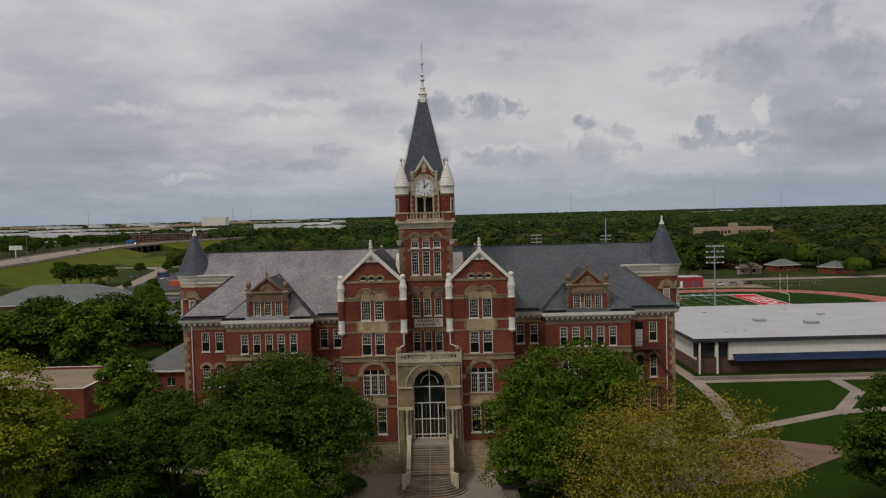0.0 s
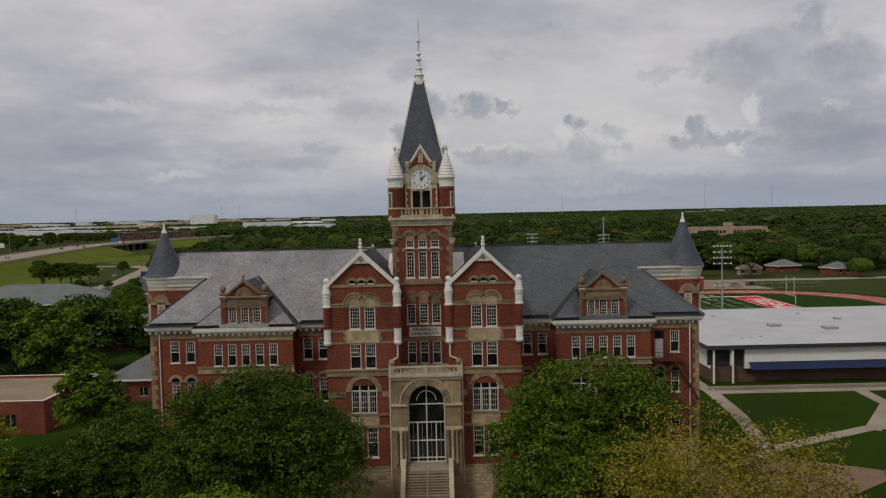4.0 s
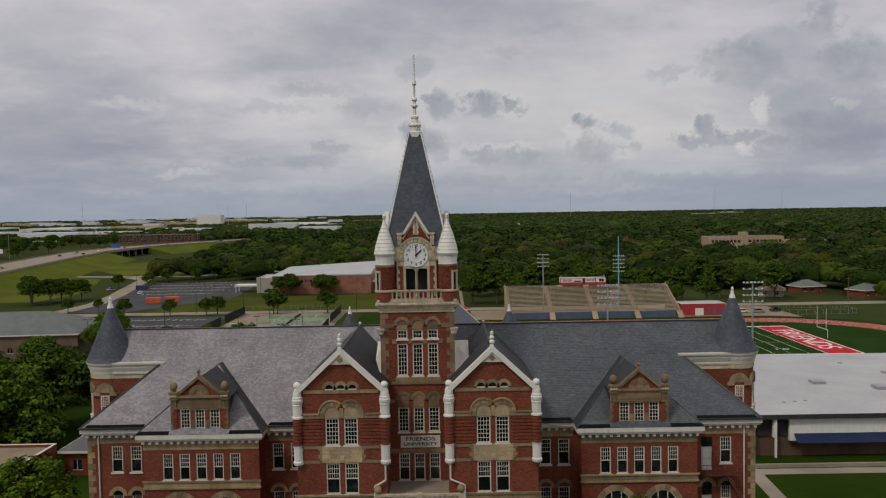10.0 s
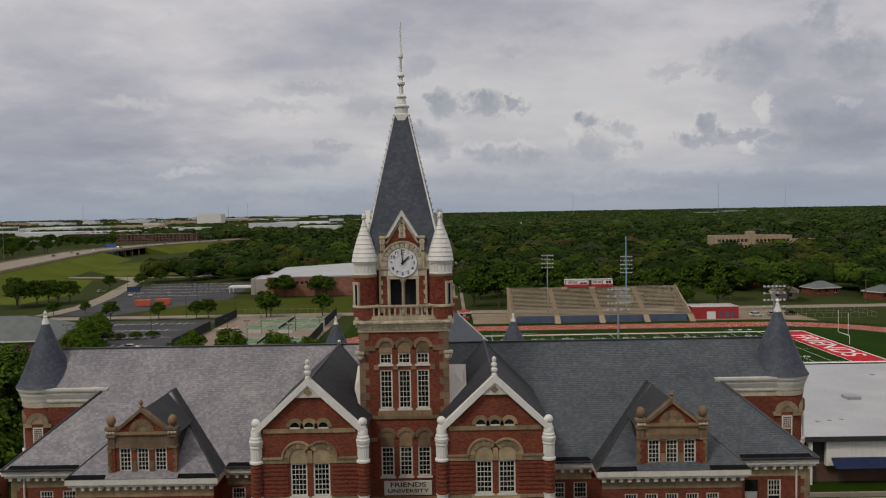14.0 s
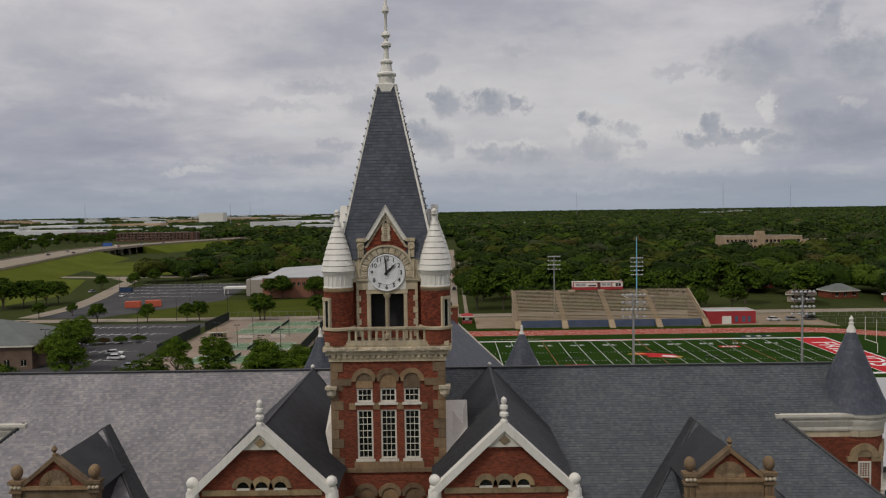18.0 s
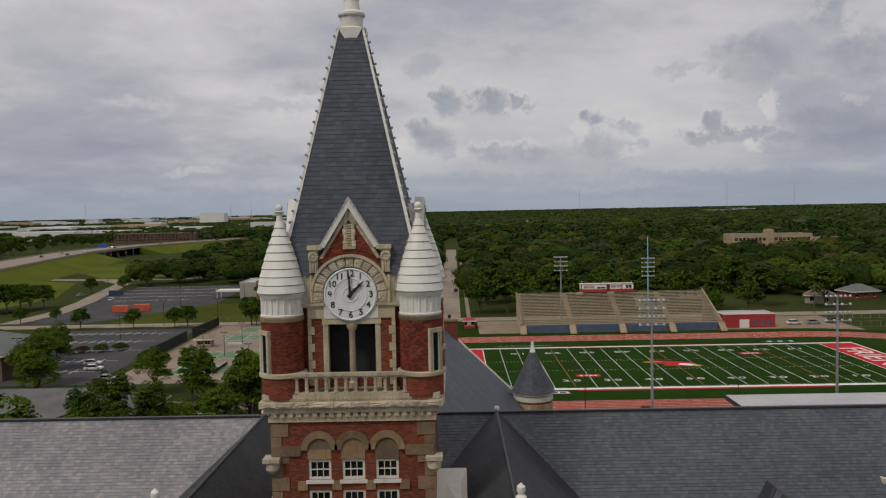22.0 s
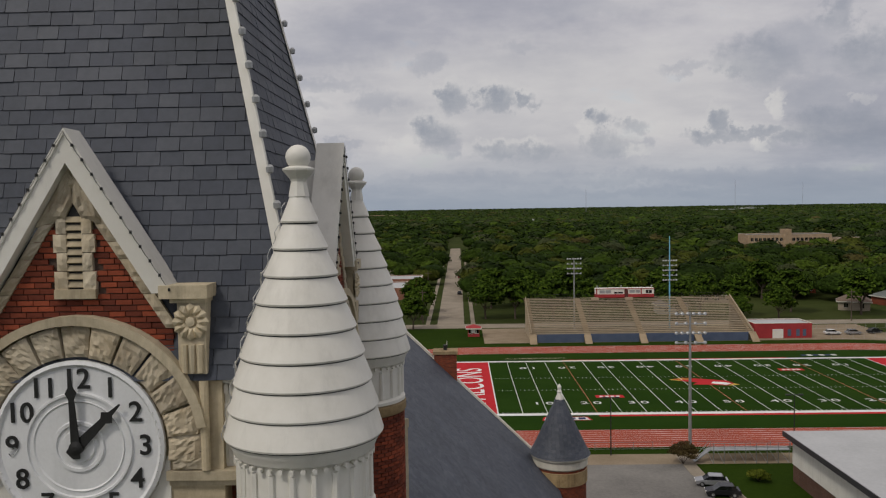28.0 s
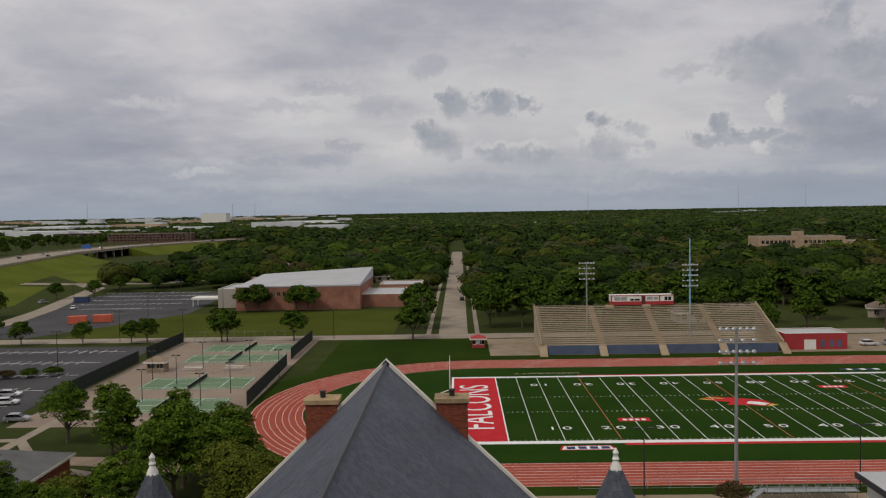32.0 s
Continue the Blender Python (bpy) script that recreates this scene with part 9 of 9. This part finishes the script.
def spin(n, rng):
    """n random turns, as matrices."""
    q = rng.normal(size=(n, 4))
    q /= np.linalg.norm(q, axis=1)[:, None]
    w, x, y, z = q.T
    return np.stack([1 - 2 * (y * y + z * z), 2 * (x * y - z * w), 2 * (x * z + y * w), 2 * (x * y + z * w), 1 - 2 * (x * x + z * z), 2 * (y * z - x * w),
                     2 * (x * z - y * w), 2 * (y * z + x * w), 1 - 2 * (x * x + y * y)], 1).reshape(n, 3, 3)


def leaf_mesh(name, centres, sizes, rng, material, out=None, loose=0.55, skin=None):
    """One mesh of four-cornered leaf clumps; out: the way each looks, more or less; skin: a closed surface under them (corners, triangles)."""
    n = len(centres)
    if out is None:
        turn = spin(n, rng)
    else:
        w = out + np.reshape(loose, (-1, 1)) * rng.normal(size=(n, 3))
        w /= np.linalg.norm(w, axis=1)[:, None]
        u = np.cross(w, rng.normal(size=(n, 3)))
        u /= np.linalg.norm(u, axis=1)[:, None]
        turn = np.stack([u, np.cross(w, u), w], 2)
    v = np.einsum("nij,kj->nki", turn, FLAKES) * sizes[:, None, None] + centres[:, None, :]
    sv, sf = skin if skin is not None else (np.zeros((0, 3)), np.zeros((0, 3), dtype=np.int32))
    me = bpy.data.meshes.new(name)
    me.vertices.add(4 * n + len(sv))
    me.vertices.foreach_set("co", np.concatenate([v.reshape(-1, 3), sv]).astype(np.float32).ravel())
    me.loops.add(4 * n + sf.size)
    me.loops.foreach_set("vertex_index", np.concatenate([np.arange(4 * n), sf.ravel() + 4 * n]).astype(np.int32))
    me.polygons.add(n + len(sf))
    me.polygons.foreach_set("loop_start", np.concatenate([np.arange(0, 4 * n, 4), 4 * n + np.arange(0, sf.size, 3)]).astype(np.int32))
    me.polygons.foreach_set("use_smooth", np.arange(n + len(sf)) >= n)
    me.materials.append(material)
    me.update(calc_edges=True)
    return me


def ball(rng, n):
    d = rng.normal(size=(n, 3))
    return d / np.linalg.norm(d, axis=1)[:, None]


def crown_points(rng, lobes, count, puff=1.0, open_crown=0.0):
    """Leaf places and their outlook: lobes (x, y, z, radius, flatness) bear small layered clumps, and the clumps bear the leaves."""
    L = np.array(lobes)
    area = L[:, 3] ** 2
    n = int(max(30, 6.0 * area.sum() / puff ** 2) * (1.0 - open_crown))
    L = L[rng.choice(len(lobes), n, p=area / area.sum())]
    d = ball(rng, n)
    d[:, 2] = np.where(d[:, 2] < -0.35, -d[:, 2], d[:, 2])
    size = puff * rng.uniform(0.45, 1.35, n)
    mid = L[:, :3] + d * ((L[:, 3] - size * 0.4) * rng.uniform(0.72, 1.12, n))[:, None] * np.stack([np.ones(n), np.ones(n), L[:, 4]], 1)
    pick = rng.choice(n, count, p=size ** 2 / (size ** 2).sum())
    e = ball(rng, count)
    e[:, 2] = np.where(e[:, 2] < -0.15, -e[:, 2] * 0.7, e[:, 2])
    e = e + d[pick] * 0.3
    e /= np.linalg.norm(e, axis=1)[:, None]
    p = mid[pick] + e * (size[pick] * (0.7 + 0.4 * rng.random(count) ** 0.7))[:, None] * np.array([1.0, 1.0, 0.62])
    up = e + np.array([0.0, 0.0, 0.55])
    return p, up / np.linalg.norm(up, axis=1)[:, None]


TREES = {}


def tree(x, y, h, r, seed=0, leaf=LEAF, count=1500, size=0.7, name="tree", label="leafy green shade tree on grass", bark=BARK, low=0.25, lobes_n=9, kind_key=None, flat=0.75, group="", turn=0.0, scale=1.0, puff=None, thin=0.0):
    key = kind_key
    if key and key in TREES:
        m = pose(x, y, 0, 0, 0, turn) @ Matrix.Scale(scale, 4)
        t = copy_thing(TREES[key], pose(x, y, 0, 0, 0, turn))
        t.scale = (scale, scale, scale)
        return tagged(t, label, "tree", group)
    rng = np.random.default_rng(seed)
    t = thing(name, label, "tree", group, at=pose(x, y, 0, 0, 0, turn))
    t.scale = (scale, scale, scale)
    trunk = Mesh()
    zt = h * low
    trunk.tube((0, 0, 0), (0.05 * r, 0, zt), h * 0.028, h * 0.02, 9)
    lobes = [(0, 0, h - r * flat * 0.62, r * 0.6, flat)]
    for k in range(lobes_n):
        q = 2 * math.pi * (k / lobes_n) + rng.uniform(-0.3, 0.3)
        lr = r * rng.uniform(0.34, 0.5)
        rad = (r - lr) * rng.uniform(0.75, 1.05)
        z = zt + (h - zt) * rng.uniform(0.12, 0.56)
        lobes.append((rad * math.cos(q), rad * math.sin(q), z, lr, flat))
        trunk.tube((0.05 * r, 0, zt * rng.uniform(0.8, 1.1)), (rad * 0.55 * math.cos(q), rad * 0.55 * math.sin(q), zt + (z - zt) * 0.6), h * 0.011, h * 0.006, 6)
        trunk.tube((rad * 0.55 * math.cos(q), rad * 0.55 * math.sin(q), zt + (z - zt) * 0.6), (rad * math.cos(q), rad * math.sin(q), z), h * 0.006, h * 0.002, 5)
    for k in range(lobes_n // 2):
        q = rng.uniform(0, 6.28)
        lobes.append((r * 0.4 * math.cos(q), r * 0.4 * math.sin(q), zt + (h - zt) * rng.uniform(0.5, 0.78), r * 0.38, flat))
    part("trunk", trunk, bark, t)
    pts, out = crown_points(rng, lobes, count, puff or (r * 0.115 if r > 7 else r * 0.2), thin)
    keep = pts[:, 2] > zt * 0.6
    pts, out = pts[keep], out[keep]
    part("crown", leaf_mesh("crown", pts, size * rng.uniform(0.6, 1.3, len(pts)), rng, leaf, out, 0.3), None, t)
    if key:
        TREES[key] = t
    return t


# the two great trees before the hall and their neighbours
tree(-14.8, -16.5, 17.7, 10.9, 1, LEAF_DARK, 120000, 0.22, label="large dark green spreading shade tree before the hall", lobes_n=22, low=0.06)
tree(16.0, -15.5, 17.8, 10.2, 2, LEAF, 110000, 0.22, label="large round green shade tree before the hall", lobes_n=20, low=0.06)
tree(-29.5, -10, 12.4, 7.2, 3, LEAF_DARK, 50000, 0.24, label="dark green shade tree beside the hall", lobes_n=15, low=0.06)
tree(-12.5, -40, 14.0, 5.2, 4, LEAF_FRESH, 42000, 0.2, label="fresh green tree on the front lawn", lobes_n=13, low=0.15)
tree(-42.8, -22, 19.3, 8.0, 5, LEAF_LIME, 55000, 0.24, label="bright yellow-green tree on the front lawn", lobes_n=16, low=0.15)
tree(21.4, -35, 17.4, 10.8, 6, LEAF_THIN, 42000, 0.16, label="sparse sycamore with pale limbs and thin olive leaves", bark=BARK_PALE, lobes_n=30, low=0.18, puff=0.8, thin=0.58)
tree(49.2, -22, 15.4, 7.6, 7, LEAF_DARK, 50000, 0.27, label="dark green shade tree beside the lawn", lobes_n=14, low=0.06)
tree(-35, -17, 10.6, 7.6, 15, LEAF_DARK, 50000, 0.23, label="dark green low tree between the shade trees", lobes_n=12, low=0.06)
tree(-47, 22, 11.0, 6.0, 8, LEAF, 9000, 0.42, kind_key="near_a", label="green shade tree beside the hall", low=0.12)
tree(-80, 8, 12.0, 6.5, 9, LEAF_DARK, 9000, 0.42, kind_key="near_b", label="dark green shade tree beside the hall", low=0.12)
for k, (x, y, s) in enumerate([(-69, 58, 1.45), (-80, 62, 1.4), (-90, 58, 1.4), (-70, 72, 1.35), (-86, 76, 1.4), (-102, 66, 1.3), (-62, 82, 1.2), (-50, 84, 0.9), (-100, 84, 1.1), (-78, 96, 1.0),  (-96, 20, 1.2), (-110, 50, 1.2), (-96, 120, 1.0), (-100, -4, 1.2)]):
    tree(x, y, 0, 0, kind_key=("near_a", "near_b")[k % 2], label="green shade tree beside the hall" if k % 2 == 0 else "dark green shade tree beside the hall", turn=k * 67, scale=s)
# trees behind the hall towards the tennis courts
tree(-34, 118, 12.0, 5.2, 11, LEAF, 14000, 0.3, kind_key="mid_a", label="green street tree with a short trunk", flat=1.0)
tree(-51, 134, 11.5, 3.0, 12, LEAF, 8000, 0.28, kind_key="mid_b", label="slender green tree on mown grass", flat=1.9, low=0.12)
tree(-21, 106, 9.0, 4.4, 13, LEAF_OLIVE, 9000, 0.25, kind_key="mid_c", label="light green tree with open crown", flat=0.9)
tree(-64, 242, 9.0, 4.2, 14, LEAF_DARK, 3200, 0.56, kind_key="mid_far", label="green street tree with a short trunk", flat=0.95)
for k, (x, y, s) in enumerate(((-124, 239.8, 0.8), (-106, 240.3, 0.75), (-91.9, 241.1, 0.75), (-88, 243, 0.8), (-65.5, 242, 1.1), (-44.3, 242, 1.0), (-9.5, 241, 1.15))):
    tree(x, y, 0, 0, kind_key="mid_far", label="green street tree with a short trunk", turn=k * 51, scale=s)
tree(-46, 84, 16.6, 4.1, 16, LEAF_DARK, 16000, 0.26, kind_key="column", label="tall dark green column-shaped tree behind the hall", flat=2.2, low=0.04)
for x, y, s, q in ((-40, 83, 0.92, 70), (-43, 78, 0.8, 150), (-51, 86, 0.85, 220)):
    tree(x, y, 0, 0, kind_key="column", label="tall dark green column-shaped tree behind the hall", turn=q, scale=s)
for k, (x, y, q, key) in enumerate(((-61, 140, 0.85, "mid_a"), (-46.5, 128, 1.05, "mid_b"), (-38.5, 129, 1.0, "mid_b"), (-33, 112, 1.1, "mid_a"), (-25, 110, 1.0, "mid_c"), (-28, 119, 0.95, "mid_a"), (-17.5, 100, 0.9, "mid_c"),
                                    (-22, 104, 0.95, "mid_c"), (-36, 103, 0.8, "mid_a"), (-42, 101, 0.85, "mid_c"), (-40, 95, 0.7, "mid_a"), (-46, 100, 0.6, "mid_a"), (-84, 135, 0.9, "mid_a"), (-92, 150, 1.0, "mid_a"), (-100, 158, 0.9, "mid_c"), (-34, 121, 0.8, "mid_c"), (-105, 178, 0.8, "mid_a"), (-107, 191, 0.75, "mid_a"), (-97, 169, 0.85, "mid_a"))):
    tree(x, y, 0, 0, kind_key=key, label={"mid_a": "green street tree with a short trunk", "mid_b": "slender green tree on mown grass", "mid_c": "light green tree with open crown"}[key], turn=k * 83, scale=q)
mids = [
         (-8, 262, 1.0), (-10, 280, 1.1), (14, 263, 1.15), (24, 262, 1.25), (17, 290, 1.3), (-143.5, 262, 0.42), (-154, 257, 0.5),
        (-72, 312, 0.9), (-77, 311, 0.8), (-58, 312, 0.85), (-53, 311, 0.8), (-183, 285, 1.05), (-178, 291, 1.0), (-177, 299, 0.95), (-171, 296, 0.9), (-170.5, 306, 0.85), (-188, 293, 1.1), (-178, 367, 0.65), (-163.5, 373, 0.7), (-160.4, 394, 0.75), (-144.3, 397, 0.7), (-128, 405, 0.65), (-140, 420, 1.0), (-110, 412, 0.9), (-85, 408, 1.0), (-60, 400, 1.1),
        (92, 240, 1.0), (98, 262, 1.2), (108, 250, 1.0), (120, 270, 1.3), (86, 262, 1.2), (76, 252, 1.2), (60, 256, 1.25), (48, 254, 1.2), (36, 256, 1.2), (140, 262, 1.3), (155, 300, 1.3), (30, 280, 1.3), (45, 285, 1.3), (64, 290, 1.3), (80, 285, 1.3), (100, 300, 1.3), (125, 310, 1.3)]
for k, (x, y, s) in enumerate(mids):
    tree(x, y, 0, 0, kind_key="mid_far", label="green street tree with a short trunk", turn=k * 83, scale=s * (1.3 if 240 < y < 300 or y > 305 else 1.0))

# loose clumps of trees on the flat land beyond the highway
rng = random.Random(77)
for cx, cy, n, spread in ((-425, 705, 7, 22), (-455, 790, 8, 28), (-500, 900, 9, 34), (-440, 960, 7, 30), (-540, 1040, 8, 36)):
    for k in range(n):
        tree(cx + rng.uniform(-spread, spread), cy + rng.uniform(-spread, spread) * 0.7, 0, 0, kind_key="mid_far", label="dark green tree in a loose clump beyond the highway", turn=rng.uniform(0, 360), scale=rng.uniform(1.1, 1.7), group="trees beyond the highway")

def shrub(x, y, w, h, seed, leaf, label):
    rng = np.random.default_rng(seed)
    t = thing("shrub", label, "shrub", at=pose(x, y, 0))
    stems = Mesh()
    for k in range(6):
        q = k * 1.05
        stems.tube((0, 0, 0), (w * 0.35 * math.cos(q), w * 0.35 * math.sin(q), h * 0.7), 0.05, 0.02, 5)
    part("stem", stems, BARK, t)
    pts, out = crown_points(rng, [(0, 0, h * 0.5, w * 0.42, h / w), (w * 0.2, 0, h * 0.45, w * 0.3, h / w), (-w * 0.2, 0.1, h * 0.5, w * 0.3, h / w)], 3500, w * 0.12)
    keep = pts[:, 2] > 0.05
    part("crown", leaf_mesh("crown", pts[keep], np.full(keep.sum(), 0.2), rng, leaf, out[keep]), None, t)


LEAF_BROWN = leafage("brownish bush leaves", (0.03, 0.022, 0.01), (0.06, 0.042, 0.018), (0.1, 0.075, 0.03))
shrub(37.8, 108.6, 4.2, 3.4, 31, LEAF_BROWN, "brown-green twiggy bush beside the track fence")
shrub(-96.6, 194.0, 4.4, 2.2, 32, LEAF_DARK, "clipped dark green bush in the car park island")
shrub(-91.8, 195.6, 4.6, 2.2, 33, LEAF_DARK, "clipped dark green bush in the car park island")
shrub(-101.5, 193.0, 4.0, 2.0, 34, LEAF_BROWN, "dull purple-brown bush in the car park island")
shrub(46, 101, 3.0, 1.6, 35, LEAF_OLIVE, "low olive bush beside the yard")
shrub(-9.0, -9.5, 3.6, 1.8, 36, LEAF_DARK, "dark green hedge bush beside the entrance steps")
shrub(9.8, -9.5, 3.6, 1.8, 37, LEAF_DARK, "dark green hedge bush beside the entrance steps")

# woods of the town, out to the horizon
rng = np.random.default_rng(77)


def clear_of(x, y):
    """Open ground where no wood stands."""
    if abs(x - 2.4) < 9 and y < 1000:
        return False
    if -190 < x < -12 and y < 400:
        return False
    if -20 < x < 180 and y < 300:
        return False
    if 205 < x < 335 and 560 < y < 650:
        return False
    hx = -175 - (y - 380) * 0.12
    if x < hx and y < 1100:
        return False
    return True


def dome(level):
    """Unit ways and triangles of a finely split ball without its underside."""
    bm = bmesh.new()
    bmesh.ops.create_icosphere(bm, subdivisions=level, radius=1.0)
    v = np.array([q.co[:] for q in bm.verts])
    f = np.array([[q.index for q in face.verts] for face in bm.faces])
    bm.free()
    return v, f[v[f][:, :, 2].max(1) > -0.45]


def cap():
    """A coarse dome for trees far off."""
    v = [(math.cos(k * math.pi / 3), math.sin(k * math.pi / 3), -0.3) for k in range(6)] + [(0.72 * math.cos((k + 0.5) * math.pi / 3), 0.72 * math.sin((k + 0.5) * math.pi / 3), 0.62) for k in range(6)] + [(0, 0, 1.0)]
    f = []
    for k in range(6):
        j = (k + 1) % 6
        f += [(k, j, 6 + k), (j, 6 + j, 6 + k), (6 + k, 6 + j, 12)]
    return np.array(v), np.array(f)


DOMES = {0: cap(), 1: dome(1), 2: dome(2), 3: dome(3)}
shell_v, shell_f, shell_m, shell_n = [], [], [], 0
cents, sizes, outs, looses, tones = [], [], [], [], []
r = 258.0
while r < 4700:
    step = 12.4 + r * 0.003
    n = int(r * radians(74) / step)
    for k in range(n):
        q = radians(-37) + radians(74) * rng.random()
        rr = r + rng.uniform(-1, 1) * step
        x, y = rr * math.sin(q), rr * math.cos(q)
        if not clear_of(x, y) or rng.random() < (0.07 if q > -0.2 else 0.07 + min(0.55, (-0.2 - q) * 2.4)):
            continue
        grow = rng.uniform(0.55, 1.05) if rng.random() < 0.55 else rng.uniform(1.05, 1.55)
        wide = step * 1.06 * grow
        tall = rng.uniform(8.5, 12.5) * (0.55 + 0.45 * grow) if r < 1600 else rng.uniform(11.5, 14.5)
        g = land(x, y)
        # past 700 m more dark greens stand in for the darker, hazy distance
        tone = int(rng.choice(len(WOODS), p=(0.22, 0.23, 0.12, 0.13, 0.07, 0.04, 0.19) if r < 700 else (0.2, 0.34, 0.05, 0.06, 0.05, 0.02, 0.28)))
        # a dome with swellings, closed by a rough skin, and loose leaf clumps on it
        hubs = ball(rng, 18 if r < 900 else 6)
        hubs[:, 2] = np.abs(hubs[:, 2]) - 0.2
        swell = rng.uniform(0.14, 0.36, len(hubs))
        half = np.array([wide * rng.uniform(0.48, 0.6), wide * rng.uniform(0.48, 0.6), tall * (0.52 if r < 1600 else 0.34)])
        mid = np.array([x, y, g + tall * (0.48 if r < 1600 else 0.6)])

        def reach(d):
            return 0.68 + (swell * np.exp(-((d[:, None, :] - hubs[None]) ** 2).sum(2) / 0.13)).max(1)

        dv, df = DOMES[3 if r < 360 else 2 if r < 700 else 1 if r < 1300 else 0]
        shell_v.append(dv * (reach(dv) * rng.uniform(0.93, 1.05, len(dv)))[:, None] * half + mid)
        shell_f.append(df + shell_n)
        shell_m.append(np.full(len(df), tone))
        shell_n += len(dv)
        m = int((480 if r < 360 else 300 if r < 500 else 110 if r < 800 else 26 if r < 1300 else 3) * grow)
        d = ball(rng, m)
        d[:, 2] = np.where(d[:, 2] < -0.2, -d[:, 2], d[:, 2])
        cents.append(d * (reach(d) * rng.uniform(0.96, 1.1, m))[:, None] * half + mid)
        outs.append(d + np.array([0.0, 0.0, 0.35]))
        looses.append(np.full(m, 0.28))
        sizes.append(np.full(m, wide * (0.058 if r < 360 else 0.07 if r < 500 else 0.105 if r < 800 else 0.17 if r < 1300 else 0.2)) * rng.uniform(0.6, 1.3, m))
        tones.append(np.full(m, tone))
    r += step * 0.8
me = leaf_mesh("woods", np.concatenate(cents), np.concatenate(sizes), rng, WOODS[0], np.concatenate(outs), np.concatenate(looses), (np.concatenate(shell_v), np.concatenate(shell_f)))
for leaf in WOODS[1:]:
    me.materials.append(leaf)
me.polygons.foreach_set("material_index", np.concatenate(tones + shell_m).astype(np.int32))
tagged(new("woods", me), "green tree canopy of the town reaching to the horizon", "woods", kind="stuff")
